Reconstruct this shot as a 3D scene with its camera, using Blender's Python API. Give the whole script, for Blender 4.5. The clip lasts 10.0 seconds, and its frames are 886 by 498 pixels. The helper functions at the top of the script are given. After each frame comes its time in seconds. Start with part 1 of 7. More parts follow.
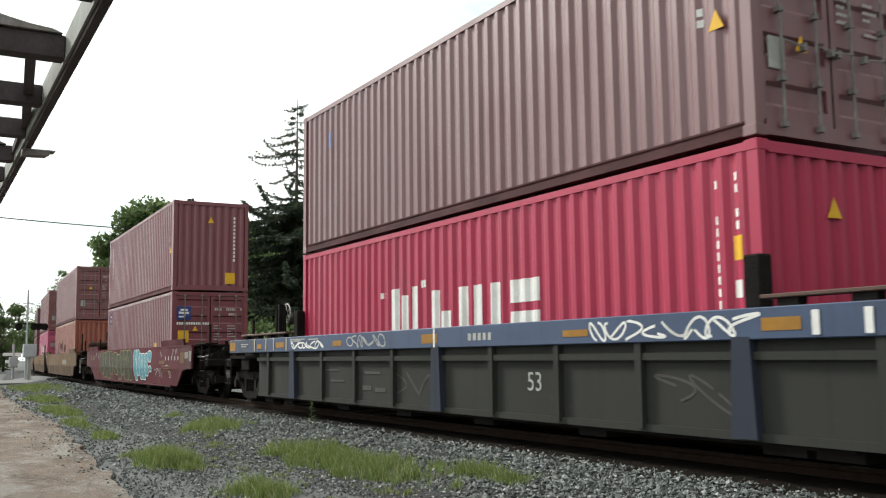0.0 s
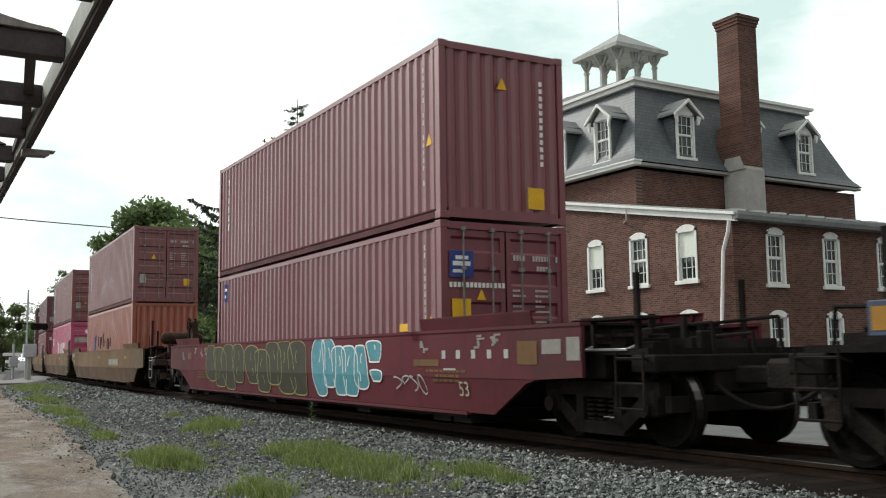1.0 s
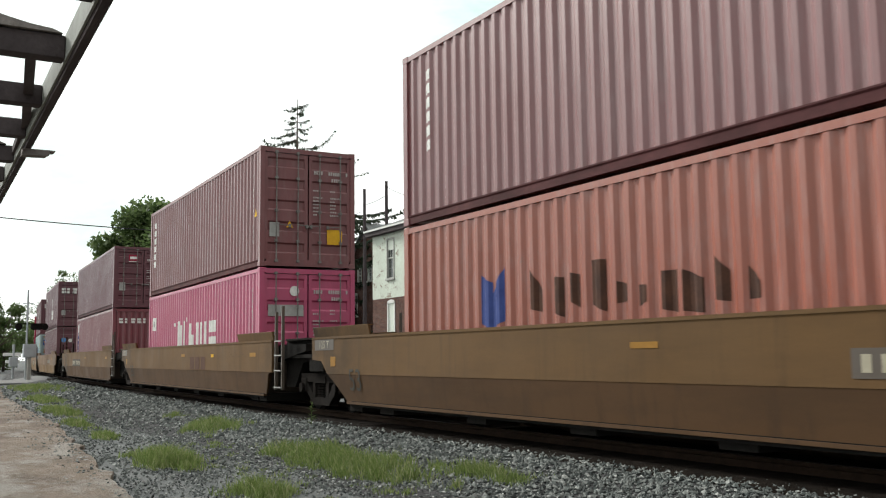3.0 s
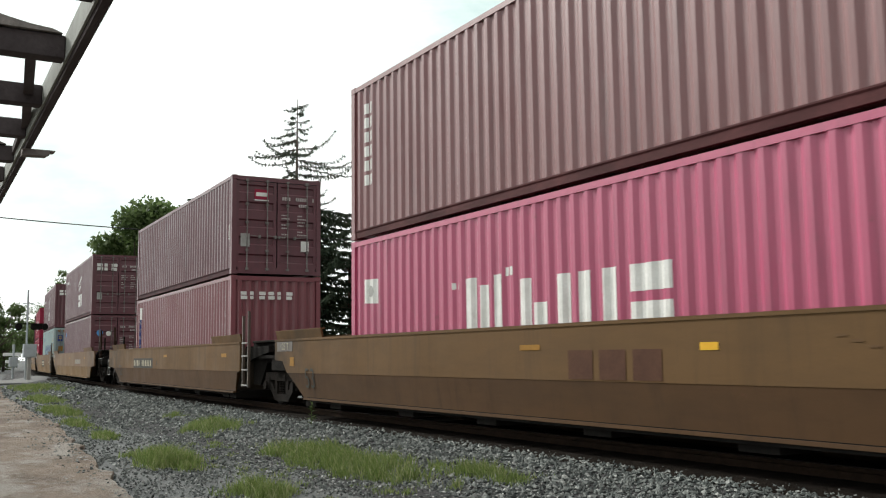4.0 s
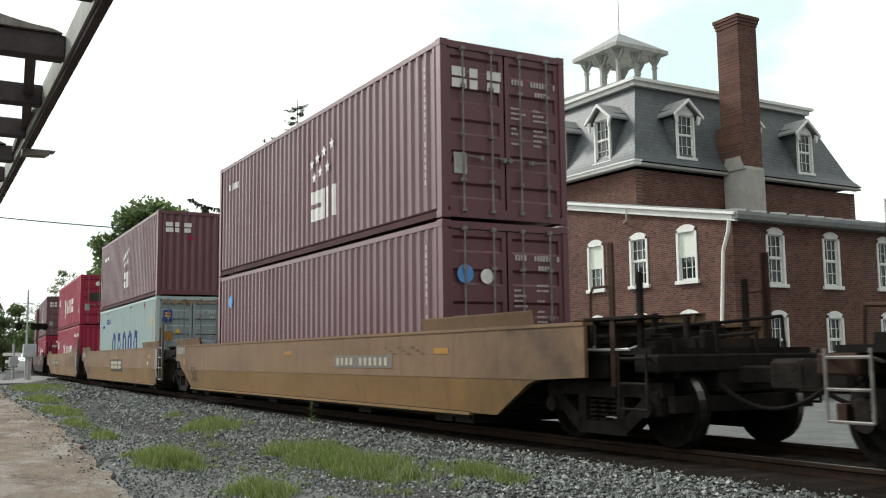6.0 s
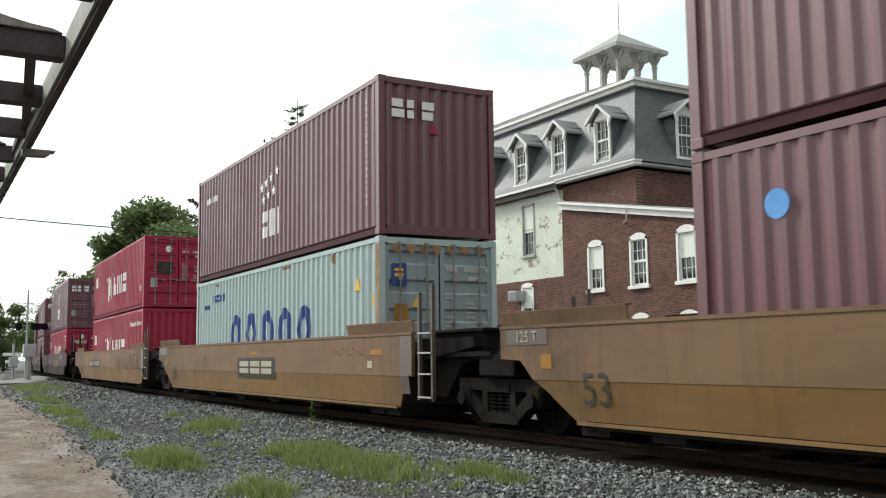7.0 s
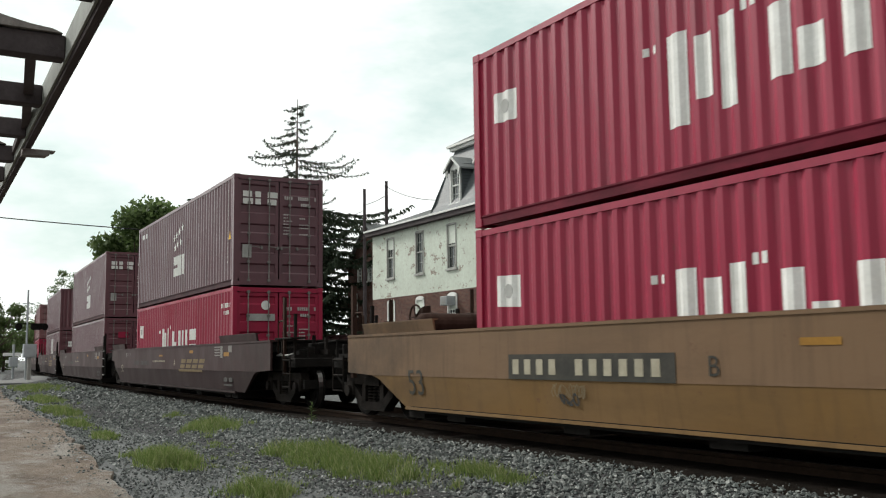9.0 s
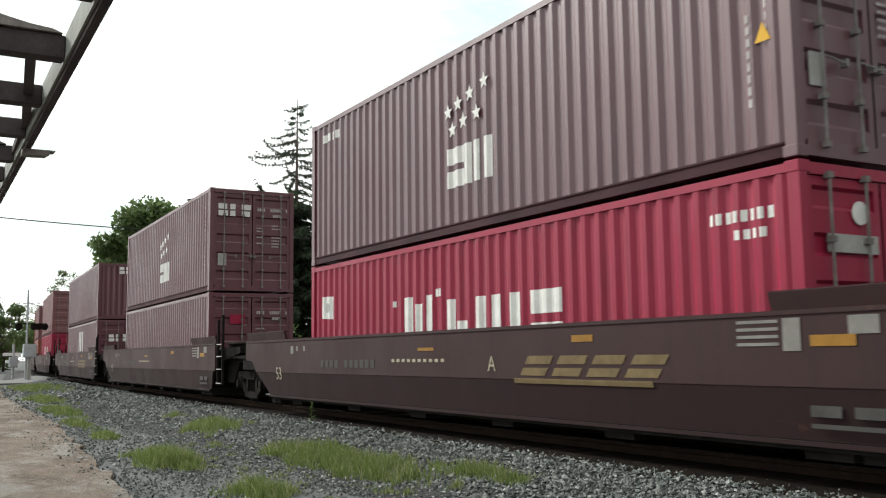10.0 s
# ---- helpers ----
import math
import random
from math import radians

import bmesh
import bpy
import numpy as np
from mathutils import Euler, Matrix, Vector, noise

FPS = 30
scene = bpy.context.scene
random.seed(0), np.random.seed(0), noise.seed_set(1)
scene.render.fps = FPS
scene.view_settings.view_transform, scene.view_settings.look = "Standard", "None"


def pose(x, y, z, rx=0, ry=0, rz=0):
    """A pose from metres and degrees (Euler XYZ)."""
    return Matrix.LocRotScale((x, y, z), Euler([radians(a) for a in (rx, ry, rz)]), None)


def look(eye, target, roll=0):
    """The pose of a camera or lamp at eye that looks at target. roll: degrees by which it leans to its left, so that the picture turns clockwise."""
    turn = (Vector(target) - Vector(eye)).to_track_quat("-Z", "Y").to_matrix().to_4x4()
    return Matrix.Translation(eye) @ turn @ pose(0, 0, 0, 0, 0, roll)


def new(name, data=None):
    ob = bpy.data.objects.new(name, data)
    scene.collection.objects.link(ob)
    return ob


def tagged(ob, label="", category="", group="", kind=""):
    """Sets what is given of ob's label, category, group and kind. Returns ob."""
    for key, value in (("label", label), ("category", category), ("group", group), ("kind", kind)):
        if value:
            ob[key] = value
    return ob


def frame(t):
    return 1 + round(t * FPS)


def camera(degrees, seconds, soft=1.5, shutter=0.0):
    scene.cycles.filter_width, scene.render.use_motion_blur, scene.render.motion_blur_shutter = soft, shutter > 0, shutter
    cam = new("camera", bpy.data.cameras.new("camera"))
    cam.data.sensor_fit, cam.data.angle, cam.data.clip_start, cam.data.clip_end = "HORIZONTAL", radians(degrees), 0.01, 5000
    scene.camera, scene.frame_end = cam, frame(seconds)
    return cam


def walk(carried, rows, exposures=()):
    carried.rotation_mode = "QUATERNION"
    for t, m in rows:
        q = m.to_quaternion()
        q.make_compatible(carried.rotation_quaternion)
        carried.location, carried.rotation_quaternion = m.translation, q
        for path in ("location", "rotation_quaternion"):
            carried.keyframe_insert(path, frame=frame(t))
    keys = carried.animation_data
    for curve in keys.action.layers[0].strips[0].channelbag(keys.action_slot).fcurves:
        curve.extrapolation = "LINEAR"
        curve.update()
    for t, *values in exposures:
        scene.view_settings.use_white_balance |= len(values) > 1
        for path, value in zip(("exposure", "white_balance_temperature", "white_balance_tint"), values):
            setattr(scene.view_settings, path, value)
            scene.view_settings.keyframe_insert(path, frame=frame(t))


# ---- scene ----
# ---------------------------------------------------------------- camera: it stands still
cam = camera(49.92, 10.0, soft=1.1, shutter=0.06)
EYE = pose(0, 0, 1.08, 96.3725, 0.6947, 59.4616)
walk(cam, [(0, EYE), (10, EYE)], [(t, e + 0.07, 6500, 7) for t, e in (
    (0, 0.32), (0.4, 0.26), (0.7, 0.06), (1.0, 0.04), (1.5, 0.30), (2.0, 0.24), (3.5, 0.14), (4.5, 0.06), (5.0, 0.25), (5.5, 0.22), (7.0, 0.29), (8.0, 0.0), (8.5, 0.12), (9.0, -0.11), (9.5, -0.09), (10, 0.22))])

# ---------------------------------------------------------------- world and sun: bright thin overcast
SUN_ELEV, SUN_AZ = 35.0, 250.0
SUN_FROM = (-80, -29, 59)


def make_world():
    w = bpy.data.worlds.new("sky")
    scene.world = w
    w.use_nodes = True
    nt = w.node_tree
    nt.nodes.clear()
    out = nt.nodes.new("ShaderNodeOutputWorld")
    bg = nt.nodes.new("ShaderNodeBackground")
    sky = nt.nodes.new("ShaderNodeTexSky")
    sky.sky_type = "NISHITA"
    sky.sun_disc = False
    sky.sun_elevation, sky.sun_rotation = radians(SUN_ELEV), radians(SUN_AZ)
    sky.dust_density = 2.0
    tc = nt.nodes.new("ShaderNodeTexCoord")
    mp = nt.nodes.new("ShaderNodeMapping")
    mp.inputs["Scale"].default_value = (1.0, 1.0, 2.6)
    mp.inputs["Location"].default_value = (0.4, 0.15, 0.3)
    no = nt.nodes.new("ShaderNodeTexNoise")
    no.inputs["Scale"].default_value = 3.1
    no.inputs["Detail"].default_value = 6.0
    no.inputs["Roughness"].default_value = 0.60
    ramp = nt.nodes.new("ShaderNodeMapRange")
    ramp.inputs["From Min"].default_value, ramp.inputs["From Max"].default_value = 0.20, 0.47
    mul = nt.nodes.new("ShaderNodeVectorMath")
    mul.operation = "SCALE"
    mul.inputs["Scale"].default_value = 0.10
    tint = nt.nodes.new("ShaderNodeMix")
    tint.data_type = "RGBA"
    tint.inputs["Factor"].default_value = 0.88
    tint.inputs["B"].default_value = (0.64, 0.79, 0.75, 1)
    mix = nt.nodes.new("ShaderNodeMix")
    mix.data_type = "RGBA"
    mix.inputs["B"].default_value = (1.06, 1.08, 1.07, 1)
    lk = nt.links.new
    lk(tc.outputs["Generated"], mp.inputs["Vector"])
    lk(mp.outputs["Vector"], no.inputs["Vector"])
    # thinner places in the cloud: centre and reach in degrees
    thick = no.outputs["Fac"]
    for way, reach in (((-0.949, 0.16, 0.273), 4.5), ((-0.755, 0.588, 0.292), 8.0), ((-0.561, 0.782, 0.273), 8.5), ((-0.878, 0.436, 0.2), 5.0), ((-0.98, 0.138, 0.143), 4.0), ((-0.644, 0.699, 0.312), 4.0)):
        ang = nt.nodes.new("ShaderNodeVectorMath")
        ang.operation = "DOT_PRODUCT"
        ang.inputs[1].default_value = way
        lk(tc.outputs["Generated"], ang.inputs[0])
        near = nt.nodes.new("ShaderNodeMapRange")
        near.interpolation_type = "SMOOTHSTEP"
        near.inputs["From Min"].default_value = math.cos(radians(reach * 1.5))
        near.inputs["From Max"].default_value = math.cos(radians(reach * 0.15))
        near.inputs["To Min"].default_value, near.inputs["To Max"].default_value = 0.0, 0.135
        lk(ang.outputs["Value"], near.inputs["Value"])
        less = nt.nodes.new("ShaderNodeMath")
        less.operation = "SUBTRACT"
        lk(thick, less.inputs[0])
        lk(near.outputs["Result"], less.inputs[1])
        thick = less.outputs[0]
    lk(thick, ramp.inputs["Value"])
    lk(sky.outputs["Color"], mul.inputs[0])
    lk(mul.outputs["Vector"], tint.inputs["A"])
    lk(ramp.outputs["Result"], mix.inputs["Factor"])
    lk(tint.outputs["Result"], mix.inputs["A"])
    # thin cloud glows on the sun's side and dulls towards the opposite horizon
    dot = nt.nodes.new("ShaderNodeVectorMath")
    dot.operation = "DOT_PRODUCT"
    dot.inputs[1].default_value = Vector(SUN_FROM).normalized()
    glow = nt.nodes.new("ShaderNodeMapRange")
    glow.interpolation_type = "SMOOTHSTEP"
    for key, v in (("From Min", -0.75), ("From Max", 0.30), ("To Min", 0.30), ("To Max", 1.12)):
        glow.inputs[key].default_value = v
    lk(tc.outputs["Generated"], dot.inputs[0])
    lk(dot.outputs["Value"], glow.inputs["Value"])
    lk(glow.outputs["Result"], bg.inputs["Strength"])
    lk(mix.outputs["Result"], bg.inputs["Color"])
    lk(bg.outputs["Background"], out.inputs["Surface"])


make_world()
sun = new("sun", bpy.data.lights.new("sun", "SUN"))
sun.data.energy, sun.data.angle, sun.data.color = 3.1, radians(10), (1.0, 0.965, 0.92)
# light comes from the far left, before the long sides of the train
sun.matrix_world = look(SUN_FROM, (0, 0, 0))
scene.view_settings.exposure = 0.0

# ---------------------------------------------------------------- materials
MATS = {}


def nodes(name):
    m = bpy.data.materials.new(name)
    m.use_nodes = True
    nt = m.node_tree
    return m, nt, nt.nodes["Principled BSDF"]


def noise_tex(nt, scale, detail=4.0, rough=0.55, stretch=None, vary=False):
    tc = nt.nodes.new("ShaderNodeTexCoord")
    mp = nt.nodes.new("ShaderNodeMapping")
    if stretch:
        mp.inputs["Scale"].default_value = stretch
    n = nt.nodes.new("ShaderNodeTexNoise")
    n.inputs["Scale"].default_value = scale
    n.inputs["Detail"].default_value = detail
    n.inputs["Roughness"].default_value = rough
    nt.links.new(tc.outputs["Object"], mp.inputs["Vector"])
    if vary:
        oi = nt.nodes.new("ShaderNodeObjectInfo")
        sc = nt.nodes.new("ShaderNodeVectorMath")
        sc.operation = "SCALE"
        sc.inputs[0].default_value = (37.0, 19.0, 11.0)
        nt.links.new(oi.outputs["Random"], sc.inputs["Scale"])
        nt.links.new(sc.outputs["Vector"], mp.inputs["Location"])
    nt.links.new(mp.outputs["Vector"], n.inputs["Vector"])
    return n.outputs["Fac"]


def ramp_of(nt, fac, lo, hi):
    r = nt.nodes.new("ShaderNodeMapRange")
    r.inputs["From Min"].default_value = lo
    r.inputs["From Max"].default_value = hi
    nt.links.new(fac, r.inputs["Value"])
    return r.outputs["Result"]


def mix_col(nt, fac, a, b):
    mx = nt.nodes.new("ShaderNodeMix")
    mx.data_type = "RGBA"
    for key, v in (("A", a), ("B", b)):
        if isinstance(v, tuple):
            mx.inputs[key].default_value = (*v[:3], 1)
        else:
            nt.links.new(v, mx.inputs[key])
    if isinstance(fac, float):
        mx.inputs["Factor"].default_value = fac
    else:
        nt.links.new(fac, mx.inputs["Factor"])
    return mx.outputs["Result"]


def times_val(nt, a, k):
    n = nt.nodes.new("ShaderNodeMath")
    n.operation = "MULTIPLY"
    nt.links.new(a, n.inputs[0])
    if isinstance(k, float):
        n.inputs[1].default_value = k
    else:
        nt.links.new(k, n.inputs[1])
    return n.outputs[0]


def bump_of(nt, bsdf, fac, strength, dist):
    b = nt.nodes.new("ShaderNodeBump")
    b.inputs["Strength"].default_value = strength
    b.inputs["Distance"].default_value = dist
    nt.links.new(fac, b.inputs["Height"])
    nt.links.new(b.outputs["Normal"], bsdf.inputs["Normal"])


def lighter(c, k):
    return tuple(min(1.0, v * k) for v in c)


def paint(name, col, rough=0.46, fade=0.35, rust=0.3, spec=0.62, soot=0.0, worn=0.0):
    """Weathered painted steel: faded patches, upright rain streaks, small rust scabs."""
    if name in MATS:
        return MATS[name]
    m, nt, b = nodes(name)
    grey = sum(col) / 3
    faded = tuple(v * 0.92 + grey * 0.12 + 0.012 for v in col)
    dark = tuple(v * 0.55 + 0.006 for v in col)
    big = ramp_of(nt, noise_tex(nt, 0.7, 5.0, stretch=(1, 1, 0.7), vary=True), 0.38, 0.68)
    c = mix_col(nt, times_val(nt, big, fade), col, faded)
    streak = ramp_of(nt, noise_tex(nt, 5.0, 5.0, 0.6, stretch=(1.0, 1.0, 0.09), vary=True), 0.52, 0.75)
    c = mix_col(nt, times_val(nt, streak, 0.65), c, dark)
    scab = ramp_of(nt, noise_tex(nt, 4.5, 8.0, 0.7, vary=True), 0.64, 0.69)
    c = mix_col(nt, times_val(nt, scab, rust), c, (0.11, 0.05, 0.03))
    fine = ramp_of(nt, noise_tex(nt, 45.0, 3.0), 0.35, 0.75)
    c = mix_col(nt, times_val(nt, fine, 0.12), c, lighter(faded, 1.15))
    if worn:
        # sun-bleached flakes in upright runs
        chalk = ramp_of(nt, noise_tex(nt, 9.0, 6.0, 0.65, stretch=(1.0, 1.0, 0.16), vary=True), 0.50, 0.72)
        c = mix_col(nt, times_val(nt, chalk, worn), c, tuple(v * 0.45 + 0.20 for v in col))
    if soot:
        # brake dust thrown up in blotches round the wheels
        tc = nt.nodes.new("ShaderNodeTexCoord")
        sp = nt.nodes.new("ShaderNodeSeparateXYZ")
        nt.links.new(tc.outputs["Object"], sp.inputs[0])
        ab = nt.nodes.new("ShaderNodeMath")
        ab.operation = "ABSOLUTE"
        nt.links.new(sp.outputs["X"], ab.inputs[0])
        blot = ramp_of(nt, noise_tex(nt, 1.1, 8.0, 0.65, vary=True), 0.36, 0.62)
        c = mix_col(nt, times_val(nt, times_val(nt, blot, ramp_of(nt, ab.outputs[0], 6.2, 8.9)), soot), c, (0.022, 0.017, 0.013))
        smear = ramp_of(nt, noise_tex(nt, 0.8, 7.0, 0.7, stretch=(0.5, 1.0, 2.0), vary=True), 0.45, 0.68)
        c = mix_col(nt, times_val(nt, smear, soot * 0.65), c, dark)
    nt.links.new(c, b.inputs["Base Color"])
    rr = nt.nodes.new("ShaderNodeMapRange")
    rr.inputs["To Min"].default_value, rr.inputs["To Max"].default_value = rough - 0.08, rough + 0.2
    nt.links.new(big, rr.inputs["Value"])
    nt.links.new(rr.outputs["Result"], b.inputs["Roughness"])
    b.inputs["Specular IOR Level"].default_value = spec
    b.inputs["Coat Weight"].default_value = max(0.0, spec - 0.4) * 2.2
    b.inputs["Coat Roughness"].default_value = 0.33
    bump_of(nt, b, noise_tex(nt, 3.0, 4.0), 0.12, 0.02)
    m["base"] = col
    MATS[name] = m
    return m


def rail_paint(m):
    """The same paint in a darker tone, for the low rails of a box."""
    c = tuple(m["base"])
    return dusty("darker_" + m.name, lighter(c, 0.30), tuple(v * 0.62 + 0.008 for v in c), 3.0, 0.8, 0.2, 0.004, stretch=(0.4, 1, 1))


def dusty(name, col, col2, scale=6.0, rough=0.85, bump=0.3, dist=0.02, metal=0.0, detail=6.0, stretch=None, spec=0.2):
    """A matt surface of two mixed tones at two scales."""
    if name in MATS:
        return MATS[name]
    m, nt, b = nodes(name)
    n1 = ramp_of(nt, noise_tex(nt, scale, detail, 0.6, stretch), 0.32, 0.68)
    n2 = ramp_of(nt, noise_tex(nt, scale * 7, 4.0, 0.6, stretch), 0.3, 0.7)
    c = mix_col(nt, n1, col, col2)
    c = mix_col(nt, times_val(nt, n2, 0.35), c, lighter(col, 0.6))
    nt.links.new(c, b.inputs["Base Color"])
    b.inputs["Roughness"].default_value = rough
    b.inputs["Metallic"].default_value = metal
    b.inputs["Specular IOR Level"].default_value = spec
    bump_of(nt, b, n2, bump, dist)
    MATS[name] = m
    return m


def islands(name, cols, rough=0.9, obj=False, spec=0.2, thin=0.0):
    """Pieces of one mesh (or objects on one mesh) that differ in tone."""
    if name in MATS:
        return MATS[name]
    m, nt, b = nodes(name)
    if obj:
        src = nt.nodes.new("ShaderNodeObjectInfo").outputs["Random"]
    else:
        src = nt.nodes.new("ShaderNodeNewGeometry").outputs["Random Per Island"]
    r = nt.nodes.new("ShaderNodeValToRGB")
    cr = r.color_ramp
    while len(cr.elements) < len(cols):
        cr.elements.new(0.5)
    for i, c in enumerate(cols):
        cr.elements[i].position = i / (len(cols) - 1)
        cr.elements[i].color = (*c, 1)
    nt.links.new(src, r.inputs["Fac"])
    n2 = ramp_of(nt, noise_tex(nt, 30.0, 4.0), 0.3, 0.7)
    c = mix_col(nt, times_val(nt, n2, 0.4), r.outputs["Color"], lighter(cols[0], 0.8))
    nt.links.new(c, b.inputs["Base Color"])
    b.inputs["Roughness"].default_value = rough
    b.inputs["Specular IOR Level"].default_value = spec
    if thin:
        # light shines through thin leaves
        tr = nt.nodes.new("ShaderNodeBsdfTranslucent")
        nt.links.new(c, tr.inputs["Color"])
        mx = nt.nodes.new("ShaderNodeMixShader")
        mx.inputs["Fac"].default_value = thin
        nt.links.new(b.outputs[0], mx.inputs[1])
        nt.links.new(tr.outputs[0], mx.inputs[2])
        nt.links.new(mx.outputs[0], nt.nodes["Material Output"].inputs["Surface"])
    MATS[name] = m
    return m


def brick_mat(name, c1, c2, mortar, turn=0.0, scale=1.0, course=0.075, length=0.22):
    """Weathered running-bond brickwork; the joint pattern lies in the wall's own plane."""
    if name in MATS:
        return MATS[name]
    m, nt, b = nodes(name)
    tc = nt.nodes.new("ShaderNodeTexCoord")
    mp = nt.nodes.new("ShaderNodeMapping")
    mp.vector_type = "POINT"
    mp.inputs["Rotation"].default_value = (radians(90), 0, radians(turn))
    br = nt.nodes.new("ShaderNodeTexBrick")
    br.inputs["Color1"].default_value = (*c1, 1)
    br.inputs["Color2"].default_value = (*c2, 1)
    br.inputs["Mortar"].default_value = (*mortar, 1)
    br.inputs["Scale"].default_value = 1.0
    br.inputs["Mortar Size"].default_value = 0.008
    br.inputs["Brick Width"].default_value = length
    br.inputs["Row Height"].default_value = course
    sep = nt.nodes.new("ShaderNodeSeparateXYZ")
    com = nt.nodes.new("ShaderNodeCombineXYZ")
    nt.links.new(tc.outputs["Object"], sep.inputs[0])
    nt.links.new(sep.outputs["Y" if turn else "X"], com.inputs["X"])
    nt.links.new(sep.outputs["Z"], com.inputs["Y"])
    nt.links.new(com.outputs[0], br.inputs["Vector"])
    n1 = ramp_of(nt, noise_tex(nt, 0.9, 6.0, 0.65), 0.35, 0.7)
    n2 = ramp_of(nt, noise_tex(nt, 9.0, 5.0, 0.7), 0.35, 0.75)
    c = mix_col(nt, times_val(nt, n1, 0.5), br.outputs["Color"], lighter(c1, 0.5))
    c = mix_col(nt, times_val(nt, n2, 0.35), c, lighter(c2, 1.25))
    nt.links.new(c, b.inputs["Base Color"])
    b.inputs["Roughness"].default_value = 0.92
    b.inputs["Specular IOR Level"].default_value = 0.15
    bump_of(nt, b, br.outputs["Fac"], -0.5, 0.01)
    MATS[name] = m
    return m


def peeling_mat():
    """Old white limewash that flakes off a brick wall."""
    m, nt, b = nodes("peeling_whitewash")
    n1 = ramp_of(nt, noise_tex(nt, 1.1, 9.0, 0.72, stretch=(1, 1, 1.5)), 0.565, 0.60)
    n2 = ramp_of(nt, noise_tex(nt, 0.5, 6.0, 0.6), 0.3, 0.7)
    n3 = ramp_of(nt, noise_tex(nt, 7.0, 5.0, 0.7), 0.4, 0.8)
    c = mix_col(nt, n2, (0.63, 0.69, 0.60), (0.52, 0.57, 0.49))
    c = mix_col(nt, times_val(nt, n3, 0.45), c, (0.34, 0.31, 0.25))
    c = mix_col(nt, times_val(nt, n1, 0.8), c, (0.20, 0.14, 0.105))
    nt.links.new(c, b.inputs["Base Color"])
    b.inputs["Roughness"].default_value = 0.9
    bump_of(nt, b, n3, 0.3, 0.01)
    return m


def glass_mat():
    m, nt, b = nodes("window_glass")
    b.inputs["Base Color"].default_value = (0.02, 0.03, 0.03, 1)
    b.inputs["Roughness"].default_value = 0.04
    b.inputs["Specular IOR Level"].default_value = 0.9
    n = noise_tex(nt, 1.2, 3.0)
    bump_of(nt, b, n, 0.06, 0.05)
    return m


def slate_mat(turn):
    m, nt, b = nodes("slate_roofing")
    tc = nt.nodes.new("ShaderNodeTexCoord")
    sep = nt.nodes.new("ShaderNodeSeparateXYZ")
    com = nt.nodes.new("ShaderNodeCombineXYZ")
    br = nt.nodes.new("ShaderNodeTexBrick")
    br.inputs["Color1"].default_value = (0.055, 0.066, 0.072, 1)
    br.inputs["Color2"].default_value = (0.085, 0.098, 0.103, 1)
    br.inputs["Mortar"].default_value = (0.03, 0.035, 0.038, 1)
    br.inputs["Scale"].default_value = 1.0
    br.inputs["Mortar Size"].default_value = 0.012
    br.inputs["Brick Width"].default_value = 0.26
    br.inputs["Row Height"].default_value = 0.17
    nt.links.new(tc.outputs["Object"], sep.inputs[0])
    nt.links.new(sep.outputs["Y" if turn else "X"], com.inputs["X"])
    nt.links.new(sep.outputs["Z"], com.inputs["Y"])
    nt.links.new(com.outputs[0], br.inputs["Vector"])
    n1 = ramp_of(nt, noise_tex(nt, 0.8, 6.0, 0.65), 0.35, 0.7)
    c = mix_col(nt, times_val(nt, n1, 0.4), br.outputs["Color"], (0.11, 0.12, 0.12))
    nt.links.new(c, b.inputs["Base Color"])
    b.inputs["Roughness"].default_value = 0.62
    bump_of(nt, b, br.outputs["Fac"], -0.6, 0.015)
    return m


BLACK = dusty("darker_black_steel", (0.009, 0.0083, 0.0077), (0.018, 0.016, 0.0145), 3.0, 0.95, spec=0.06)
GRIME = dusty("brake_dust_steel", (0.011, 0.0098, 0.009), (0.026, 0.021, 0.018), 4.0, 0.95, spec=0.06)
OXIDE = dusty("rusty_brown_machinery", (0.028, 0.015, 0.011), (0.060, 0.036, 0.027), 5.0, 0.9, 0.3, 0.006, spec=0.1)
WHEEL = dusty("black_wheel_steel", (0.006, 0.0055, 0.005), (0.011, 0.010, 0.009), 5.0, 0.95, spec=0.04)
TREAD = dusty("bright_wheel_steel", (0.15, 0.145, 0.14), (0.08, 0.075, 0.07), 5.0, 0.4, 0.05, 0.005, 1.0)
RODZINC = dusty("dull_galvanised_rod", (0.26, 0.255, 0.24), (0.13, 0.115, 0.105), 5.0, 0.6, 0.1, 0.005, 0.2)
ZINC = dusty("galvanised_steel", (0.46, 0.46, 0.44), (0.30, 0.29, 0.27), 6.0, 0.55, 0.1, 0.005, 0.3)
WHITE = dusty("white_marking_paint", (0.80, 0.80, 0.77), (0.66, 0.66, 0.62), 4.0, 0.6, 0.05, 0.003)
YELLOW = dusty("yellow_marking_paint", (0.78, 0.46, 0.03), (0.66, 0.36, 0.03), 4.0, 0.6, 0.05, 0.003)
NAVY = dusty("navy_marking_paint", (0.03, 0.05, 0.19), (0.05, 0.08, 0.26), 4.0, 0.6, 0.05, 0.003)
SKYBLUE = dusty("blue_marking_paint", (0.10, 0.28, 0.62), (0.13, 0.34, 0.66), 4.0, 0.6, 0.05, 0.003)
DARKMARK = dusty("black_marking_paint", (0.03, 0.03, 0.026), (0.06, 0.055, 0.045), 4.0, 0.7, 0.05, 0.003)
GREYMARK = dusty("grey_marking_paint", (0.42, 0.42, 0.40), (0.30, 0.30, 0.28), 4.0, 0.7, 0.05, 0.003)
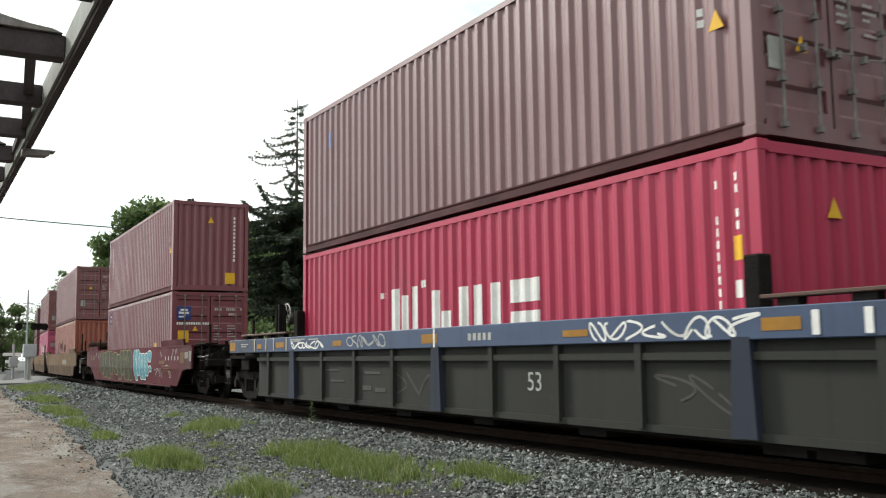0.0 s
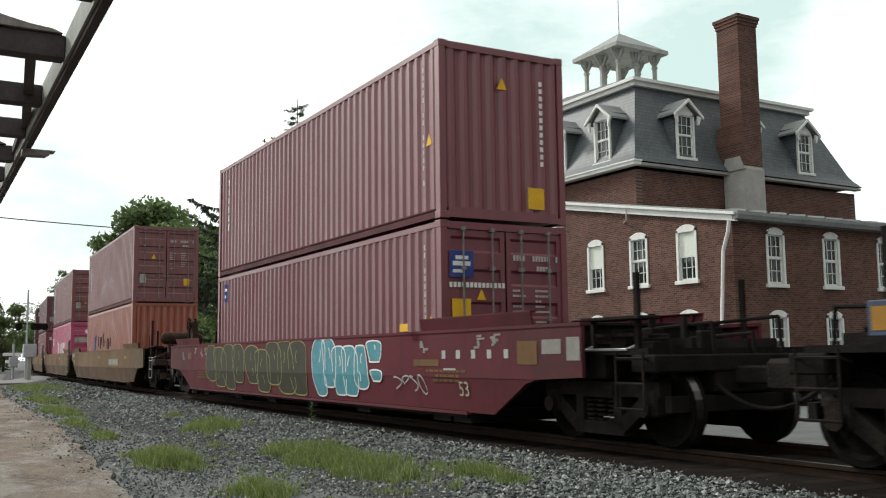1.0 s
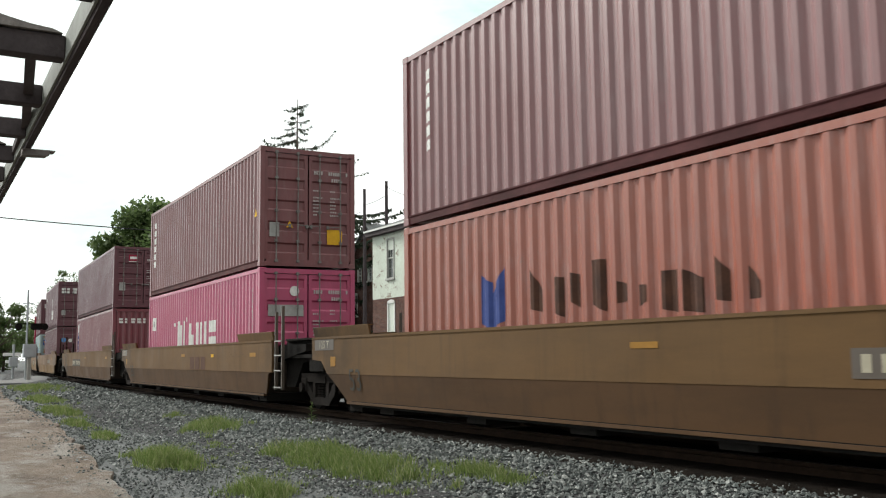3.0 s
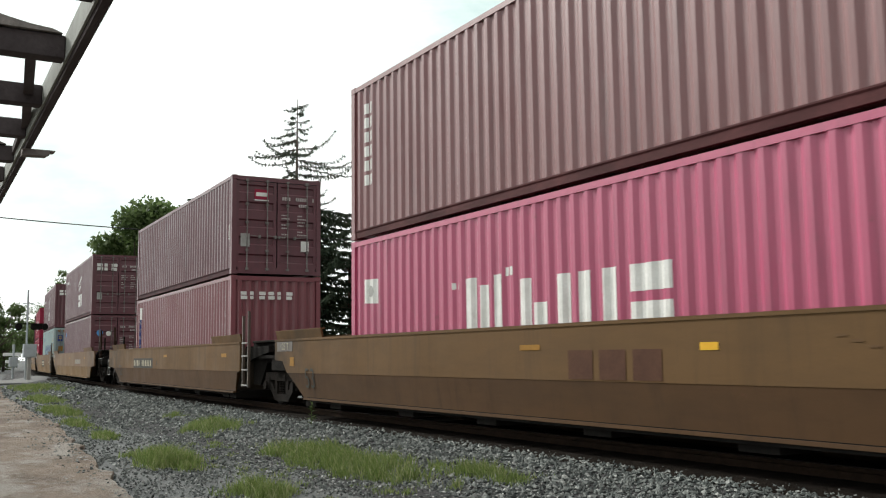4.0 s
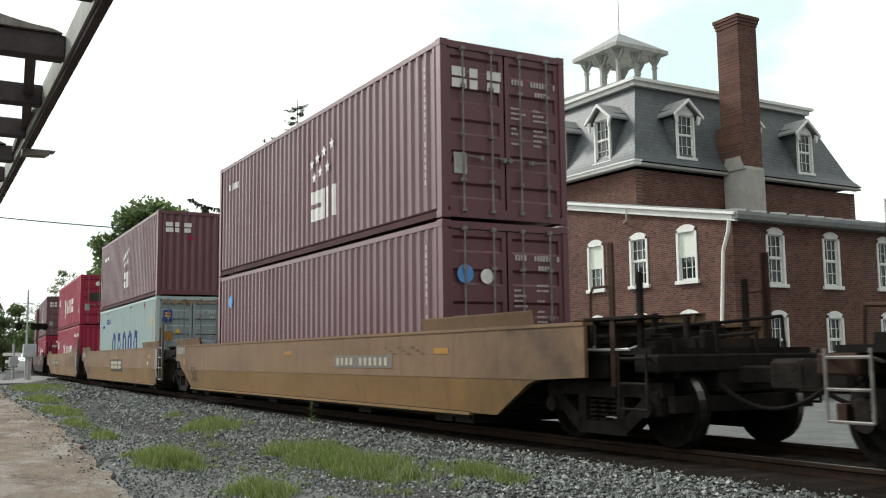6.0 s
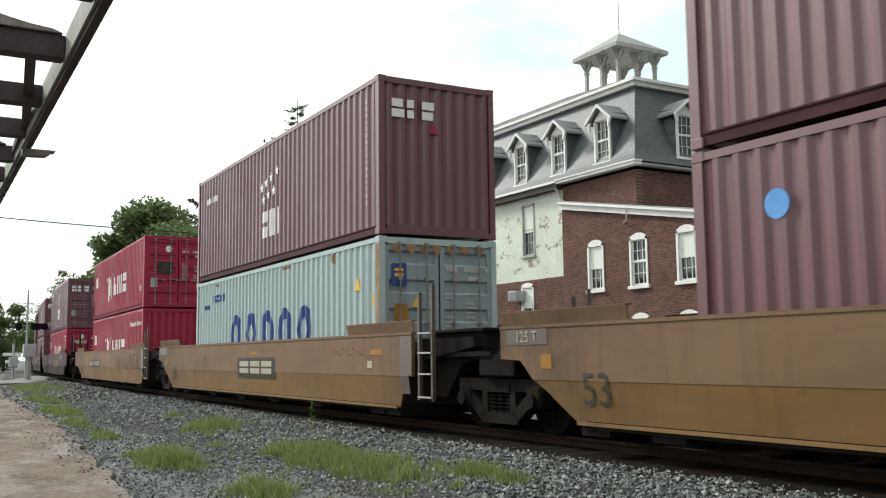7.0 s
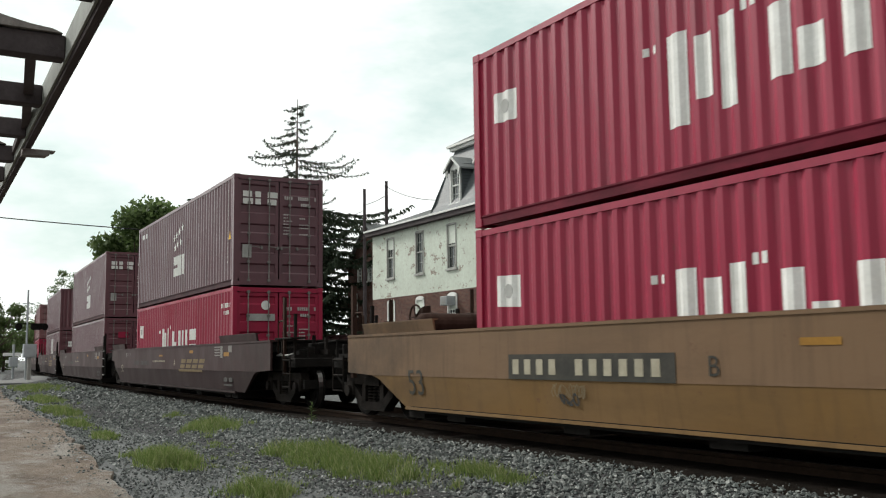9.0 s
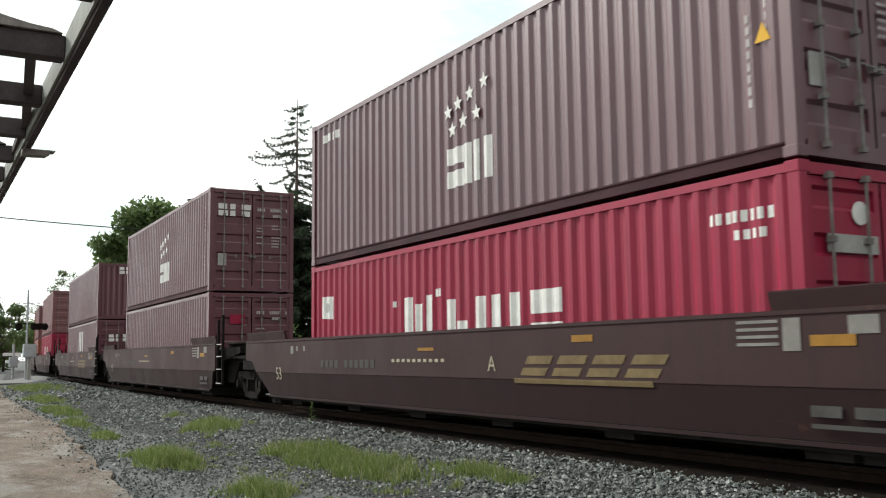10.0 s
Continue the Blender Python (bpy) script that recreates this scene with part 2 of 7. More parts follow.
CYAN = dusty("turquoise_spray_paint", (0.055, 0.22, 0.275), (0.10, 0.30, 0.35), 4.0, 0.6, 0.05, 0.003)
OLIVE = dusty("olive_spray_paint", (0.030, 0.028, 0.018), (0.05, 0.046, 0.028), 4.0, 0.7, 0.05, 0.003)
TRIM = dusty("white_house_paint", (0.80, 0.81, 0.78), (0.68, 0.69, 0.65), 2.5, 0.6, 0.1, 0.005)
# for drawn blinds, and for sky reflection painted into upper main windows
BLINDSKY = dusty("pale_blind_and_reflection", (0.72, 0.76, 0.68), (0.66, 0.70, 0.62), 2.0, 0.8, 0.05, 0.005)
GLASS = glass_mat()
BRICK_X = brick_mat("brick_along", (0.056, 0.029, 0.025), (0.150, 0.068, 0.050), (0.17, 0.145, 0.125))
BRICK_Y = brick_mat("brick_across", (0.056, 0.029, 0.025), (0.150, 0.068, 0.050), (0.17, 0.145, 0.125), 90.0)
WHITEWASH = peeling_mat()
SLATE_X, SLATE_Y = slate_mat(0), slate_mat(1)
TIN = dusty("grey_tin_roofing", (0.20, 0.21, 0.21), (0.28, 0.29, 0.28), 1.5, 0.5, 0.1, 0.01)
CEMENT = dusty("cement_render", (0.40, 0.39, 0.36), (0.30, 0.29, 0.27), 2.0, 0.9)
TIMBER = dusty("creosoted_timber", (0.058, 0.048, 0.050), (0.095, 0.080, 0.082), 5.0, 0.9, 0.4, 0.01, 0.0, 6.0, (0.3, 1, 1))
OLDWOOD = dusty("weathered_grey_wood", (0.19, 0.175, 0.165), (0.29, 0.265, 0.25), 5.0, 0.9, 0.4, 0.01)
GREYBOARD = dusty("lit_toned_grey_board", (0.34, 0.36, 0.33), (0.22, 0.23, 0.21), 4.0, 0.8, 0.2, 0.005)
RAIL = dusty("rusty_rail_steel", (0.022, 0.014, 0.010), (0.038, 0.024, 0.017), 8.0, 0.9, 0.1, 0.005, spec=0.08)
SHINE = dusty("polished_rail_head", (0.20, 0.19, 0.18), (0.13, 0.12, 0.11), 8.0, 0.45, 0.02, 0.002, 1.0)
EARTH = dusty("stony_earth", (0.080, 0.086, 0.086), (0.14, 0.145, 0.142), 1.6, 0.95, 0.6, 0.03, 0.0, 10.0)
BED = dusty("ballast_bed", (0.06, 0.06, 0.063), (0.13, 0.13, 0.13), 12.0, 0.95, 0.9, 0.05, 0.0, 8.0)
# oil staining and the train's shade are both put into these near-black tones
SHADEBED = dusty("oily_shade_ballast", (0.010, 0.008, 0.0065), (0.018, 0.014, 0.011), 5.0, 0.95, 0.6, 0.03, spec=0.04)
TIE = dusty("oily_shade_tie_timber", (0.010, 0.008, 0.007), (0.022, 0.016, 0.013), 5.0, 0.95, 0.4, 0.01, spec=0.05)
STONES = islands("ballast_stones", [(0.032, 0.036, 0.036), (0.105, 0.117, 0.112), (0.18, 0.195, 0.184), (0.27, 0.282, 0.265), (0.062, 0.070, 0.067), (0.48, 0.49, 0.465)])
def paving_mat():
    """Old oil-bound paving: brown, with damp stains, worn pale grit, patches of bare grey and fine cracks."""
    m, nt, b = nodes("worn_tan_paving")
    n1 = ramp_of(nt, noise_tex(nt, 0.42, 9.0, 0.68, (1.0, 1.8, 1)), 0.36, 0.62)
    n2 = ramp_of(nt, noise_tex(nt, 1.3, 9.0, 0.72), 0.50, 0.64)
    n3 = ramp_of(nt, noise_tex(nt, 34.0, 6.0, 0.75), 0.42, 0.70)
    n4 = ramp_of(nt, noise_tex(nt, 0.8, 9.0, 0.74, (0.7, 1.5, 1)), 0.50, 0.62)
    n5 = ramp_of(nt, noise_tex(nt, 9.0, 8.0, 0.8), 0.50, 0.62)
    c = mix_col(nt, n1, (0.115, 0.083, 0.061), (0.24, 0.192, 0.152))
    c = mix_col(nt, times_val(nt, n2, 0.6), c, (0.085, 0.062, 0.048))
    c = mix_col(nt, times_val(nt, n4, 0.85), c, (0.31, 0.295, 0.265))
    c = mix_col(nt, times_val(nt, n5, 0.40), c, (0.30, 0.275, 0.24))
    c = mix_col(nt, times_val(nt, n3, 0.30), c, (0.08, 0.068, 0.058))
    nt.links.new(c, b.inputs["Base Color"])
    b.inputs["Roughness"].default_value = 0.95
    b.inputs["Specular IOR Level"].default_value = 0.2
    bump_of(nt, b, n3, 0.8, 0.03)
    return m


DIRT = paving_mat()
ASPHALT = dusty("worn_grey_asphalt", (0.12, 0.12, 0.12), (0.18, 0.18, 0.175), 1.5, 0.9, 0.3, 0.01)
GRASS = islands("grass_blades", [(0.10, 0.145, 0.040), (0.145, 0.20, 0.055), (0.20, 0.26, 0.085), (0.34, 0.34, 0.19)], 0.7, thin=0.35)
LEAF = islands("broad_leaves", [(0.06, 0.095, 0.034), (0.09, 0.135, 0.046), (0.12, 0.17, 0.06), (0.155, 0.205, 0.085)], 0.6, thin=0.45)
NEEDLE = islands("spruce_needles", [(0.026, 0.042, 0.026), (0.042, 0.062, 0.036), (0.058, 0.078, 0.046), (0.075, 0.085, 0.058)], 0.75, thin=0.3)
BARK = dusty("grey_brown_bark", (0.08, 0.065, 0.05), (0.14, 0.115, 0.095), 6.0, 0.95, 0.6, 0.03, 0.0, 6.0, (1, 1, 0.2))
CABLE = dusty("black_cable", (0.02, 0.02, 0.02), (0.035, 0.035, 0.035), 3.0, 0.7)
SIGNAL = dusty("grey_cabinet_paint", (0.42, 0.45, 0.46), (0.36, 0.38, 0.39), 3.0, 0.5, 0.05, 0.005)

# ---------------------------------------------------------------- mesh helpers
def add_box(bm, x0, x1, y0, y1, z0, z1, bevel=0.0):
    v = [bm.verts.new((x, y, z)) for z in (z0, z1) for y in (y0, y1) for x in (x0, x1)]
    fs = [bm.faces.new([v[i] for i in q]) for q in ((0, 2, 3, 1), (4, 5, 7, 6), (0, 1, 5, 4), (2, 6, 7, 3), (0, 4, 6, 2), (1, 3, 7, 5))]
    if bevel:
        bmesh.ops.bevel(bm, geom=list({e for f in fs for e in f.edges}), offset=bevel, segments=1, affect="EDGES")


def add_prism(bm, pts, axis, a, b):
    """A closed outline in the plane across an axis, drawn out from a to b along it."""
    def at(p, q):
        return {"x": (q, p[0], p[1]), "y": (p[0], q, p[1]), "z": (p[0], p[1], q)}[axis]
    lo = [bm.verts.new(at(p, a)) for p in pts]
    hi = [bm.verts.new(at(p, b)) for p in pts]
    bm.faces.new(lo)
    bm.faces.new(hi[::-1])
    for i in range(len(pts)):
        j = (i + 1) % len(pts)
        bm.faces.new((lo[j], lo[i], hi[i], hi[j]))


def add_rod(bm, p, q, r, n=8, r2=None):
    p, q = Vector(p), Vector(q)
    z = (q - p).normalized()
    x = z.orthogonal().normalized()
    y = z.cross(x)
    r2 = r if r2 is None else r2
    a = [bm.verts.new(p + (x * math.cos(t) + y * math.sin(t)) * r) for t in [2 * math.pi * i / n for i in range(n)]]
    b = [bm.verts.new(q + (x * math.cos(t) + y * math.sin(t)) * r2) for t in [2 * math.pi * i / n for i in range(n)]]
    bm.faces.new(a[::-1])
    bm.faces.new(b)
    for i in range(n):
        j = (i + 1) % n
        bm.faces.new((a[i], a[j], b[j], b[i]))


def add_bar(bm, p, q, w, h):
    """A square bar from p to q, w across and h high."""
    p, q = Vector(p), Vector(q)
    z = (q - p).normalized()
    x = z.cross(Vector((0, 0, 1)))
    x = x.normalized() if x.length > 1e-4 else Vector((1, 0, 0))
    y = z.cross(x)
    k = ((-1, -1), (1, -1), (1, 1), (-1, 1))
    a = [bm.verts.new(p + x * i * w / 2 + y * j * h / 2) for i, j in k]
    b = [bm.verts.new(q + x * i * w / 2 + y * j * h / 2) for i, j in k]
    bm.faces.new(a[::-1])
    bm.faces.new(b)
    for i in range(4):
        j = (i + 1) % 4
        bm.faces.new((a[i], a[j], b[j], b[i]))


def add_lathe(bm, prof, n, axis="y", caps=True):
    """Turned shape from (radius, along) pairs, closed to a ring."""
    rings = []
    for r, h in prof:
        ring = []
        for i in range(n):
            t = 2 * math.pi * i / n
            c, s = r * math.cos(t), r * math.sin(t)
            ring.append(bm.verts.new((c, h, s) if axis == "y" else (c, s, h)))
        rings.append(ring)
    for a, b in zip(rings, rings[1:]):
        for i in range(n):
            j = (i + 1) % n
            bm.faces.new((a[i], a[j], b[j], b[i]))
    if caps:
        bm.faces.new(rings[0][::-1])
        bm.faces.new(rings[-1])


def mesh_of(bm, name, smooth=False):
    bmesh.ops.recalc_face_normals(bm, faces=bm.faces)
    me = bpy.data.meshes.new(name)
    bm.to_mesh(me)
    bm.free()
    if smooth:
        for p in me.polygons:
            p.use_smooth = True
    return me


def place(name, me, mat, parent=None, m=None, label=""):
    """An object on a shared mesh, with its own material."""
    ob = new(name, me)
    if not me.materials:
        me.materials.append(mat)
    ob.material_slots[0].link = "OBJECT"
    ob.material_slots[0].material = mat
    if parent:
        ob.parent = parent
    if m is not None:
        ob.matrix_basis = m
    if label:
        ob["label"] = label
    return ob


def part(name, bm, mat, parent=None, label="", m=None, smooth=False):
    return place(name, mesh_of(bm, name, smooth), mat, parent, m, label)


SHARED = {}


def shared(key, make, smooth=False):
    if key not in SHARED:
        bm = bmesh.new()
        make(bm)
        SHARED[key] = mesh_of(bm, key[0] if isinstance(key, tuple) else key, smooth)
    return SHARED[key]


def lettering(text, size, name):
    """Flat mesh of painted characters in the built-in font, in the plane x, z."""
    cu = bpy.data.curves.new(name, "FONT")
    cu.body, cu.size, cu.align_x = text, size, "CENTER"
    ob = bpy.data.objects.new(name, cu)
    scene.collection.objects.link(ob)
    bpy.context.view_layer.update()
    me = bpy.data.meshes.new_from_object(ob.evaluated_get(bpy.context.evaluated_depsgraph_get()))
    bpy.data.objects.remove(ob)
    me.materials.clear()
    me.transform(Matrix.Rotation(radians(90), 4, "X"))
    return me


# ---------------------------------------------------------------- the line: straight near by, a wide left-hand arc further off
TRACK_Y, BEND, SPEED, GAIN = 8.62, 0.001136, 17.402, 0.010


def line_y(x):
    return TRACK_Y + (BEND * x * x / 2 if x < 0 else 0.0)


def line_yaw(x):
    return math.degrees(math.atan(BEND * x)) if x < 0 else 0.0


# ---------------------------------------------------------------- containers
CL, CW = 12.192, 2.438
HC, STD = 2.896, 2.591
PITCH, DEEP = 0.2765, 0.036


def wave(u, pitch=PITCH, deep=DEEP):
    p = (u / pitch) % 1.0
    if p < 0.26:
        return 0.0
    if p < 0.5:
        return deep * (p - 0.26) / 0.24
    if p < 0.76:
        return deep
    return deep * (1.0 - p) / 0.24


def wave_stops(a, b, pitch=PITCH):
    out = {a, b}
    k = math.floor(a / pitch)
    while k * pitch < b:
        for f in (0.0, 0.26, 0.5, 0.76):
            u = (k + f) * pitch
            if a < u < b:
                out.add(u)
        k += 1
    return sorted(out)


def make_side(bm, h):
    us = wave_stops(-5.96, 5.96)
    lo = [bm.verts.new((u, -CW / 2 + 0.012 + wave(u), 0.16)) for u in us]
    hi = [bm.verts.new((u, -CW / 2 + 0.012 + wave(u), h - 0.10)) for u in us]
    for i in range(len(us) - 1):
        bm.faces.new((lo[i], lo[i + 1], hi[i + 1], hi[i]))


def make_end(bm, h):
    us = wave_stops(-1.12, 1.12, 0.25)
    lo = [bm.verts.new((CL / 2 - 0.02 - wave(u, 0.25, 0.045), u, 0.18)) for u in us]
    hi = [bm.verts.new((CL / 2 - 0.02 - wave(u, 0.25, 0.045), u, h - 0.12)) for u in us]
    for i in range(len(us) - 1):
        bm.faces.new((lo[i], lo[i + 1], hi[i + 1], hi[i]))


def make_door(bm, h):
    """One leaf with pressed level bands, hinged at the near edge."""
    x = CL / 2 - 0.03
    z, zs = 0.17, [(0.17, 0.0)]
    n = 5
    step = (h - 0.31) / n
    for i in range(n):
        b = 0.17 + i * step
        zs += [(b + step * 0.30, 0.0), (b + step * 0.38, -0.035), (b + step * 0.72, -0.035), (b + step * 0.80, 0.0)]
    zs.append((h - 0.14, 0.0))
    for y0, y1, flat in ((-1.10, -1.02, True), (-1.02, -0.10, False), (-0.10, -0.015, True)):
        row = [(bm.verts.new((x + (0 if flat else d), y0, z)), bm.verts.new((x + (0 if flat else d), y1, z))) for z, d in zs]
        for (a, b), (c, d) in zip(row, row[1:]):
            bm.faces.new((a, b, d, c))
    # returns that close the pressed bands at both edges
    for y in (-1.02, -0.10):
        for i in range(n):
            k = 1 + 4 * i
            q = [zs[k], zs[k + 1], zs[k + 2], zs[k + 3]]
            bm.faces.new([bm.verts.new((x + d, y, z)) for z, d in q])


def make_rod(bm, h):
    x = CL / 2 + 0.025
    add_rod(bm, (x, 0, 0.12), (x, 0, h - 0.09), 0.016, 8)
    for z in (0.14, 0.62, 1.35, h - 0.75, h - 0.13):
        add_box(bm, x - 0.05, x + 0.026, -0.035, 0.035, z - 0.03, z + 0.03)


def make_handle(bm, h):
    x = CL / 2 + 0.05
    add_bar(bm, (x, 0.0, 1.02), (x, 0.34, 0.985), 0.014, 0.018)
    add_box(bm, x - 0.07, x + 0.005, 0.31, 0.36, 0.95, 1.03)


def make_frame(bm, h):
    a, b = CL / 2, CW / 2
    for sx in (-1, 1):
        for sy in (-1, 1):
            xs, ys = sorted((sx * (a - 0.005), sx * (a - 0.145))), sorted((sy * (b - 0.005), sy * (b - 0.12)))
            add_box(bm, *xs, *ys, 0.1, h - 0.1)
            xc, yc = sorted((sx * a, sx * (a - 0.178))), sorted((sy * b, sy * (b - 0.162)))
            add_box(bm, *xc, *yc, 0.0, 0.118, 0.008)
            add_box(bm, *xc, *yc, h - 0.118, h, 0.008)
    for sy in (-1, 1):
        ys = sorted((sy * (b - 0.006), sy * (b - 0.07)))
        add_box(bm, -a + 0.17, a - 0.17, *ys, h - 0.105, h - 0.02)
    for sx in (-1, 1):
        xs = sorted((sx * (a - 0.008), sx * (a - 0.09)))
        add_box(bm, *xs, -b + 0.16, b - 0.16, 0.02, 0.18)
        add_box(bm, *xs, -b + 0.16, b - 0.16, h - 0.13, h - 0.015)


def make_base_rail(bm):
    """Lower side rail: a channel set a little behind the corner castings, with fork pockets' lips."""
    y = -CW / 2
    add_prism(bm, [(y + 0.022, 0.02), (y + 0.085, 0.02), (y + 0.085, 0.165), (y + 0.008, 0.165), (y + 0.008, 0.145), (y + 0.022, 0.125)], "x", -CL / 2 + 0.17, CL / 2 - 0.17)


def make_roof(bm, h):
    us = wave_stops(-5.95, 5.95, 0.4)
    lo = [bm.verts.new((u, -1.16, h - 0.03 - wave(u, 0.4, 0.02))) for u in us]
    hi = [bm.verts.new((u, 1.16, h - 0.03 - wave(u, 0.4, 0.02))) for u in us]
    for i in range(len(us) - 1):
        bm.faces.new((lo[i], lo[i + 1], hi[i + 1], hi[i]))
    add_box(bm, -6.0, 6.0, -1.15, 1.15, 0.05, 0.10)


TURN = Matrix.Rotation(math.pi, 4, "Z")


def container(col, h, doors_front, label, end_col=None, rods=None):
    """A 40 ft box. doors_front: the doors face the way the train goes."""
    e = new("shipping_container")
    tagged(e, label, "shipping container", "double stacked containers")
    e["h"] = h
    place("frame", shared(("frame", h), lambda bm: make_frame(bm, h)), col, e)
    side = shared(("side_wall", h), lambda bm: make_side(bm, h))
    place("side_wall", side, col, e)
    place("side_wall", side, col, e, TURN)
    for m in (Matrix.Identity(4), TURN):
        place("base_rail", shared("base_rail", make_base_rail), rail_paint(col), e, m, "darker lower side rail")
    place("roof", shared(("roof", h), lambda bm: make_roof(bm, h)), col, e)
    f, r = (Matrix.Identity(4), TURN) if doors_front else (TURN, Matrix.Identity(4))
    ec = end_col or col
    place("end_wall", shared(("end_wall", h), lambda bm: make_end(bm, h)), ec if not doors_front else col, e, r)
    leaf = shared(("door", h), lambda bm: make_door(bm, h))
    rod = shared(("lock_rod", h), lambda bm: make_rod(bm, h))
    hand = shared(("lock_handle", h), lambda bm: make_handle(bm, h))
    for side_m in (Matrix.Identity(4), Matrix.Diagonal((1, -1, 1, 1))):
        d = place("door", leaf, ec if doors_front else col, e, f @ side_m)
        for y in (-0.82, -0.28):
            place("lock_rod", rod, rods or RODZINC, d, Matrix.Translation((0, y, 0)), "galvanised lock rod")
            place("lock_handle", hand, rods or RODZINC, d, Matrix.Translation((0, y, 0)))
    return e


# painted marks that follow the corrugated side (near side of the train)
def side_mark(e, quads, mat, name="marking", label="", flat=False):
    """quads: (u0, u1, low at u0, high at u0, low at u1, high at u1), metres along the side and up it."""
    bm = bmesh.new()
    for u0, u1, l0, h0, l1, h1 in quads:
        us = wave_stops(u0, u1)
        f = [(u - u0) / (u1 - u0) for u in us]
        y = [-CW / 2 + 0.012 + (0 if flat else wave(u)) - 0.004 for u in us]
        lo = [bm.verts.new((u, yy, l0 + (l1 - l0) * t)) for u, yy, t in zip(us, y, f)]
        hi = [bm.verts.new((u, yy, h0 + (h1 - h0) * t)) for u, yy, t in zip(us, y, f)]
        for i in range(len(us) - 1):
            bm.faces.new((lo[i], lo[i + 1], hi[i + 1], hi[i]))
    bmesh.ops.remove_doubles(bm, verts=bm.verts, dist=0.0005)
    return part(name, bm, mat, e, label)


def bar(u0, u1, z0, z1):
    return (u0, u1, z0, z1, z0, z1)


def upright_codes(e, u, z0, z1, mat, w=0.07, seed=1):
    """A column of small unreadable characters down the side."""
    rnd = random.Random(seed)
    q, z = [], z1
    while z - 0.09 > z0:
        if rnd.random() > 0.14:
            q.append(bar(u, u + w * rnd.uniform(0.8, 1.0), z - 0.085, z))
        z -= 0.125
    if q:
        side_mark(e, q, mat, "code_lettering")


def end_mark(e, rects, mat, name="marking", x=None, label=""):
    """rects on the end that faces forward: (y0, y1, z0, z1), y grows away from the camera side."""
    bm = bmesh.new()
    x = CL / 2 - 0.012 if x is None else x
    for y0, y1, z0, z1 in rects:
        add_box(bm, x - 0.004, x + 0.002, y0, y1, z0, z1)
    return part(name, bm, mat, e, label)


def tri_mark(e, y, z, s, mat, side=False, u=0.0):
    bm = bmesh.new()
    if side:
        yy = -CW / 2 + 0.006
        pts = [(u - s / 2, z), (u + s / 2, z), (u, z + s)]
        add_prism(bm, pts, "y", yy, yy + 0.004)
    else:
        add_prism(bm, [(y - s / 2, z), (y + s / 2, z), (y, z + s)], "x", CL / 2 - 0.014, CL / 2 - 0.008)
    part("warning_triangle", bm, mat, e, "yellow warning triangle")


def disc_mark(e, u, z, r, mat, front=False, star=0):
    bm = bmesh.new()
    n = star * 2 if star else 16
    pts = []
    for i in range(n):
        k = r * (0.42 if star and i % 2 else 1.0)
        t = math.pi / 2 + 2 * math.pi * i / n
        pts.append((u + k * math.cos(t), z + k * math.sin(t)))
    if front:
        add_prism(bm, pts, "x", CL / 2 - 0.012, CL / 2 - 0.007)
    else:
        add_prism(bm, pts, "y", -CW / 2 + 0.004, -CW / 2 + 0.009)
    part("star" if star else "roundel", bm, mat, e)


# ---------------------------------------------------------------- well cars
FLIP = Matrix.Diagonal((1, -1, 1, 1))
TOP, LOW, CREASE, HALF = 1.44, 0.27, 0.76, 1.50
TRUCK_X = 9.75


def rear_cut(shape):
    """Outline of the plate's rear: over a shared truck it is cut higher."""
    if shape in ("shared", "first"):
        return -9.40, [(-9.40, 1.02), (-8.95, 1.00), (-8.68, CREASE)], [(-8.68, CREASE), (-8.45, CREASE - 0.12), (-7.9, LOW)]
    return -9.95, [(-9.95, 0.80), (-9.0, CREASE)], [(-9.0, CREASE), (-8.75, CREASE - 0.06), (-7.9, LOW)]


def make_web(bm, shape):
    """Upper half of the side plate; it reaches out over the truck at the rear, and at the front of some cars."""
    x0, cut, low_cut = rear_cut(shape)
    x1 = 9.95 if shape in ("long", "first") else 7.86
    tail = [(9.0, CREASE), (9.95, 0.80)] if shape in ("long", "first") else [(7.86, CREASE)]
    add_prism(bm, [(x0, TOP)] + cut + tail + [(x1, TOP)], "y", -HALF, -HALF + 0.05)


def make_lower_web(bm, shape):
    """Lower half, bent slightly inwards and cut off on the slant."""
    nose = [(7.9, LOW), (8.75, CREASE - 0.06), (9.0, CREASE)] if shape in ("long", "first") else [(7.3, LOW), (7.62, CREASE - 0.04), (7.75, CREASE)]
    q = rear_cut(shape)[2] + nose
    a = [bm.verts.new((x, -HALF + 0.005 + (CREASE - z) * 0.14, z)) for x, z in q]
    b = [bm.verts.new((x, -HALF + 0.10, z)) for x, z in q]
    bm.faces.new(a)
    bm.faces.new(b[::-1])
    for i in range(len(q)):
        j = (i + 1) % len(q)
        bm.faces.new((a[j], a[i], b[i], b[j]))


def make_top_rail(bm, shape):
    add_box(bm, rear_cut(shape)[0], 9.95 if shape in ("long", "first") else 7.86, -HALF - 0.012, -HALF + 0.14, TOP - 0.03, TOP + 0.012)


def make_bottom_rail(bm):
    add_box(bm, -7.85, 7.25, -HALF + 0.03, -HALF + 0.20, LOW - 0.03, LOW + 0.01)


def make_ribbed_side(bm):
    """Side plate set back under a deep top chord, with upright ribs."""
    add_box(bm, -8.07, 8.07, -HALF + 0.03, -HALF + 0.07, 0.30, TOP - 0.245)


def make_rib(bm):
    add_prism(bm, [(-0.045, 0.28), (0.045, 0.28), (0.05, TOP - 0.24), (-0.05, TOP - 0.24)], "y", -HALF - 0.045, -HALF + 0.05)


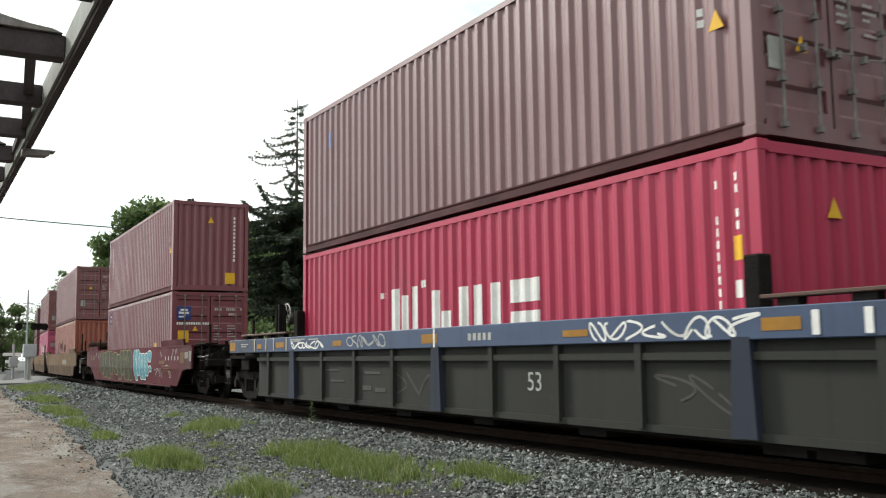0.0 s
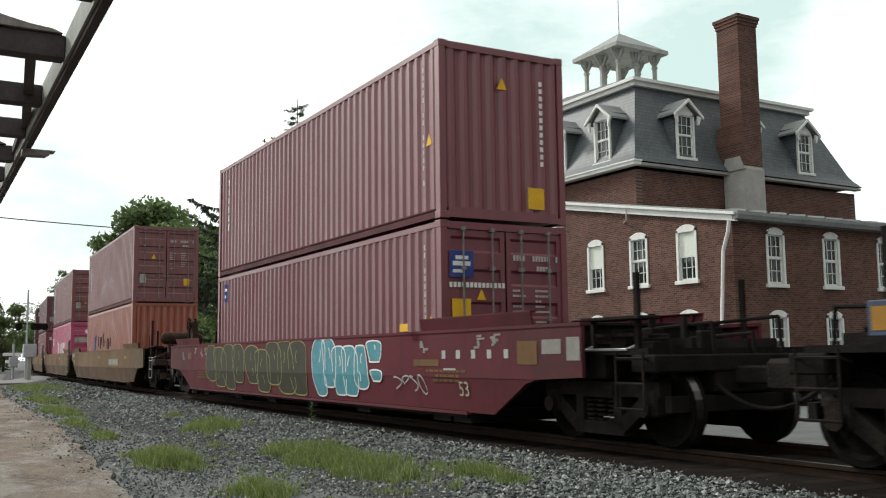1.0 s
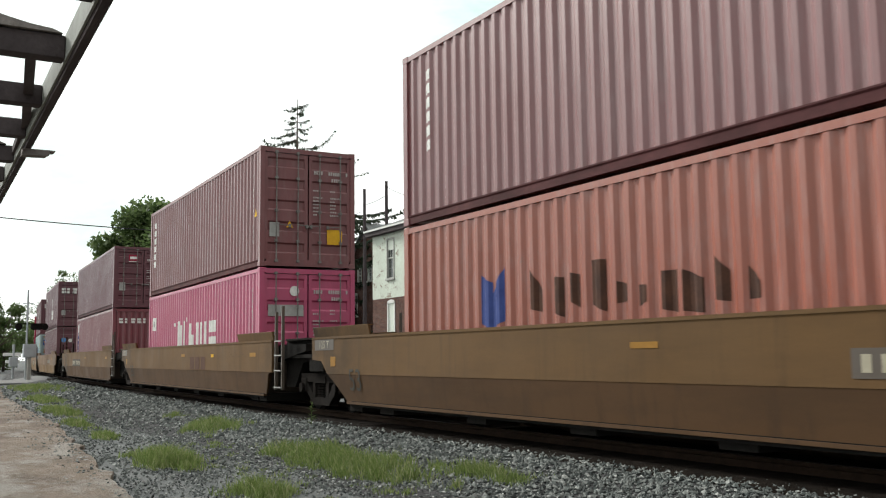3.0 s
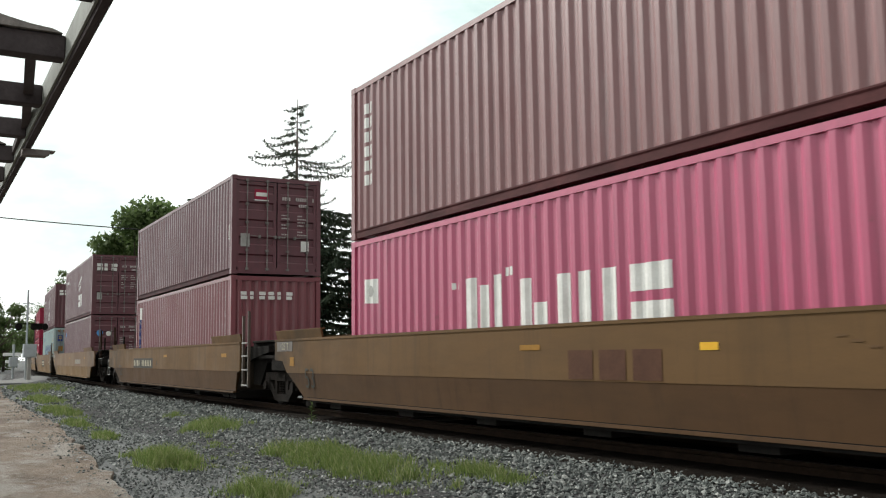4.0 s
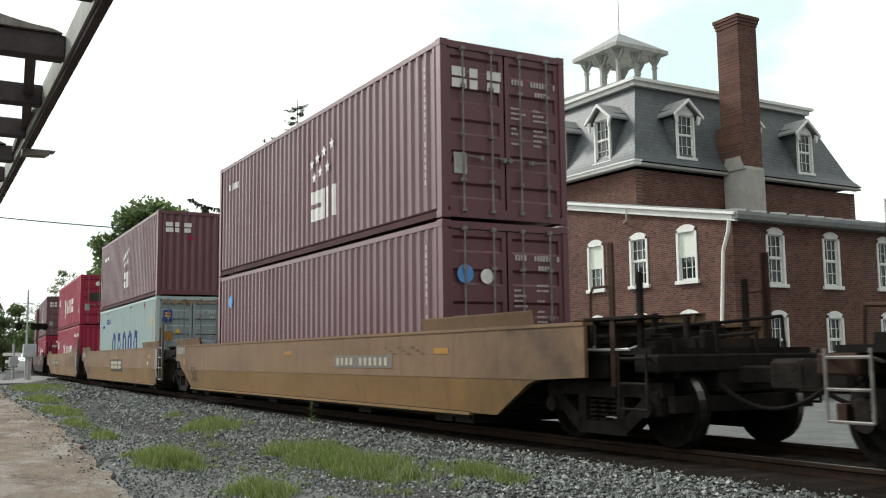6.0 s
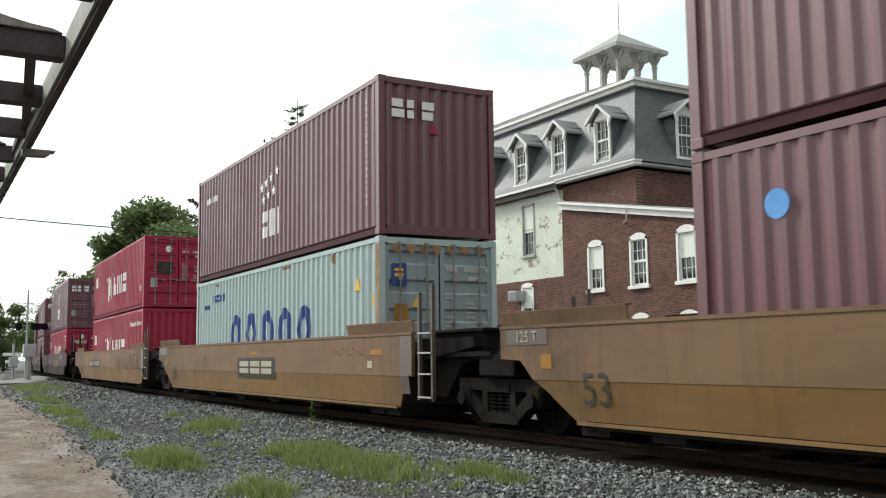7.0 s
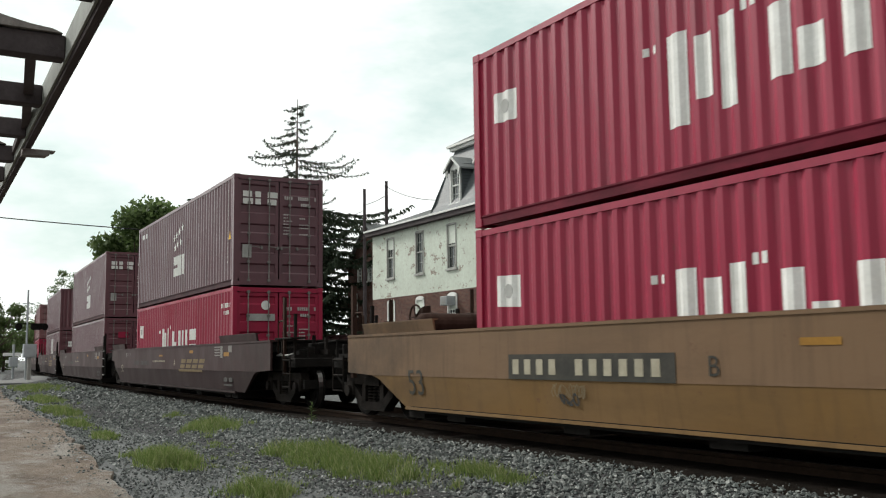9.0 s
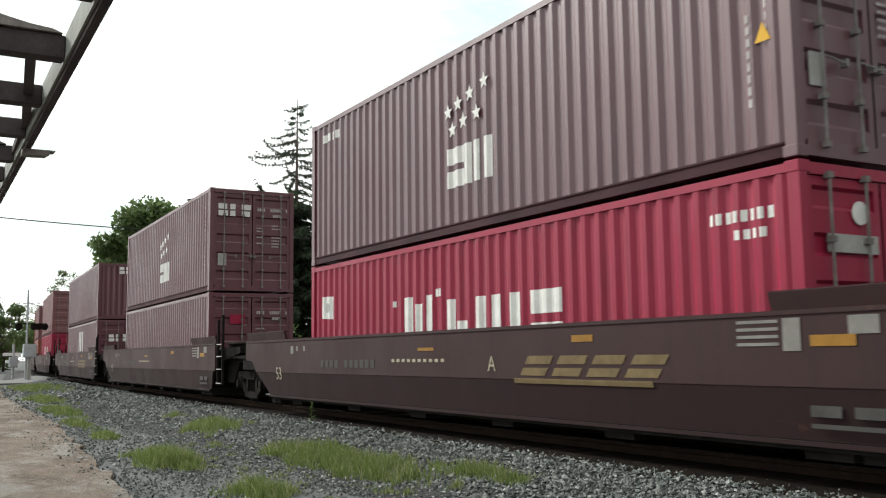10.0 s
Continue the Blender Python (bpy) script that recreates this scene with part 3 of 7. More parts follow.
def make_wide_rib(bm):
    add_prism(bm, [(-0.16, 0.26), (0.16, 0.26), (0.11, TOP - 0.22), (-0.11, TOP - 0.22)], "y", -HALF - 0.07, -HALF + 0.05)


def make_guide(bm, a, b):
    """Leaning guide plate along the top edge near an end."""
    pts = [(-HALF + 0.035, TOP + 0.005), (-HALF + 0.055, TOP + 0.005), (-HALF + 0.032, TOP + 0.165), (-HALF + 0.10, TOP + 0.18), (-HALF + 0.10, TOP + 0.195), (-HALF - 0.005, TOP + 0.195), (-HALF - 0.005, TOP + 0.18)]
    add_prism(bm, pts, "x", a, b)
    n = 5
    for i in range(n):
        x = a + 0.15 + (b - a - 0.3) * i / (n - 1)
        add_prism(bm, [(-HALF + 0.05, TOP + 0.005), (-HALF + 0.13, TOP + 0.005), (-HALF + 0.09, TOP + 0.18), (-HALF + 0.04, TOP + 0.18)], "x", x - 0.012, x + 0.012)


def make_floor(bm):
    for x in (-7.6, -6.4, -3.6, -1.2, 1.2, 3.6, 6.4, 7.0):
        add_box(bm, x - 0.25, x + 0.25, -HALF + 0.1, HALF - 0.1, 0.12, 0.29)
    add_box(bm, -7.7, 7.2, -HALF + 0.06, -HALF + 0.2, 0.2, 0.29)
    add_box(bm, -7.7, 7.2, HALF - 0.2, HALF - 0.06, 0.2, 0.29)


def make_bulkhead(bm):
    """Sloping end wall of the well with its cross beam."""
    add_prism(bm, [(7.05, 0.3), (7.15, 0.3), (7.75, 1.1), (7.75, 1.3), (7.6, 1.3), (7.6, 1.12)], "y", -HALF + 0.08, HALF - 0.08)


def make_stub_sill(bm, reach):
    add_box(bm, 7.6, reach, -0.42, 0.42, 0.62, 1.06, 0.02)


def make_deck(bm, reach):
    add_box(bm, 7.65, reach - 0.15, -HALF + 0.22, HALF - 0.22, 1.06, 1.13)


def make_body_bolster(bm):
    add_box(bm, 9.45, 10.05, -1.25, 1.25, 0.78, 1.08, 0.02)


def make_gusset(bm):
    add_prism(bm, [(7.7, 0.98), (9.4, 1.2), (9.4, 1.34), (7.7, 1.34)], "y", -1.30, -1.18)


def make_tread_bar(bm, reach):
    add_box(bm, 7.7, reach - 0.3, -0.03, 0.03, 1.13, 1.24)


def make_ladder(bm):
    y = -HALF + 0.02
    for x, top in ((8.10, 2.05), (8.52, 2.15)):
        add_box(bm, x - 0.022, x + 0.022, y - 0.03, y + 0.03, 0.40, top)


def make_rung(bm):
    add_bar(bm, (8.10, -HALF - 0.02, 0), (8.52, -HALF - 0.02, 0), 0.025, 0.025)


def make_housing(bm):
    """Dark welded end structure over the truck."""
    add_prism(bm, [(7.75, 0.45), (8.3, 0.45), (8.75, 0.95), (9.45, 1.05), (9.45, 1.42), (7.75, 1.42)], "y", -1.12, 1.12)


def make_housing_rim(bm):
    add_box(bm, 7.9, 9.5, -1.2, 1.2, 1.42, 1.47, 0.01)


def make_brake(bm):
    """Tall brake stand with a geared housing; the wheel hangs on it."""
    add_box(bm, 10.52, 10.62, 0.02, 0.12, 1.06, 2.42)
    add_box(bm, 10.72, 10.80, 0.02, 0.12, 1.06, 2.30)
    add_prism(bm, [(10.45, 1.25), (10.85, 1.25), (10.82, 1.95), (10.74, 2.32), (10.55, 2.40), (10.48, 2.0)], "y", -0.05, 0.04)
    add_rod(bm, (10.66, 0.05, 2.20), (10.66, -0.13, 2.20), 0.10, 12, 0.07)


def make_brake_wheel(bm):
    n, r, y = 18, 0.24, -0.14
    for i in range(n):
        a, b = 2 * math.pi * i / n, 2 * math.pi * (i + 1) / n
        add_rod(bm, (10.66 + r * math.cos(a), y, 2.20 + r * math.sin(a)), (10.66 + r * math.cos(b), y, 2.20 + r * math.sin(b)), 0.02, 6)
    for i in range(5):
        a = 2 * math.pi * i / 5
        add_rod(bm, (10.66, y, 2.20), (10.66 + r * math.cos(a), y, 2.20 + r * math.sin(a)), 0.014, 6)


def make_reservoir(bm):
    """Air tank laid across the platform, with domed ends and straps."""
    add_lathe(bm, [(0.05, -0.98), (0.14, -0.95), (0.19, -0.88), (0.20, -0.80), (0.20, 0.22), (0.19, 0.30), (0.14, 0.37), (0.05, 0.40)], 18)
    for y in (-0.7, 0.1):
        add_lathe(bm, [(0.20, y - 0.03), (0.213, y - 0.03), (0.213, y + 0.03), (0.20, y + 0.03)], 18)
        add_box(bm, -0.16, 0.16, y - 0.03, y + 0.03, -0.62, -0.15)


def make_valves(bm):
    """Brake valve bodies, branch pipes and levers on the end platform."""
    rnd = random.Random(12)
    for i in range(9):
        x, y, z = rnd.uniform(9.7, 10.9), rnd.uniform(-1.1, 0.8), rnd.uniform(1.08, 1.3)
        add_box(bm, x - rnd.uniform(0.05, 0.14), x + rnd.uniform(0.05, 0.14), y - 0.09, y + 0.09, 1.06, z + 0.12, 0.015)
        if i % 2:
            add_rod(bm, (x, y, z), (x, y, z + rnd.uniform(0.15, 0.4)), 0.045, 8)
    for y, z in ((-1.0, 1.24), (-0.35, 1.42), (0.3, 1.3), (0.75, 1.5)):
        add_rod(bm, (8.6, y, z - 0.1), (10.9, y, z), 0.022, 6)
        add_rod(bm, (10.9, y, z), (10.95, y, 0.8), 0.022, 6)
    # low bar and crosspieces added to block light under the coupler
    add_bar(bm, (9.6, -1.05, 0.86), (11.0, -0.2, 0.62), 0.07, 0.05)
    add_box(bm, 10.6, 11.02, -1.32, 1.32, 0.86, 1.06, 0.02)
    add_box(bm, 10.9, 11.0, -1.1, 1.1, 0.42, 0.60)


def make_corner_post(bm):
    """Tall angle post with a hooped grab at the platform's edge."""
    add_prism(bm, [(10.18, -1.30), (10.26, -1.30), (10.26, -1.28), (10.20, -1.28), (10.20, -1.22), (10.18, -1.22)], "z", 0.70, 2.36)
    pts = [(9.80, 1.12), (9.80, 1.78), (9.86, 1.86), (10.12, 1.86), (10.18, 1.80)]
    for (a, za), (b, zb) in zip(pts, pts[1:]):
        add_rod(bm, (a, -1.27, za), (b, -1.27, zb), 0.016, 6)


def make_sill_step(bm):
    """Stirrup step of round bar below the corner of the car."""
    for z in (1.02, 0.74, 0.46):
        add_rod(bm, (10.42, -1.38, z), (10.88, -1.38, z), 0.016, 6)
    for x in (10.42, 10.88):
        add_rod(bm, (x, -1.38, 1.10), (x, -1.38, 0.46), 0.016, 6)
        add_rod(bm, (x, -1.38, 1.02), (x, -1.20, 0.98), 0.016, 6)


def make_coupler(bm, reach):
    add_box(bm, reach - 0.1, 11.6, -0.12, 0.12, 0.72, 0.92, 0.02)
    add_box(bm, 11.5, 12.0, -0.2, 0.2, 0.64, 1.0, 0.05)
    add_prism(bm, [(11.9, -0.2), (12.15, -0.16), (12.15, 0.02), (11.9, 0.05)], "z", 0.66, 0.98)


def make_hose(bm, reach):
    rings = []
    for i in range(11):
        a = i / 10
        c, z = reach + 1.4 * a, 0.7 - 0.9 * a * (1 - a)
        rings.append([bm.verts.new((c - 0.018 * math.sin(t) * (2 * a - 1), -0.4 + 0.025 * math.cos(t), z + 0.025 * math.sin(t))) for t in [math.pi * k / 3 for k in range(6)]])
    for p, q in zip(rings, rings[1:]):
        for k in range(6):
            bm.faces.new((p[k], p[(k + 1) % 6], q[(k + 1) % 6], q[k]))


def make_side_frame(bm):
    """Cast three-piece truck frame with two windows and a spring opening."""
    y0, y1 = -1.12, -0.94
    def seg(a, b, w):
        (ax, az), (bx, bz) = a, b
        d = Vector((bx - ax, bz - az)).normalized() * w / 2
        n = (-d.y, d.x)
        add_prism(bm, [(ax + n[0], az + n[1]), (bx + n[0], bz + n[1]), (bx - n[0], bz - n[1]), (ax - n[0], az - n[1])], "y", y0, y1)
    seg((-1.08, 0.66), (1.08, 0.66), 0.17)
    seg((-0.98, 0.62), (-0.40, 0.22), 0.17)
    seg((0.98, 0.62), (0.40, 0.22), 0.17)
    seg((-0.46, 0.20), (0.46, 0.20), 0.15)
    seg((-0.36, 0.24), (-0.36, 0.62), 0.14)
    seg((0.36, 0.24), (0.36, 0.62), 0.14)
    for s in (-1, 1):
        add_box(bm, s * 0.89 - 0.16, s * 0.89 + 0.16, y0 - 0.03, y1 + 0.03, 0.36, 0.66, 0.03)
        add_rod(bm, (s * 0.89, y0 - 0.09, 0.457), (s * 0.89, y0, 0.457), 0.10, 12)
    for x in (-0.2, 0.0, 0.2):
        for k in range(5):
            add_rod(bm, (x, -1.03, 0.28 + k * 0.055), (x, -1.03, 0.31 + k * 0.055), 0.075, 8)
    add_box(bm, -0.30, 0.30, y0 - 0.02, y1, 0.56, 0.70)


def make_bolster(bm):
    add_box(bm, -0.22, 0.22, -0.95, 0.95, 0.48, 0.76, 0.03)
    add_box(bm, -0.95, 0.95, -0.06, 0.06, 0.35, 0.42)
    for s in (-1, 1):
        add_box(bm, s * 0.38 - 0.06, s * 0.38 + 0.06, -0.85, 0.85, 0.38, 0.52)


def make_wheelset(bm):
    add_rod(bm, (0, -1.0, 0), (0, 1.0, 0), 0.085, 12)
    for s in (-1, 1):
        prof = [(0.12, -0.86), (0.13, -0.80), (0.34, -0.76), (0.38, -0.83), (0.445, -0.83), (0.457, -0.72), (0.485, -0.70), (0.475, -0.68), (0.39, -0.68), (0.34, -0.71), (0.12, -0.70)]
        add_lathe(bm, [(r, h * s) for r, h in prof], 28)
        for i in range(3):
            a = 2 * math.pi * i / 3
            add_rod(bm, (0.24 * math.cos(a), -0.775 * s, 0.24 * math.sin(a)), (0.24 * math.cos(a), -0.80 * s, 0.24 * math.sin(a)), 0.045, 8)


def make_tyre_shine(bm):
    add_lathe(bm, [(0.456, -0.825), (0.459, -0.80), (0.4625, -0.73), (0.458, -0.722)], 28, caps=False)


WHEELS = []


def truck(car, x):
    t = part("truck", bm_new(make_bolster), BLACK, car, "", Matrix.Translation((x, 0, 0)))
    fr = shared("side_frame", make_side_frame)
    place("side_frame", fr, GRIME, t)
    place("side_frame", fr, GRIME, t, Matrix.Diagonal((1, -1, 1, 1)))
    for s in (-1, 1):
        w = place("wheelset", shared("wheelset", make_wheelset), WHEEL, t, Matrix.Translation((s * 0.89, 0, 0.457)))
        for fl in (Matrix.Identity(4), FLIP):
            place("wheel_tread", shared("wheel_tread", make_tyre_shine), TREAD, t, Matrix.Translation((s * 0.89, 0, 0.457)) @ fl, "worn bright wheel tread")
        WHEELS.append((w, s * 0.89))


def bm_new(make, *a):
    bm = bmesh.new()
    make(bm, *a)
    return bm


def well_car(kind, label, col, lower, ends, rear_truck, coupled_front, coupled_rear):
    car = new("well_car")
    tagged(car, label, "railway wagon", "double stack well cars")
    if kind == "ribbed":
        side, web = shared("side_ribbed", make_ribbed_side), lower
        for m in (Matrix.Identity(4), FLIP):
            place("side_sill", side, lower, car, m)
            ch = bmesh.new()
            add_box(ch, -9.98, 8.9, -HALF - 0.065, -HALF + 0.10, TOP - 0.25, TOP + 0.05, 0.01)
            rl = bmesh.new()
            add_box(rl, -8.05, 8.05, -HALF - 0.03, -HALF + 0.05, TOP - 0.44, TOP - 0.36)
            place("stiffener", mesh_of(rl, "stiffener"), lower, car, m)
            rl = bmesh.new()
            add_box(rl, -8.05, 8.05, -HALF - 0.005, -HALF + 0.20, 0.24, 0.32)
            place("bottom_rail", mesh_of(rl, "bottom_rail"), lower, car, m)
            place("top_chord", mesh_of(ch, "top_chord"), col, car, m, "blue painted top chord")
        for i in range(11):
            x = -7.30 + i * 1.487
            wide = i in (1, 5, 9)
            for m in (Matrix.Identity(4), FLIP):
                place("rib", shared("rib_wide", make_wide_rib) if wide else shared("rib", make_rib), RIBBLUE if wide else lower, car, Matrix.Translation((x, 0, 0)) @ m)
    else:
        lf = kind == "long" or coupled_front
        shape = "long" if kind == "long" else "first" if lf else ("end" if coupled_rear else "shared")
        for m in (Matrix.Identity(4), FLIP):
            place("side_sill", shared(("side_sill", shape), lambda bm: make_web(bm, shape)), col, car, m)
            # on old and brown cars the bent half's shade lies in its darker paint
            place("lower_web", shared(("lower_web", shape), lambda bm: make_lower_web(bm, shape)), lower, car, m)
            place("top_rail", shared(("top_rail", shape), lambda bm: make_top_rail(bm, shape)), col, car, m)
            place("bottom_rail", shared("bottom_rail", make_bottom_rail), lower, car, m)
        for a, b in ((-9.35, -6.9), (5.9, 8.9) if lf else (5.3, 7.86)):
            g = shared(("guide_plate", a), lambda bm: make_guide(bm, a, b))
            place("guide_plate", g, col, car)
            place("guide_plate", g, col, car, FLIP)
    if kind == "ribbed":
        for m in (Matrix.Identity(4), FLIP):
            for sx in (1, -1):
                gp = bmesh.new()
                add_box(gp, min(sx * 9.25, sx * 6.3), max(sx * 9.25, sx * 6.3), -HALF - 0.02, -HALF + 0.16, TOP + 0.13, TOP + 0.17, 0.008)
                g = place("guide_plate", mesh_of(gp, "guide_plate"), CARRUST, car, m, "rusty guide plate")
                for px in (9.0, 8.2, 7.4, 6.6):
                    br = bmesh.new()
                    add_box(br, sx * px - 0.12, sx * px + 0.12, -HALF + 0.01, -HALF + 0.13, TOP + 0.05, TOP + 0.13)
                    place("bracket", mesh_of(br, "bracket"), BLACK, g)
                st = bmesh.new()
                add_box(st, min(sx * 5.98, sx * 6.2), max(sx * 5.98, sx * 6.2), -HALF + 0.12, -HALF + 0.30, TOP - 0.2, TOP + 0.58, 0.02)
                place("stop_post", mesh_of(st, "stop_post"), BLACK, car, m)
    if kind in ("ribbed", "long") or coupled_front or coupled_rear:
        # grab irons and posts on the end platforms
        for m in (Matrix.Identity(4), TURN) if kind != "plain" else [q for q, on in ((Matrix.Identity(4), coupled_front), (TURN, coupled_rear)) if on]:
            for (x, y, top) in ((10.55, -1.15, 2.0), (10.55, -0.45, 1.5), (9.75, -1.15, 1.47), (10.2, 0.9, 2.0)):
                po = bmesh.new()
                add_box(po, x - 0.03, x + 0.03, y - 0.03, y + 0.03, 1.05, top)
                place("post", mesh_of(po, "post"), GRIME, car, m)
            rl = bmesh.new()
            add_box(rl, 9.7, 10.75, -1.32, -0.98, 1.46, 1.50, 0.008)
            add_box(rl, 9.72, 10.60, -1.17, -1.13, 1.27, 1.31)
            place("crossover_step", mesh_of(rl, "crossover_step"), GRIME, car, m)
            gi = bmesh.new()
            add_rod(gi, (9.75, -1.28, 1.12), (10.5, -1.28, 1.12), 0.018, 6)
            for gx in (9.75, 10.5):
                add_rod(gi, (gx, -1.28, 1.12), (gx, -1.15, 1.16), 0.018, 6)
            place("grab_iron", mesh_of(gi, "grab_iron"), ZINC, car, m, "galvanised grab iron")
            bx = bmesh.new()
            add_box(bx, 9.95, 10.45, -1.10, -0.60, 0.98, 1.12, 0.02)
            place("release_box", mesh_of(bx, "release_box"), BLACK, car, m)
    place("well_floor", shared("well_floor", make_floor), BLACK, car)
    bh = shared("bulkhead", make_bulkhead)
    place("bulkhead", bh, ends, car)
    place("bulkhead", bh, ends, car, TURN)
    for m, coupled in ((Matrix.Identity(4), coupled_front), (TURN, coupled_rear)):
        reach = 11.0 if coupled else 9.95
        deck = place("end_platform", shared(("end_platform", reach), lambda bm: make_deck(bm, reach)), BLACK, car, m)
        place("stub_sill", shared(("stub_sill", reach), lambda bm: make_stub_sill(bm, reach)), BLACK, deck)
        place("body_bolster", shared("body_bolster", make_body_bolster), BLACK, deck)
        place("gusset", shared("gusset", make_gusset), BLACK, deck)
        place("gusset", shared("gusset", make_gusset), BLACK, deck, FLIP)
        for y in (-0.9, -0.45, 0.45, 0.9):
            place("tread_bar", shared(("tread_bar", reach), lambda bm: make_tread_bar(bm, reach)), GRIME, deck, Matrix.Translation((0, y, 0)))
        if coupled:
            place("valve_gear", shared("valve_gear", make_valves), OXIDE if col is TANOLD else BLACK, car, m, "grimy brake valves and pipes")
            for k in (Matrix.Identity(4), FLIP):
                place("sill_step", shared("sill_step", make_sill_step), RODZINC if col is TANOLD else GRIME, car, m @ k, "stirrup step of round bar")
                if kind == "plain":
                    place("corner_post", shared("corner_post", make_corner_post), OXIDE, car, m @ k)
            place("coupler", shared("coupler", lambda bm: make_coupler(bm, 11.0)), GRIME, car, m)
            place("air_hose", shared("air_hose", lambda bm: make_hose(bm, 11.0)), BLACK, car, m)
    if kind != "ribbed":
        h = place("end_housing", shared("end_housing", make_housing), BLACK, car)
        place("housing_rim", shared("housing_rim", make_housing_rim), GRIME, h)
    lad = shared("ladder", make_ladder)
    if kind != "long" and not coupled_front:
        for m in (Matrix.Identity(4), FLIP):
            l = place("ladder", lad, ends, car, m)
            for z in (0.45, 0.80, 1.12, 1.42):
                place("rung", shared("rung", make_rung), ZINC, l, Matrix.Translation((0, 0, z)))
    if coupled_front and kind == "plain" and col is TANOLD:
        st = place("brake_stand", shared("brake_stand", make_brake), OXIDE, car, None, "rusty brown brake stand")
        place("brake_wheel", shared("brake_wheel", make_brake_wheel), BLACK, st)
        place("air_reservoir", shared("air_reservoir", make_reservoir), OXIDE, car, Matrix.Translation((10.2, 0, 1.76)), "rusty brown air tank")
    if coupled_rear and kind == "plain":
        st = place("brake_stand", shared("brake_stand", make_brake), OXIDE, car, Matrix.Translation((0, 0.4, -0.38)) @ Matrix.Diagonal((-1, 1, 1, 1)), "rusty brown brake stand")
        place("brake_wheel", shared("brake_wheel", make_brake_wheel), OXIDE, st)
        place("air_reservoir", shared("air_reservoir", make_reservoir), OXIDE, car, Matrix.Translation((-8.9, 0.3, 1.62)), "rusty brown air tank")
    if kind == "ribbed":
        st = place("brake_stand", shared("brake_stand", make_brake), BLACK, car, TURN)
        place("brake_wheel", shared("brake_wheel", make_brake_wheel), ZINC, st, None, "galvanised brake wheel")
    truck(car, TRUCK_X)
    if rear_truck:
        truck(car, -TRUCK_X)
    return car


def plate_y(z, lift):
    """The face of the bent side plate at a height; only the lower half leans in."""
    return -HALF - lift + max(0.0, CREASE - z) * 0.14


def follow(bm, lift):
    """Lay flat marks onto the bent side plate."""
    bmesh.ops.bisect_plane(bm, geom=list(bm.verts) + list(bm.edges) + list(bm.faces), plane_co=(0, 0, CREASE), plane_no=(0, 0, 1))
    for v in bm.verts:
        v.co.y = plate_y(v.co.z, lift)


def car_mark(car, quads, mat, name="marking", label="", y=None):
    for u0, u1, l0, h0, l1, h1 in quads:
        bm = bmesh.new()
        if y is None or abs(y + HALF + 0.009) < 0.0041:
            bm.faces.new([bm.verts.new((u, 0, z)) for u, z in ((u0, l0), (u1, l1), (u1, h1), (u0, h0))])
            follow(bm, 0.006 if y is None else -HALF - y)
        else:
            add_prism(bm, [(u0, l0), (u1, l1), (u1, h1), (u0, h0)], "y", y - 0.002, y + 0.002)
        ob = part(name, bm, mat, car, label)
    return ob


def car_text(car, text, size, u, z, mat, y=-HALF - 0.008):
    me = lettering(text, size, "number")
    if y < -HALF:
        me.transform(Matrix.Translation((u, 0, z)))
        bm = bmesh.new()
        bm.from_mesh(me)
        follow(bm, -HALF - y)
        bm.to_mesh(me)
        bm.free()
        place("number", me, mat, car, None, "painted characters " + text)
    else:
        place("number", me, mat, car, Matrix.Translation((u, y, z)), "painted characters " + text)


# ---------------------------------------------------------------- the train, front to rear
MAROON = paint("maroon_paint", (0.165, 0.034, 0.044))
ROSE = paint("faded_rose_maroon_paint", (0.165, 0.046, 0.048), fade=0.6, worn=0.2)
DUSK = paint("dark_plum_paint", (0.094, 0.027, 0.038), fade=0.3)
BROWNRED = paint("brown_red_paint", (0.138, 0.044, 0.048), fade=0.4)
WINE = paint("dark_wine_paint", (0.098, 0.022, 0.032))
DEEPRED = paint("deep_wine_red_paint", (0.145, 0.021, 0.031), fade=0.3)
CRIMSON = paint("crimson_paint", (0.36, 0.012, 0.055), fade=0.15, spec=0.42)
REDS = paint("bright_red_paint", (0.275, 0.009, 0.040), fade=0.12, spec=0.36)
PINK = paint("faded_pink_paint", (0.40, 0.048, 0.125), fade=0.4)
ORANGE = paint("orange_paint", (0.25, 0.050, 0.019), fade=0.5, rust=0.7, worn=0.3)
PALE = paint("pale_blue_grey_paint", (0.32, 0.41, 0.405), rough=0.6, rust=0.9, spec=0.35)
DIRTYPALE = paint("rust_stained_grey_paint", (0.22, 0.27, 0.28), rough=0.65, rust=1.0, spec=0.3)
TAN = paint("tan_yellow_paint", (0.178, 0.098, 0.030), rough=0.65, fade=0.7, rust=0.55, spec=0.25, soot=0.75)
TANDUST = paint("dusty_tan_paint", (0.158, 0.092, 0.046), rough=0.68, fade=0.9, rust=0.6, spec=0.22, soot=0.75)
TANOLD = paint("darker_tan_paint", (0.125, 0.070, 0.028), rough=0.7, fade=0.2, rust=0.6, spec=0.15, soot=0.75)
# soot blotches, and a darker base for the shade on the inward-bent plate
TANLOW = paint("sooty_shaded_tan_paint", (0.085, 0.045, 0.020), rough=0.7, fade=0.2, rust=0.6, spec=0.15, soot=0.8)
TANDARK = paint("dirty_tan_paint", (0.055, 0.038, 0.024), rough=0.7, fade=0.4, rust=0.5)
CARRED = paint("faded_red_oxide_paint", (0.098, 0.016, 0.024), rough=0.72, fade=0.15, spec=0.14, soot=0.6)
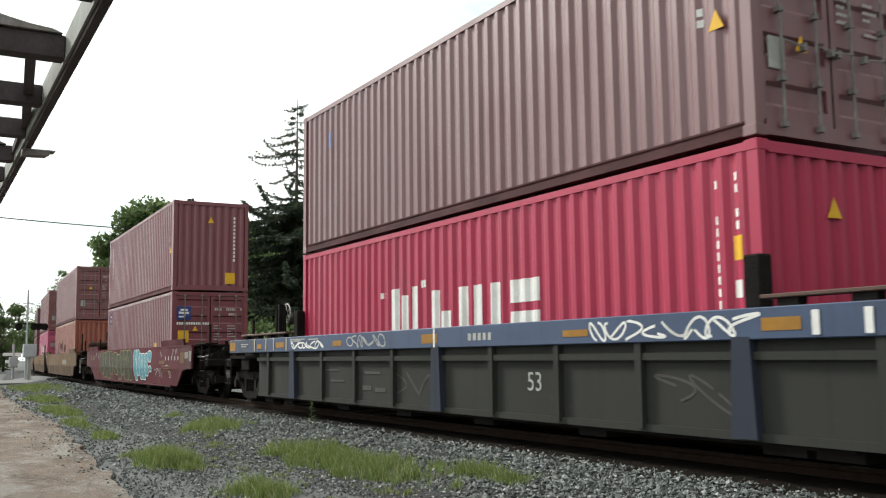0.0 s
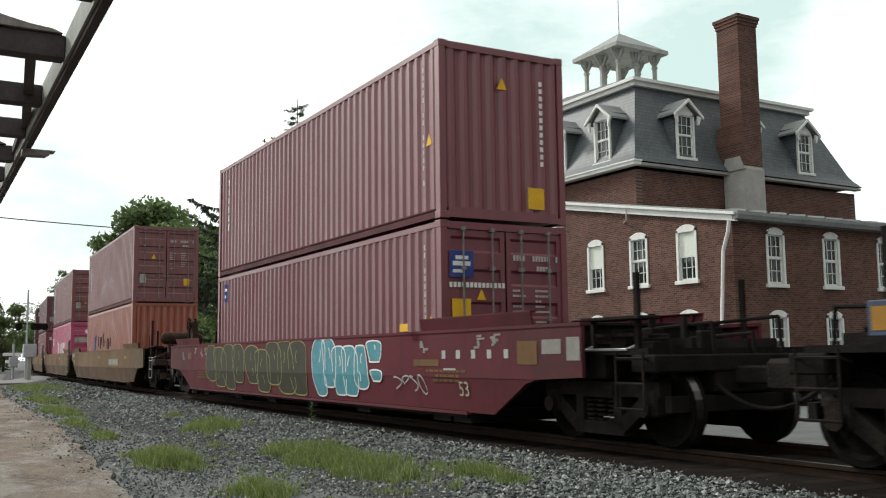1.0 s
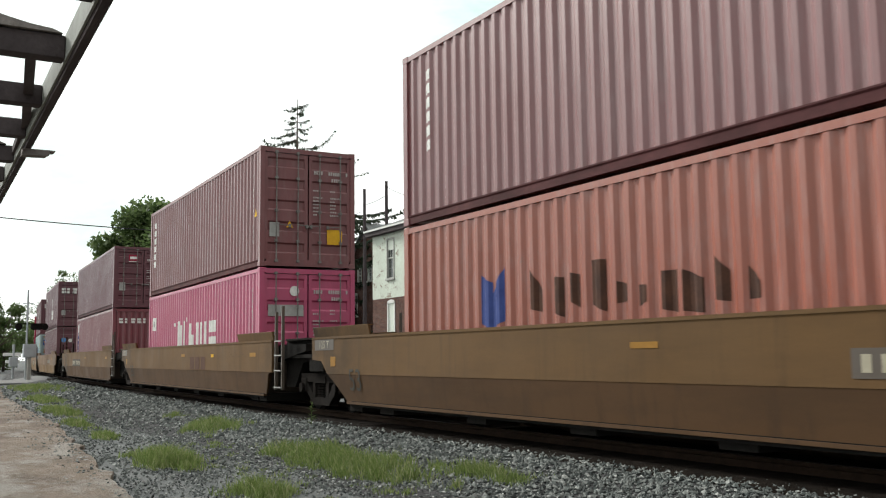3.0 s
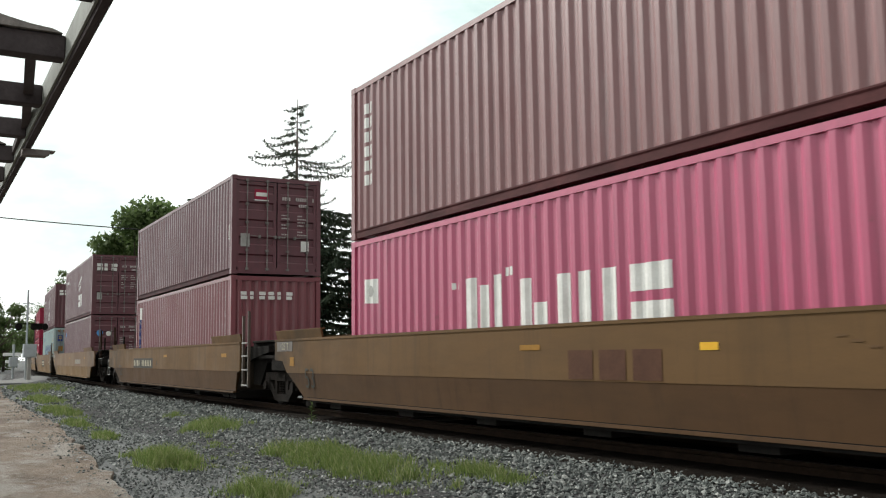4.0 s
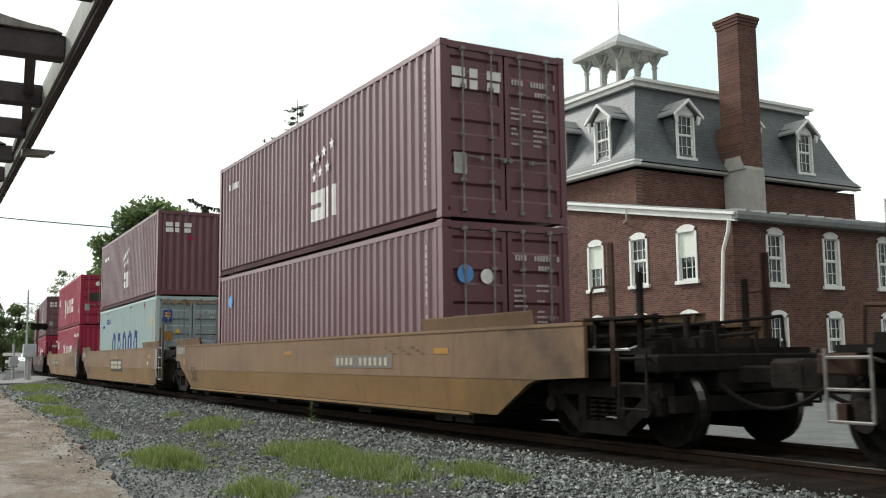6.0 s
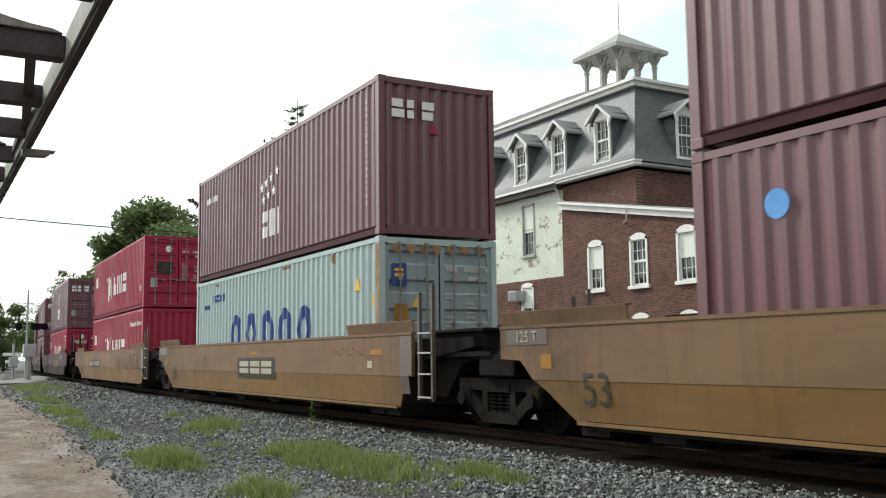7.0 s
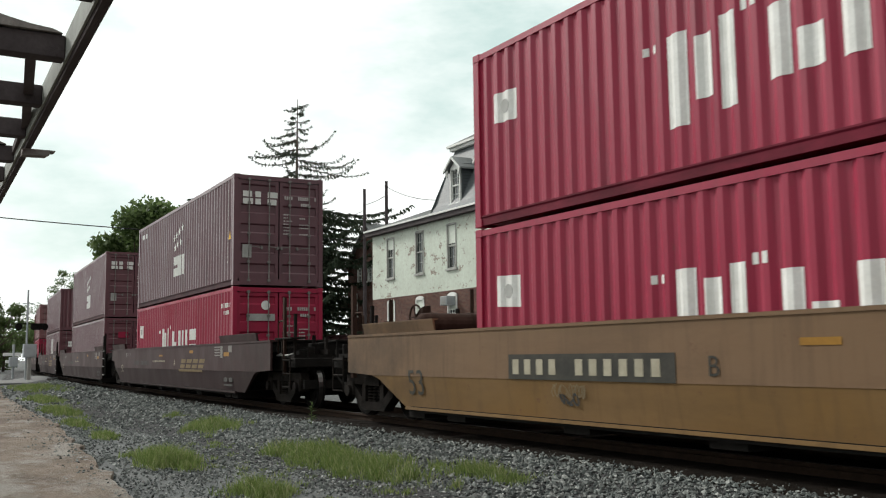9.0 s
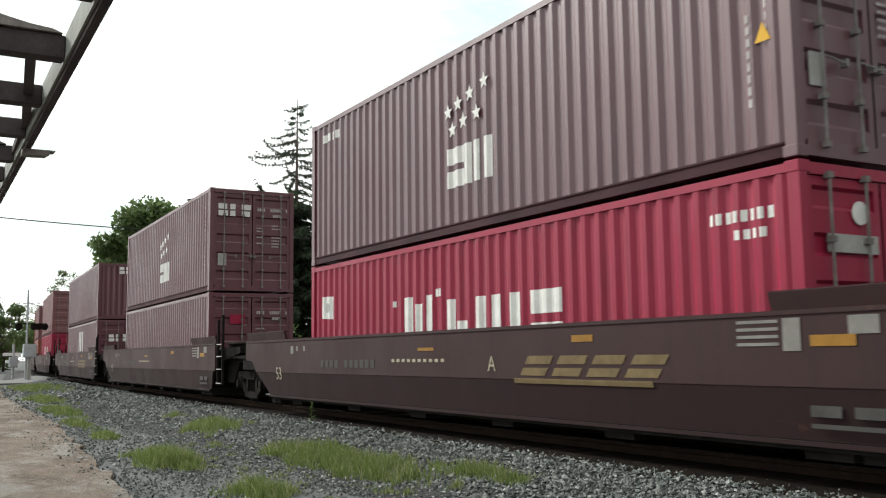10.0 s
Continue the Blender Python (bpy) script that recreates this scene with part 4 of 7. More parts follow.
# brown base lowered for the shaded lower plate, with soot blotches
CARBROWNLOW = paint("sooty_shaded_brown_paint", (0.024, 0.0105, 0.011), rough=0.72, fade=0.3, spec=0.14, soot=0.6)
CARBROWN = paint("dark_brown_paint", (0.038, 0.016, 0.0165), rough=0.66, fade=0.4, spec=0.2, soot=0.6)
CARRUST = paint("rusty_brown_paint", (0.095, 0.058, 0.045), rough=0.7, rust=0.8, spec=0.2)
BLUE = paint("faded_blue_paint", (0.040, 0.066, 0.128), rough=0.65, fade=0.6, rust=0.7, spec=0.35, soot=0.6)
RIBBLUE = paint("darker_slate_blue_paint", (0.028, 0.034, 0.050), rough=0.8, spec=0.15)
CARGREY = paint("darker_grey_green_paint", (0.033, 0.034, 0.030), rough=0.85, fade=0.3, spec=0.12)

# front edge of the boxes at the start, wagon kind, lower box (paint, height, doors forward), upper box, first or last of its set
UNITS = [
    ("A", -6.36, "ribbed", (CRIMSON, HC, False), (BROWNRED, HC, True), True, True),
    ("B", -30.08, "red", (DEEPRED, HC, True), (MAROON, HC, False), True, True),
    ("C", -54.04, "old", (ORANGE, HC, False), (ROSE, HC, True), True, False),
    ("D", -73.65, "old", (PINK, HC, True), (ROSE, HC, True), False, False),
    ("E", -93.40, "old", (MAROON, HC, False), (WINE, STD, True), False, True),
    ("F", -117.39, "tan", (WINE, HC, True), (WINE, HC, True), True, False),
    ("G", -137.16, "tan", (PALE, HC, True), (WINE, HC, False), False, False),
    ("H", -156.90, "tan", (REDS, STD, False), (REDS, STD, True), False, True),
    ("I", -180.90, "brown", (REDS, STD, True), (DUSK, HC, True), True, False),
    ("J", -200.75, "brown", (WINE, STD, True), (WINE, HC, True), False, False),
    ("K", -220.5, "brown", (WINE, STD, True), (WINE, STD, False), False, True),
    ("L", -244.5, "brown", (REDS, STD, True), (ROSE, HC, True), True, False),
    ("M", -264.2, "brown", (ORANGE, STD, False), (ROSE, HC, False), False, False),
    ("N", -284.0, "brown", (MAROON, HC, True), (ORANGE, HC, True), False, True),
    ("O", -308.0, "tan", (REDS, HC, False), (MAROON, HC, True), True, False),
    ("P", -327.7, "tan", (MAROON, HC, True), (ROSE, HC, False), False, False),
    ("Q", -347.5, "tan", (ORANGE, HC, False), (WINE, HC, True), False, True),
]
WAGON = {
    "ribbed": (BLUE, CARGREY, BLACK, "blue and grey well car with upright ribs and sprayed graffiti"),
    "red": (CARRED, CARRED, BLACK, "faded red well car with turquoise and olive graffiti"),
    "tan": (TANDUST, TAN, TANDARK, "dirty tan yellow well car carrying two stacked containers"),
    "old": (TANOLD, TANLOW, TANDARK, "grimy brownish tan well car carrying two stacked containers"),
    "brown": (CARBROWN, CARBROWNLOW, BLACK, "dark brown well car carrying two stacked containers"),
}
NAMES = {CRIMSON: "crimson", DUSK: "dark plum-brown", BROWNRED: "brownish red", MAROON: "maroon", ROSE: "faded rose-brown", ORANGE: "orange", PINK: "faded pink",
         WINE: "dark wine-red", DEEPRED: "deep wine-red", PALE: "pale blue-grey, rust-stained", REDS: "bright red"}
BASE = 0.30
CARS, LOWER, UPPER = {}, {}, {}
for key, s, kind, lo_box, up_box, first, last in UNITS:
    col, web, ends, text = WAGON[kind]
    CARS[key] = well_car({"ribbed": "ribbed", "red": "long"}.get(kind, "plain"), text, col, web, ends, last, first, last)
    for box, store, where in ((lo_box, LOWER, "in a well car"), (up_box, UPPER, "stacked on another")):
        paint_m, h, fwd = box
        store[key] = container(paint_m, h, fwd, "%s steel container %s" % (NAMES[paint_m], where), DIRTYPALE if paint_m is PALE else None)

# ---------------------------------------------------------------- paint marks on boxes and wagons
CODE = dusty("worn_white_code_paint", (0.55, 0.52, 0.50), (0.36, 0.33, 0.32), 4.0, 0.7, 0.05, 0.003)
AMBERDIM = dusty("darker_amber_paint", (0.15, 0.075, 0.022), (0.09, 0.05, 0.02), 4.0, 0.7, 0.05, 0.003)
AMBER = dusty("faded_amber_reflector", (0.34, 0.17, 0.025), (0.24, 0.12, 0.02), 4.0, 0.6, 0.05, 0.003)
SCRAWL = dusty("dark_brown_spray", (0.045, 0.022, 0.016), (0.09, 0.04, 0.024), 4.0, 0.8, 0.05, 0.003)
RUST = dusty("orange_brown_rust", (0.22, 0.12, 0.055), (0.34, 0.24, 0.15), 6.0, 0.9, 0.2, 0.004)


def blocks(e, spec, mat, label="plain painted blocks of a company mark"):
    """spec: (u0, u1, z0, z1, form) for each character; forms are plain shapes only."""
    q = []
    for u0, u1, z0, z1, form in spec:
        h, w = z1 - z0, u1 - u0
        if form == "wedge":
            q += [bar(u0, u0 + w * 0.30, z0, z1), bar(u0 + w * 0.44, u0 + w * 0.68, z0 + h * 0.22, z1 - h * 0.12), bar(u0 + w * 0.78, u1, z0 + h * 0.05, z1)]
        elif form == "foot":
            q += [bar(u0, u0 + w * 0.40, z0, z1), bar(u0 + w * 0.55, u1, z0, z0 + h * 0.55)]
        elif form == "pair":
            q += [bar(u0, u0 + w * 0.34, z0, z1), bar(u1 - w * 0.34, u1, z0, z1)]
        elif form == "comb":
            q += [bar(u0, u1, z0, z0 + h * 0.42), bar(u0, u1, z0 + h * 0.58, z1)]
        elif form == "ring":
            rq, n, cz, t = [], 14, (z0 + z1) / 2, w * 0.30
            def reach(x, a, b):
                f = 1 - ((x - (u0 + u1) / 2) / a) ** 2
                return b * math.sqrt(f) if f > 0 else 0.0
            us = sorted({u0 + w * i / n for i in range(n + 1)} | {u0 + t, u1 - t})
            for a, b in zip(us, us[1:]):
                oa, ob, ia, ib = reach(a, w / 2, h / 2), reach(b, w / 2, h / 2), reach(a, w / 2 - t, h / 2 - t), reach(b, w / 2 - t, h / 2 - t)
                rq += [(a, b, cz + ia, cz + oa + 0.001, cz + ib, cz + ob + 0.001), (a, b, cz - oa - 0.001, cz - ia, cz - ob - 0.001, cz - ib)]
            side_mark(e, rq, mat, "company_mark", label)
        else:
            q.append(bar(u0, u1, z0, z1))
    for k in q:
        side_mark(e, [k], mat, "company_mark", label)


def red_line_word(e, z):
    """White word of five characters with small ticks, and a white flag square at the rear."""
    blocks(e, [(-2.06, -1.05, z, z + 1.06, "wedge"), (-0.64, 0.02, z + 0.2, z + 0.95, "foot"), (0.20, 0.48, z + 0.2, z + 0.95, ""),
               (0.66, 1.40, z + 0.2, z + 0.95, "pair"), (1.62, 2.32, z + 0.2, z + 0.95, "comb"),
               (-2.42, -2.35, z + 0.92, z + 1.02, ""), (-2.28, -2.21, z + 0.92, z + 1.02, ""), (-0.98, -0.91, z + 1.02, z + 1.14, ""), (-0.84, -0.77, z + 1.02, z + 1.14, "")], WHITE)


def flag(e, z, u=-5.6):
    side_mark(e, [(u, u + 0.62, z + 0.03, z + 0.46, z, z + 0.44)], WHITE, "flag_mark", "white flag shape")
    disc_mark(e, u + 0.33, z + 0.23, 0.10, GREYMARK)


def star_word(e, u, z):
    """White block word under seven stars."""
    blocks(e, [(u, u + 0.46, z, z + 0.62, "comb"), (u + 0.52, u + 0.68, z, z + 0.62, ""), (u + 0.74, u + 1.25, z, z + 0.62, "pair")], WHITE)
    for i, (a, b) in enumerate(((0.05, 1.2), (0.35, 1.28), (0.7, 1.36), (1.1, 1.45), (0.18, 0.9), (0.5, 0.98), (0.88, 1.02))):
        disc_mark(e, u + a, z + b, 0.13, WHITE, star=5)


def upright_word(e, u, z0, z1, n, w=0.17):
    """A word painted downwards, one plain block for each character."""
    st = (z1 - z0) / n
    q = []
    for i in range(n):
        a = z1 - (i + 1) * st
        q += [bar(u, u + w * 0.42, a, a + st * 0.72), bar(u + w * 0.58, u + w, a, a + st * 0.72)]
    for k in q:
        side_mark(e, [k], WHITE, "company_mark", "white downward word block")


def side_codes(e, h, seed, tri=True):
    upright_codes(e, 5.52, 0.5, h - 0.35, CODE, 0.055, seed)
    upright_codes(e, 5.74, h * 0.45, h - 0.5, CODE, 0.045, seed + 3)
    if tri:
        tri_mark(e, 0, h * 0.42, 0.2, YELLOW, True, 5.74)


def door_codes(e, h, seed, big=True, plate=True):
    """Small lettering, plates and stickers on a forward pair of doors."""
    rnd = random.Random(seed)
    x = CL / 2 - 0.012
    r = [(0.14 + i * 0.06, 0.18 + i * 0.06, h - 0.60, h - 0.51) for i in range(4)] + [(0.52 + i * 0.058, 0.558 + i * 0.058, h - 0.60, h - 0.51) for i in range(6)] + [(0.98, 1.02, h - 0.60, h - 0.51)]
    r += [(0.60 + i * 0.06, 0.64 + i * 0.06, h - 0.76, h - 0.68) for i in range(4)]
    for k in range(8):
        z = h - 1.02 - k * 0.085
        for y in (0.12, 0.56):
            if rnd.random() > 0.3:
                w, a = rnd.uniform(0.10, 0.26), y
                while a < y + w:
                    b = a + rnd.uniform(0.02, 0.05)
                    r.append((a, b, z, z + 0.035))
                    a = b + 0.016
    end_mark(e, r, CODE, "code_lettering", x)
    if plate:
        end_mark(e, [(-0.98, -0.74, 0.72, 1.06)], GREYMARK, "data_plate", x, "grey data plate")
    if seed in (6, 7, 9, 15):
        end_mark(e, [(0.66, 0.88, 0.64, 0.92)], WHITE if seed == 9 else YELLOW, "sticker", x)
    if seed in (3, 4, 6, 7, 14):
        tri_mark(e, -0.48, 0.95 if seed % 2 else h - 1.25, 0.17, YELLOW)


def end_word(e, y0, z, n, w, hgt, gap=0.05):
    rects = []
    for i in range(n):
        a = y0 + i * (w + gap)
        rects += [(a, a + w * (1.0, 0.55, 0.9)[i % 3], z, z + hgt * 0.44), (a, a + w * (0.9, 0.55, 1.0)[i % 3], z + hgt * 0.56, z + hgt)]
    for k in rects:
        end_mark(e, [k], WHITE, "company_mark", CL / 2 - 0.010, "plain painted block of a company mark")


# A
red_line_word(LOWER["A"], 0.85)
upright_codes(LOWER["A"], 5.47, 0.7, 2.55, WHITE, 0.06, 2)
upright_codes(LOWER["A"], 5.74, 1.9, 2.6, WHITE, 0.07, 4)
side_mark(LOWER["A"], [bar(5.70, 5.84, 1.70, 1.95)], YELLOW, "sticker")
side_mark(LOWER["A"], [bar(5.70, 5.82, 1.32, 1.5)], WHITE, "sticker")
tri_mark(LOWER["A"], -0.1, 2.15, 0.22, YELLOW)
side_mark(UPPER["A"], [bar(-4.82, -4.66, 2.02, 2.3)], SKYBLUE, "sticker")
upright_codes(UPPER["A"], 5.34, 1.2, 2.4, WHITE, 0.08, 5)
tri_mark(UPPER["A"], 0, 1.22, 0.22, YELLOW, True, 5.62)
door_codes(UPPER["A"], HC, 3)
# B
side_codes(UPPER["B"], HC, 11)
side_codes(LOWER["B"], HC, 12)
upright_word(UPPER["B"], -5.35, 1.15, 2.55, 6)
side_mark(LOWER["B"], [bar(-5.56, -5.20, 2.22, 2.68)], NAVY, "company_mark", "navy square company mark")
side_mark(LOWER["B"], [bar(-5.49, -5.36, 2.32, 2.40), bar(-5.49, -5.28, 2.50, 2.57)], WHITE, "company_mark", "", True)
end_mark(UPPER["B"], [(0.46, 0.78, 0.24, 0.60)], YELLOW, "sticker", CL / 2 - 0.010, "yellow sticker")
tri_mark(UPPER["B"], -0.02, 2.2, 0.2, YELLOW)
end_mark(UPPER["B"], [(0.72, 0.78, 2.35 - i * 0.125, 2.43 - i * 0.125) for i in range(12)], WHITE, "code_lettering", CL / 2 - 0.010)
door_codes(LOWER["B"], HC, 4, plate=False)
end_mark(LOWER["B"], [(-1.06, -0.62, 2.00, 2.42)], NAVY, "company_mark", CL / 2 - 0.010, "navy square company mark")
end_mark(LOWER["B"], [(-1.0, -0.68, 2.18, 2.25), (-0.95, -0.72, 2.28, 2.34), (-1.0, -0.8, 2.07, 2.12)], WHITE, "company_mark", CL / 2 - 0.006)
end_mark(LOWER["B"], [(-1.06 + i * 0.075, -1.01 + i * 0.075, 1.84, 1.92) for i in range(14)], WHITE, "code_lettering")
end_mark(LOWER["B"], [(-1.02, -0.68, 1.28, 1.66)], YELLOW, "sticker", CL / 2 - 0.010, "yellow sticker")
# C
side_codes(UPPER["C"], HC, 21, False)
upright_word(UPPER["C"], -5.35, 1.15, 2.55, 6)
door_codes(UPPER["C"], HC, 6)
for k in ((-3.75, -3.45, 1.22, 1.92, 1.12, 1.80), (-3.45, -3.15, 1.15, 1.65, 1.25, 2.0)):
    side_mark(LOWER["C"], [k], NAVY, "graffiti_stroke", "blue sprayed stroke")
rnd = random.Random(27)
u = -2.5
while u < 1.6:
    w, z = rnd.uniform(0.14, 0.32), rnd.uniform(1.22, 1.45)
    h = rnd.uniform(0.12, 0.55)
    side_mark(LOWER["C"], [(u, u + w, z, z + h, z + rnd.uniform(-0.1, 0.1), z + h * rnd.uniform(0.4, 1.0))], SCRAWL, "graffiti_stroke", "dark sprayed stroke")
    u += w + rnd.uniform(0.04, 0.3)
# D
side_codes(UPPER["D"], HC, 31)
upright_word(UPPER["D"], -5.52, 0.95, 2.55, 6, 0.30)
door_codes(UPPER["D"], HC, 7)
end_mark(UPPER["D"], [(0.48, 0.80, 0.58, 0.95)], YELLOW, "sticker", CL / 2 - 0.009, "yellow sticker")
red_line_word(LOWER["D"], 0.85)
flag(LOWER["D"], 1.70)
side_codes(LOWER["D"], HC, 32, False)
door_codes(LOWER["D"], HC, 8, plate=False)
end_mark(LOWER["D"], [(-1.0, -0.12, 1.75, 2.02)], GREYMARK, "company_mark", CL / 2 - 0.010, "grey company plate")
disc_mark(LOWER["D"], -0.35, 2.35, 0.12, WHITE, True)
# E
door_codes(UPPER["E"], STD, 9)
end_mark(UPPER["E"], [(-0.62, -0.24, 1.98, 2.24)], REDS, "company_mark", CL / 2 - 0.009, "red company label")
end_mark(UPPER["E"], [(-0.58, -0.28, 2.06, 2.16), (-0.62, -0.24, 1.94, 1.97)], WHITE, "company_mark", CL / 2 - 0.006)
side_codes(LOWER["E"], HC, 42, False)
side_mark(UPPER["E"], [bar(5.72, 5.86, 0.9, 1.3)], WHITE, "sticker")
end_word(LOWER["E"], -0.96, 2.28, 6, 0.17, 0.20, 0.075)
side_mark(LOWER["E"], [bar(-5.62, -5.16, 2.18, 2.60)], WHITE, "company_mark", "white square company mark")
side_mark(LOWER["E"], [bar(-5.56, -5.22, 0.6, 2.17)], NAVY, "company_mark", "navy upright band")
side_mark(LOWER["E"], [bar(-5.50, -5.38, 2.02 - i * 0.27, 2.13 - i * 0.27) for i in range(6)] + [bar(-5.40, -5.28, 1.94 - i * 0.27, 2.05 - i * 0.27) for i in range(6)], WHITE, "company_mark")
# F
star_word(UPPER["F"], 0.55, 0.62)
side_codes(UPPER["F"], HC, 51, False)
side_mark(UPPER["F"], [bar(-5.3 + i * 0.2, -5.16 + i * 0.2, 2.18, 2.34) for i in range(4)], WHITE, "code_lettering")
end_word(UPPER["F"], -1.0, 2.12, 3, 0.27, 0.34, 0.06)
door_codes(UPPER["F"], HC, 10)
door_codes(LOWER["F"], HC, 13)
disc_mark(LOWER["F"], -0.80, 2.05, 0.15, SKYBLUE, True)
disc_mark(LOWER["F"], -0.40, 2.02, 0.12, WHITE, True)
disc_mark(LOWER["F"], -5.0, 2.2, 0.15, SKYBLUE)
side_codes(LOWER["F"], HC, 52, False)
# G
star_word(UPPER["G"], -0.42, 0.64)
side_codes(UPPER["G"], HC, 61, False)
side_mark(UPPER["G"], [bar(-5.2 + i * 0.2, -5.06 + i * 0.2, 2.12, 2.28) for i in range(5)], WHITE, "code_lettering")
end_word(UPPER["G"], -0.95, 2.15, 3, 0.25, 0.34, 0.06)
tri_mark(UPPER["G"], -0.1, 1.9, 0.2, REDS)
blocks(LOWER["G"], [(u, u + 0.82, 0.84, 1.86, "ring") for u in (-2.74, -1.56, -0.38, 0.82, 2.0)], NAVY)
blocks(LOWER["G"], [(-4.45 + i * 0.27, -4.25 + i * 0.27, 2.26, 2.46, f) for i, f in enumerate(("pair", "comb", "ring", "pair"))] + [(-5.3, -4.75, 2.1, 2.22, "")], NAVY)
tri_mark(LOWER["G"], 0, 1.98, 0.26, YELLOW, True, 5.14)
side_mark(LOWER["G"], [bar(5.70, 5.84, 1.68, 1.88)], YELLOW, "sticker")
upright_codes(LOWER["G"], 5.50, 1.0, 2.5, NAVY, 0.05, 63)
door_codes(LOWER["G"], HC, 14, plate=False)
end_mark(LOWER["G"], [(-0.98, -0.68, 2.02, 2.42)], NAVY, "company_mark", CL / 2 - 0.009, "navy company label")
end_mark(LOWER["G"], [(-0.92, -0.74, 2.18, 2.24), (-0.92, -0.74, 2.28, 2.33)], YELLOW, "company_mark", CL / 2 - 0.006)
end_mark(LOWER["G"], [(-0.92, -0.66, 1.38, 1.70)], AMBER, "sticker", CL / 2 - 0.009, "yellow sticker")
bm = bmesh.new()
rnd = random.Random(61)
pts = [(5.955 + rnd.uniform(-0.015, 0.02), 0.14 + 0.131 * i) for i in range(21)]
add_prism(bm, pts + [(6.088, 2.76), (6.088, 0.14)], "y", -CW / 2 + 0.002, -CW / 2 + 0.0045)
part("rust_patch", bm, RUST, LOWER["G"], "rust streak down the corner post")
bm = bmesh.new()
for i in range(7):
    a = -1.05 + i * 0.30 + rnd.uniform(-0.05, 0.05)
    add_prism(bm, [(a, 2.77), (a + 0.22, 2.77), (a + 0.15, 2.62 - rnd.uniform(0, 0.12)), (a + 0.05, 2.66)], "x", CL / 2 - 0.0075, CL / 2 - 0.0045)
tagged(part("rust_patch", bm, RUST, LOWER["G"], "rust runs below the door header"), kind="stuff")
for k in (bar(-4.2, -3.9, 2.68, 2.75), bar(1.0, 1.5, 2.70, 2.76), (3.9, 4.02, 2.62, 2.76, 2.55, 2.76)):
    side_mark(LOWER["G"], [k], RUST, "rust_patch", "rust stain")
# H
for e in (UPPER["H"], LOWER["H"]):
    red_line_word(e, 0.62)
    flag(e, 1.42)
upright_codes(UPPER["H"], 5.42, 1.1, 2.3, WHITE, 0.06, 71)
side_mark(UPPER["H"], [bar(5.30, 5.60, 0.62, 0.84)], SIGNAL, "sticker")
side_mark(UPPER["H"], [bar(5.66, 5.76, 1.72, 1.85)], YELLOW, "sticker")
door_codes(UPPER["H"], STD, 15)
disc_mark(UPPER["H"], -0.35, 2.12, 0.12, WHITE, True)
end_mark(UPPER["H"], [(-0.72, -0.2, 1.2, 1.65)], DARKMARK, "repair_patch", CL / 2 - 0.012, "dark repair patch")
side_mark(LOWER["H"], [bar(3.6 + i * 0.155, 3.7 + i * 0.155, 2.0, 2.12 + 0.05 * (i % 3 == 0)) for i in range(12)], WHITE, "code_lettering")
side_mark(LOWER["H"], [bar(5.2 + i * 0.1, 5.26 + i * 0.1, 2.0, 2.12) for i in range(8)], GREYMARK, "code_lettering")
# I
star_word(UPPER["I"], -0.52, 0.72)
side_codes(UPPER["I"], HC, 81)
side_mark(UPPER["I"], [bar(-5.5 + i * 0.2, -5.36 + i * 0.2, 2.44, 2.60) for i in range(4)], WHITE, "code_lettering")
end_word(UPPER["I"], -0.98, 2.12, 3, 0.27, 0.34, 0.06)
door_codes(UPPER["I"], HC, 16)
red_line_word(LOWER["I"], 0.68)
flag(LOWER["I"], 1.50)
side_mark(LOWER["I"], [bar(4.9 + i * 0.11, 4.97 + i * 0.11, 2.08, 2.2) for i in range(8)] + [bar(5.25 + i * 0.11, 5.32 + i * 0.11, 1.9, 2.0) for i in range(4)], WHITE, "code_lettering")
door_codes(LOWER["I"], STD, 17, plate=False)
end_mark(LOWER["I"], [(-0.85, -0.1, 1.72, 1.90)], GREYMARK, "company_mark", CL / 2 - 0.010, "grey company plate")
disc_mark(LOWER["I"], 0.1 - 0.45, 2.12, 0.12, WHITE, True)
# J and the rest
star_word(UPPER["J"], -0.2, 0.66)
end_word(UPPER["J"], -0.98, 2.12, 3, 0.27, 0.34, 0.06)
door_codes(UPPER["J"], HC, 18)
door_codes(LOWER["J"], STD, 19)
end_mark(LOWER["J"], [(-0.62, -0.2, 1.72, 1.98)], REDS, "company_mark", CL / 2 - 0.009)
side_codes(UPPER["J"], HC, 91, False)
end_word(UPPER["K"], -0.3, 2.1, 3, 0.24, 0.32, 0.06)
side_mark(LOWER["K"], [bar(-1 + i * 0.7, -0.6 + i * 0.7, 1.2, 2.2) for i in range(3)], WHITE, "company_mark")
end_word(LOWER["K"], -0.7, 1.6, 3, 0.25, 0.32, 0.06)
side_mark(LOWER["L"], [bar(-1.8, -1.0, 0.7, 1.75), bar(0.9, 1.7, 0.7, 1.75)], WHITE, "company_mark")
for k in ("K", "L", "N", "O", "P"):
    door_codes(LOWER[k] if k != "O" else UPPER[k], dict((u[0], u) for u in UNITS)[k][3][1] if k != "O" else HC, ord(k))


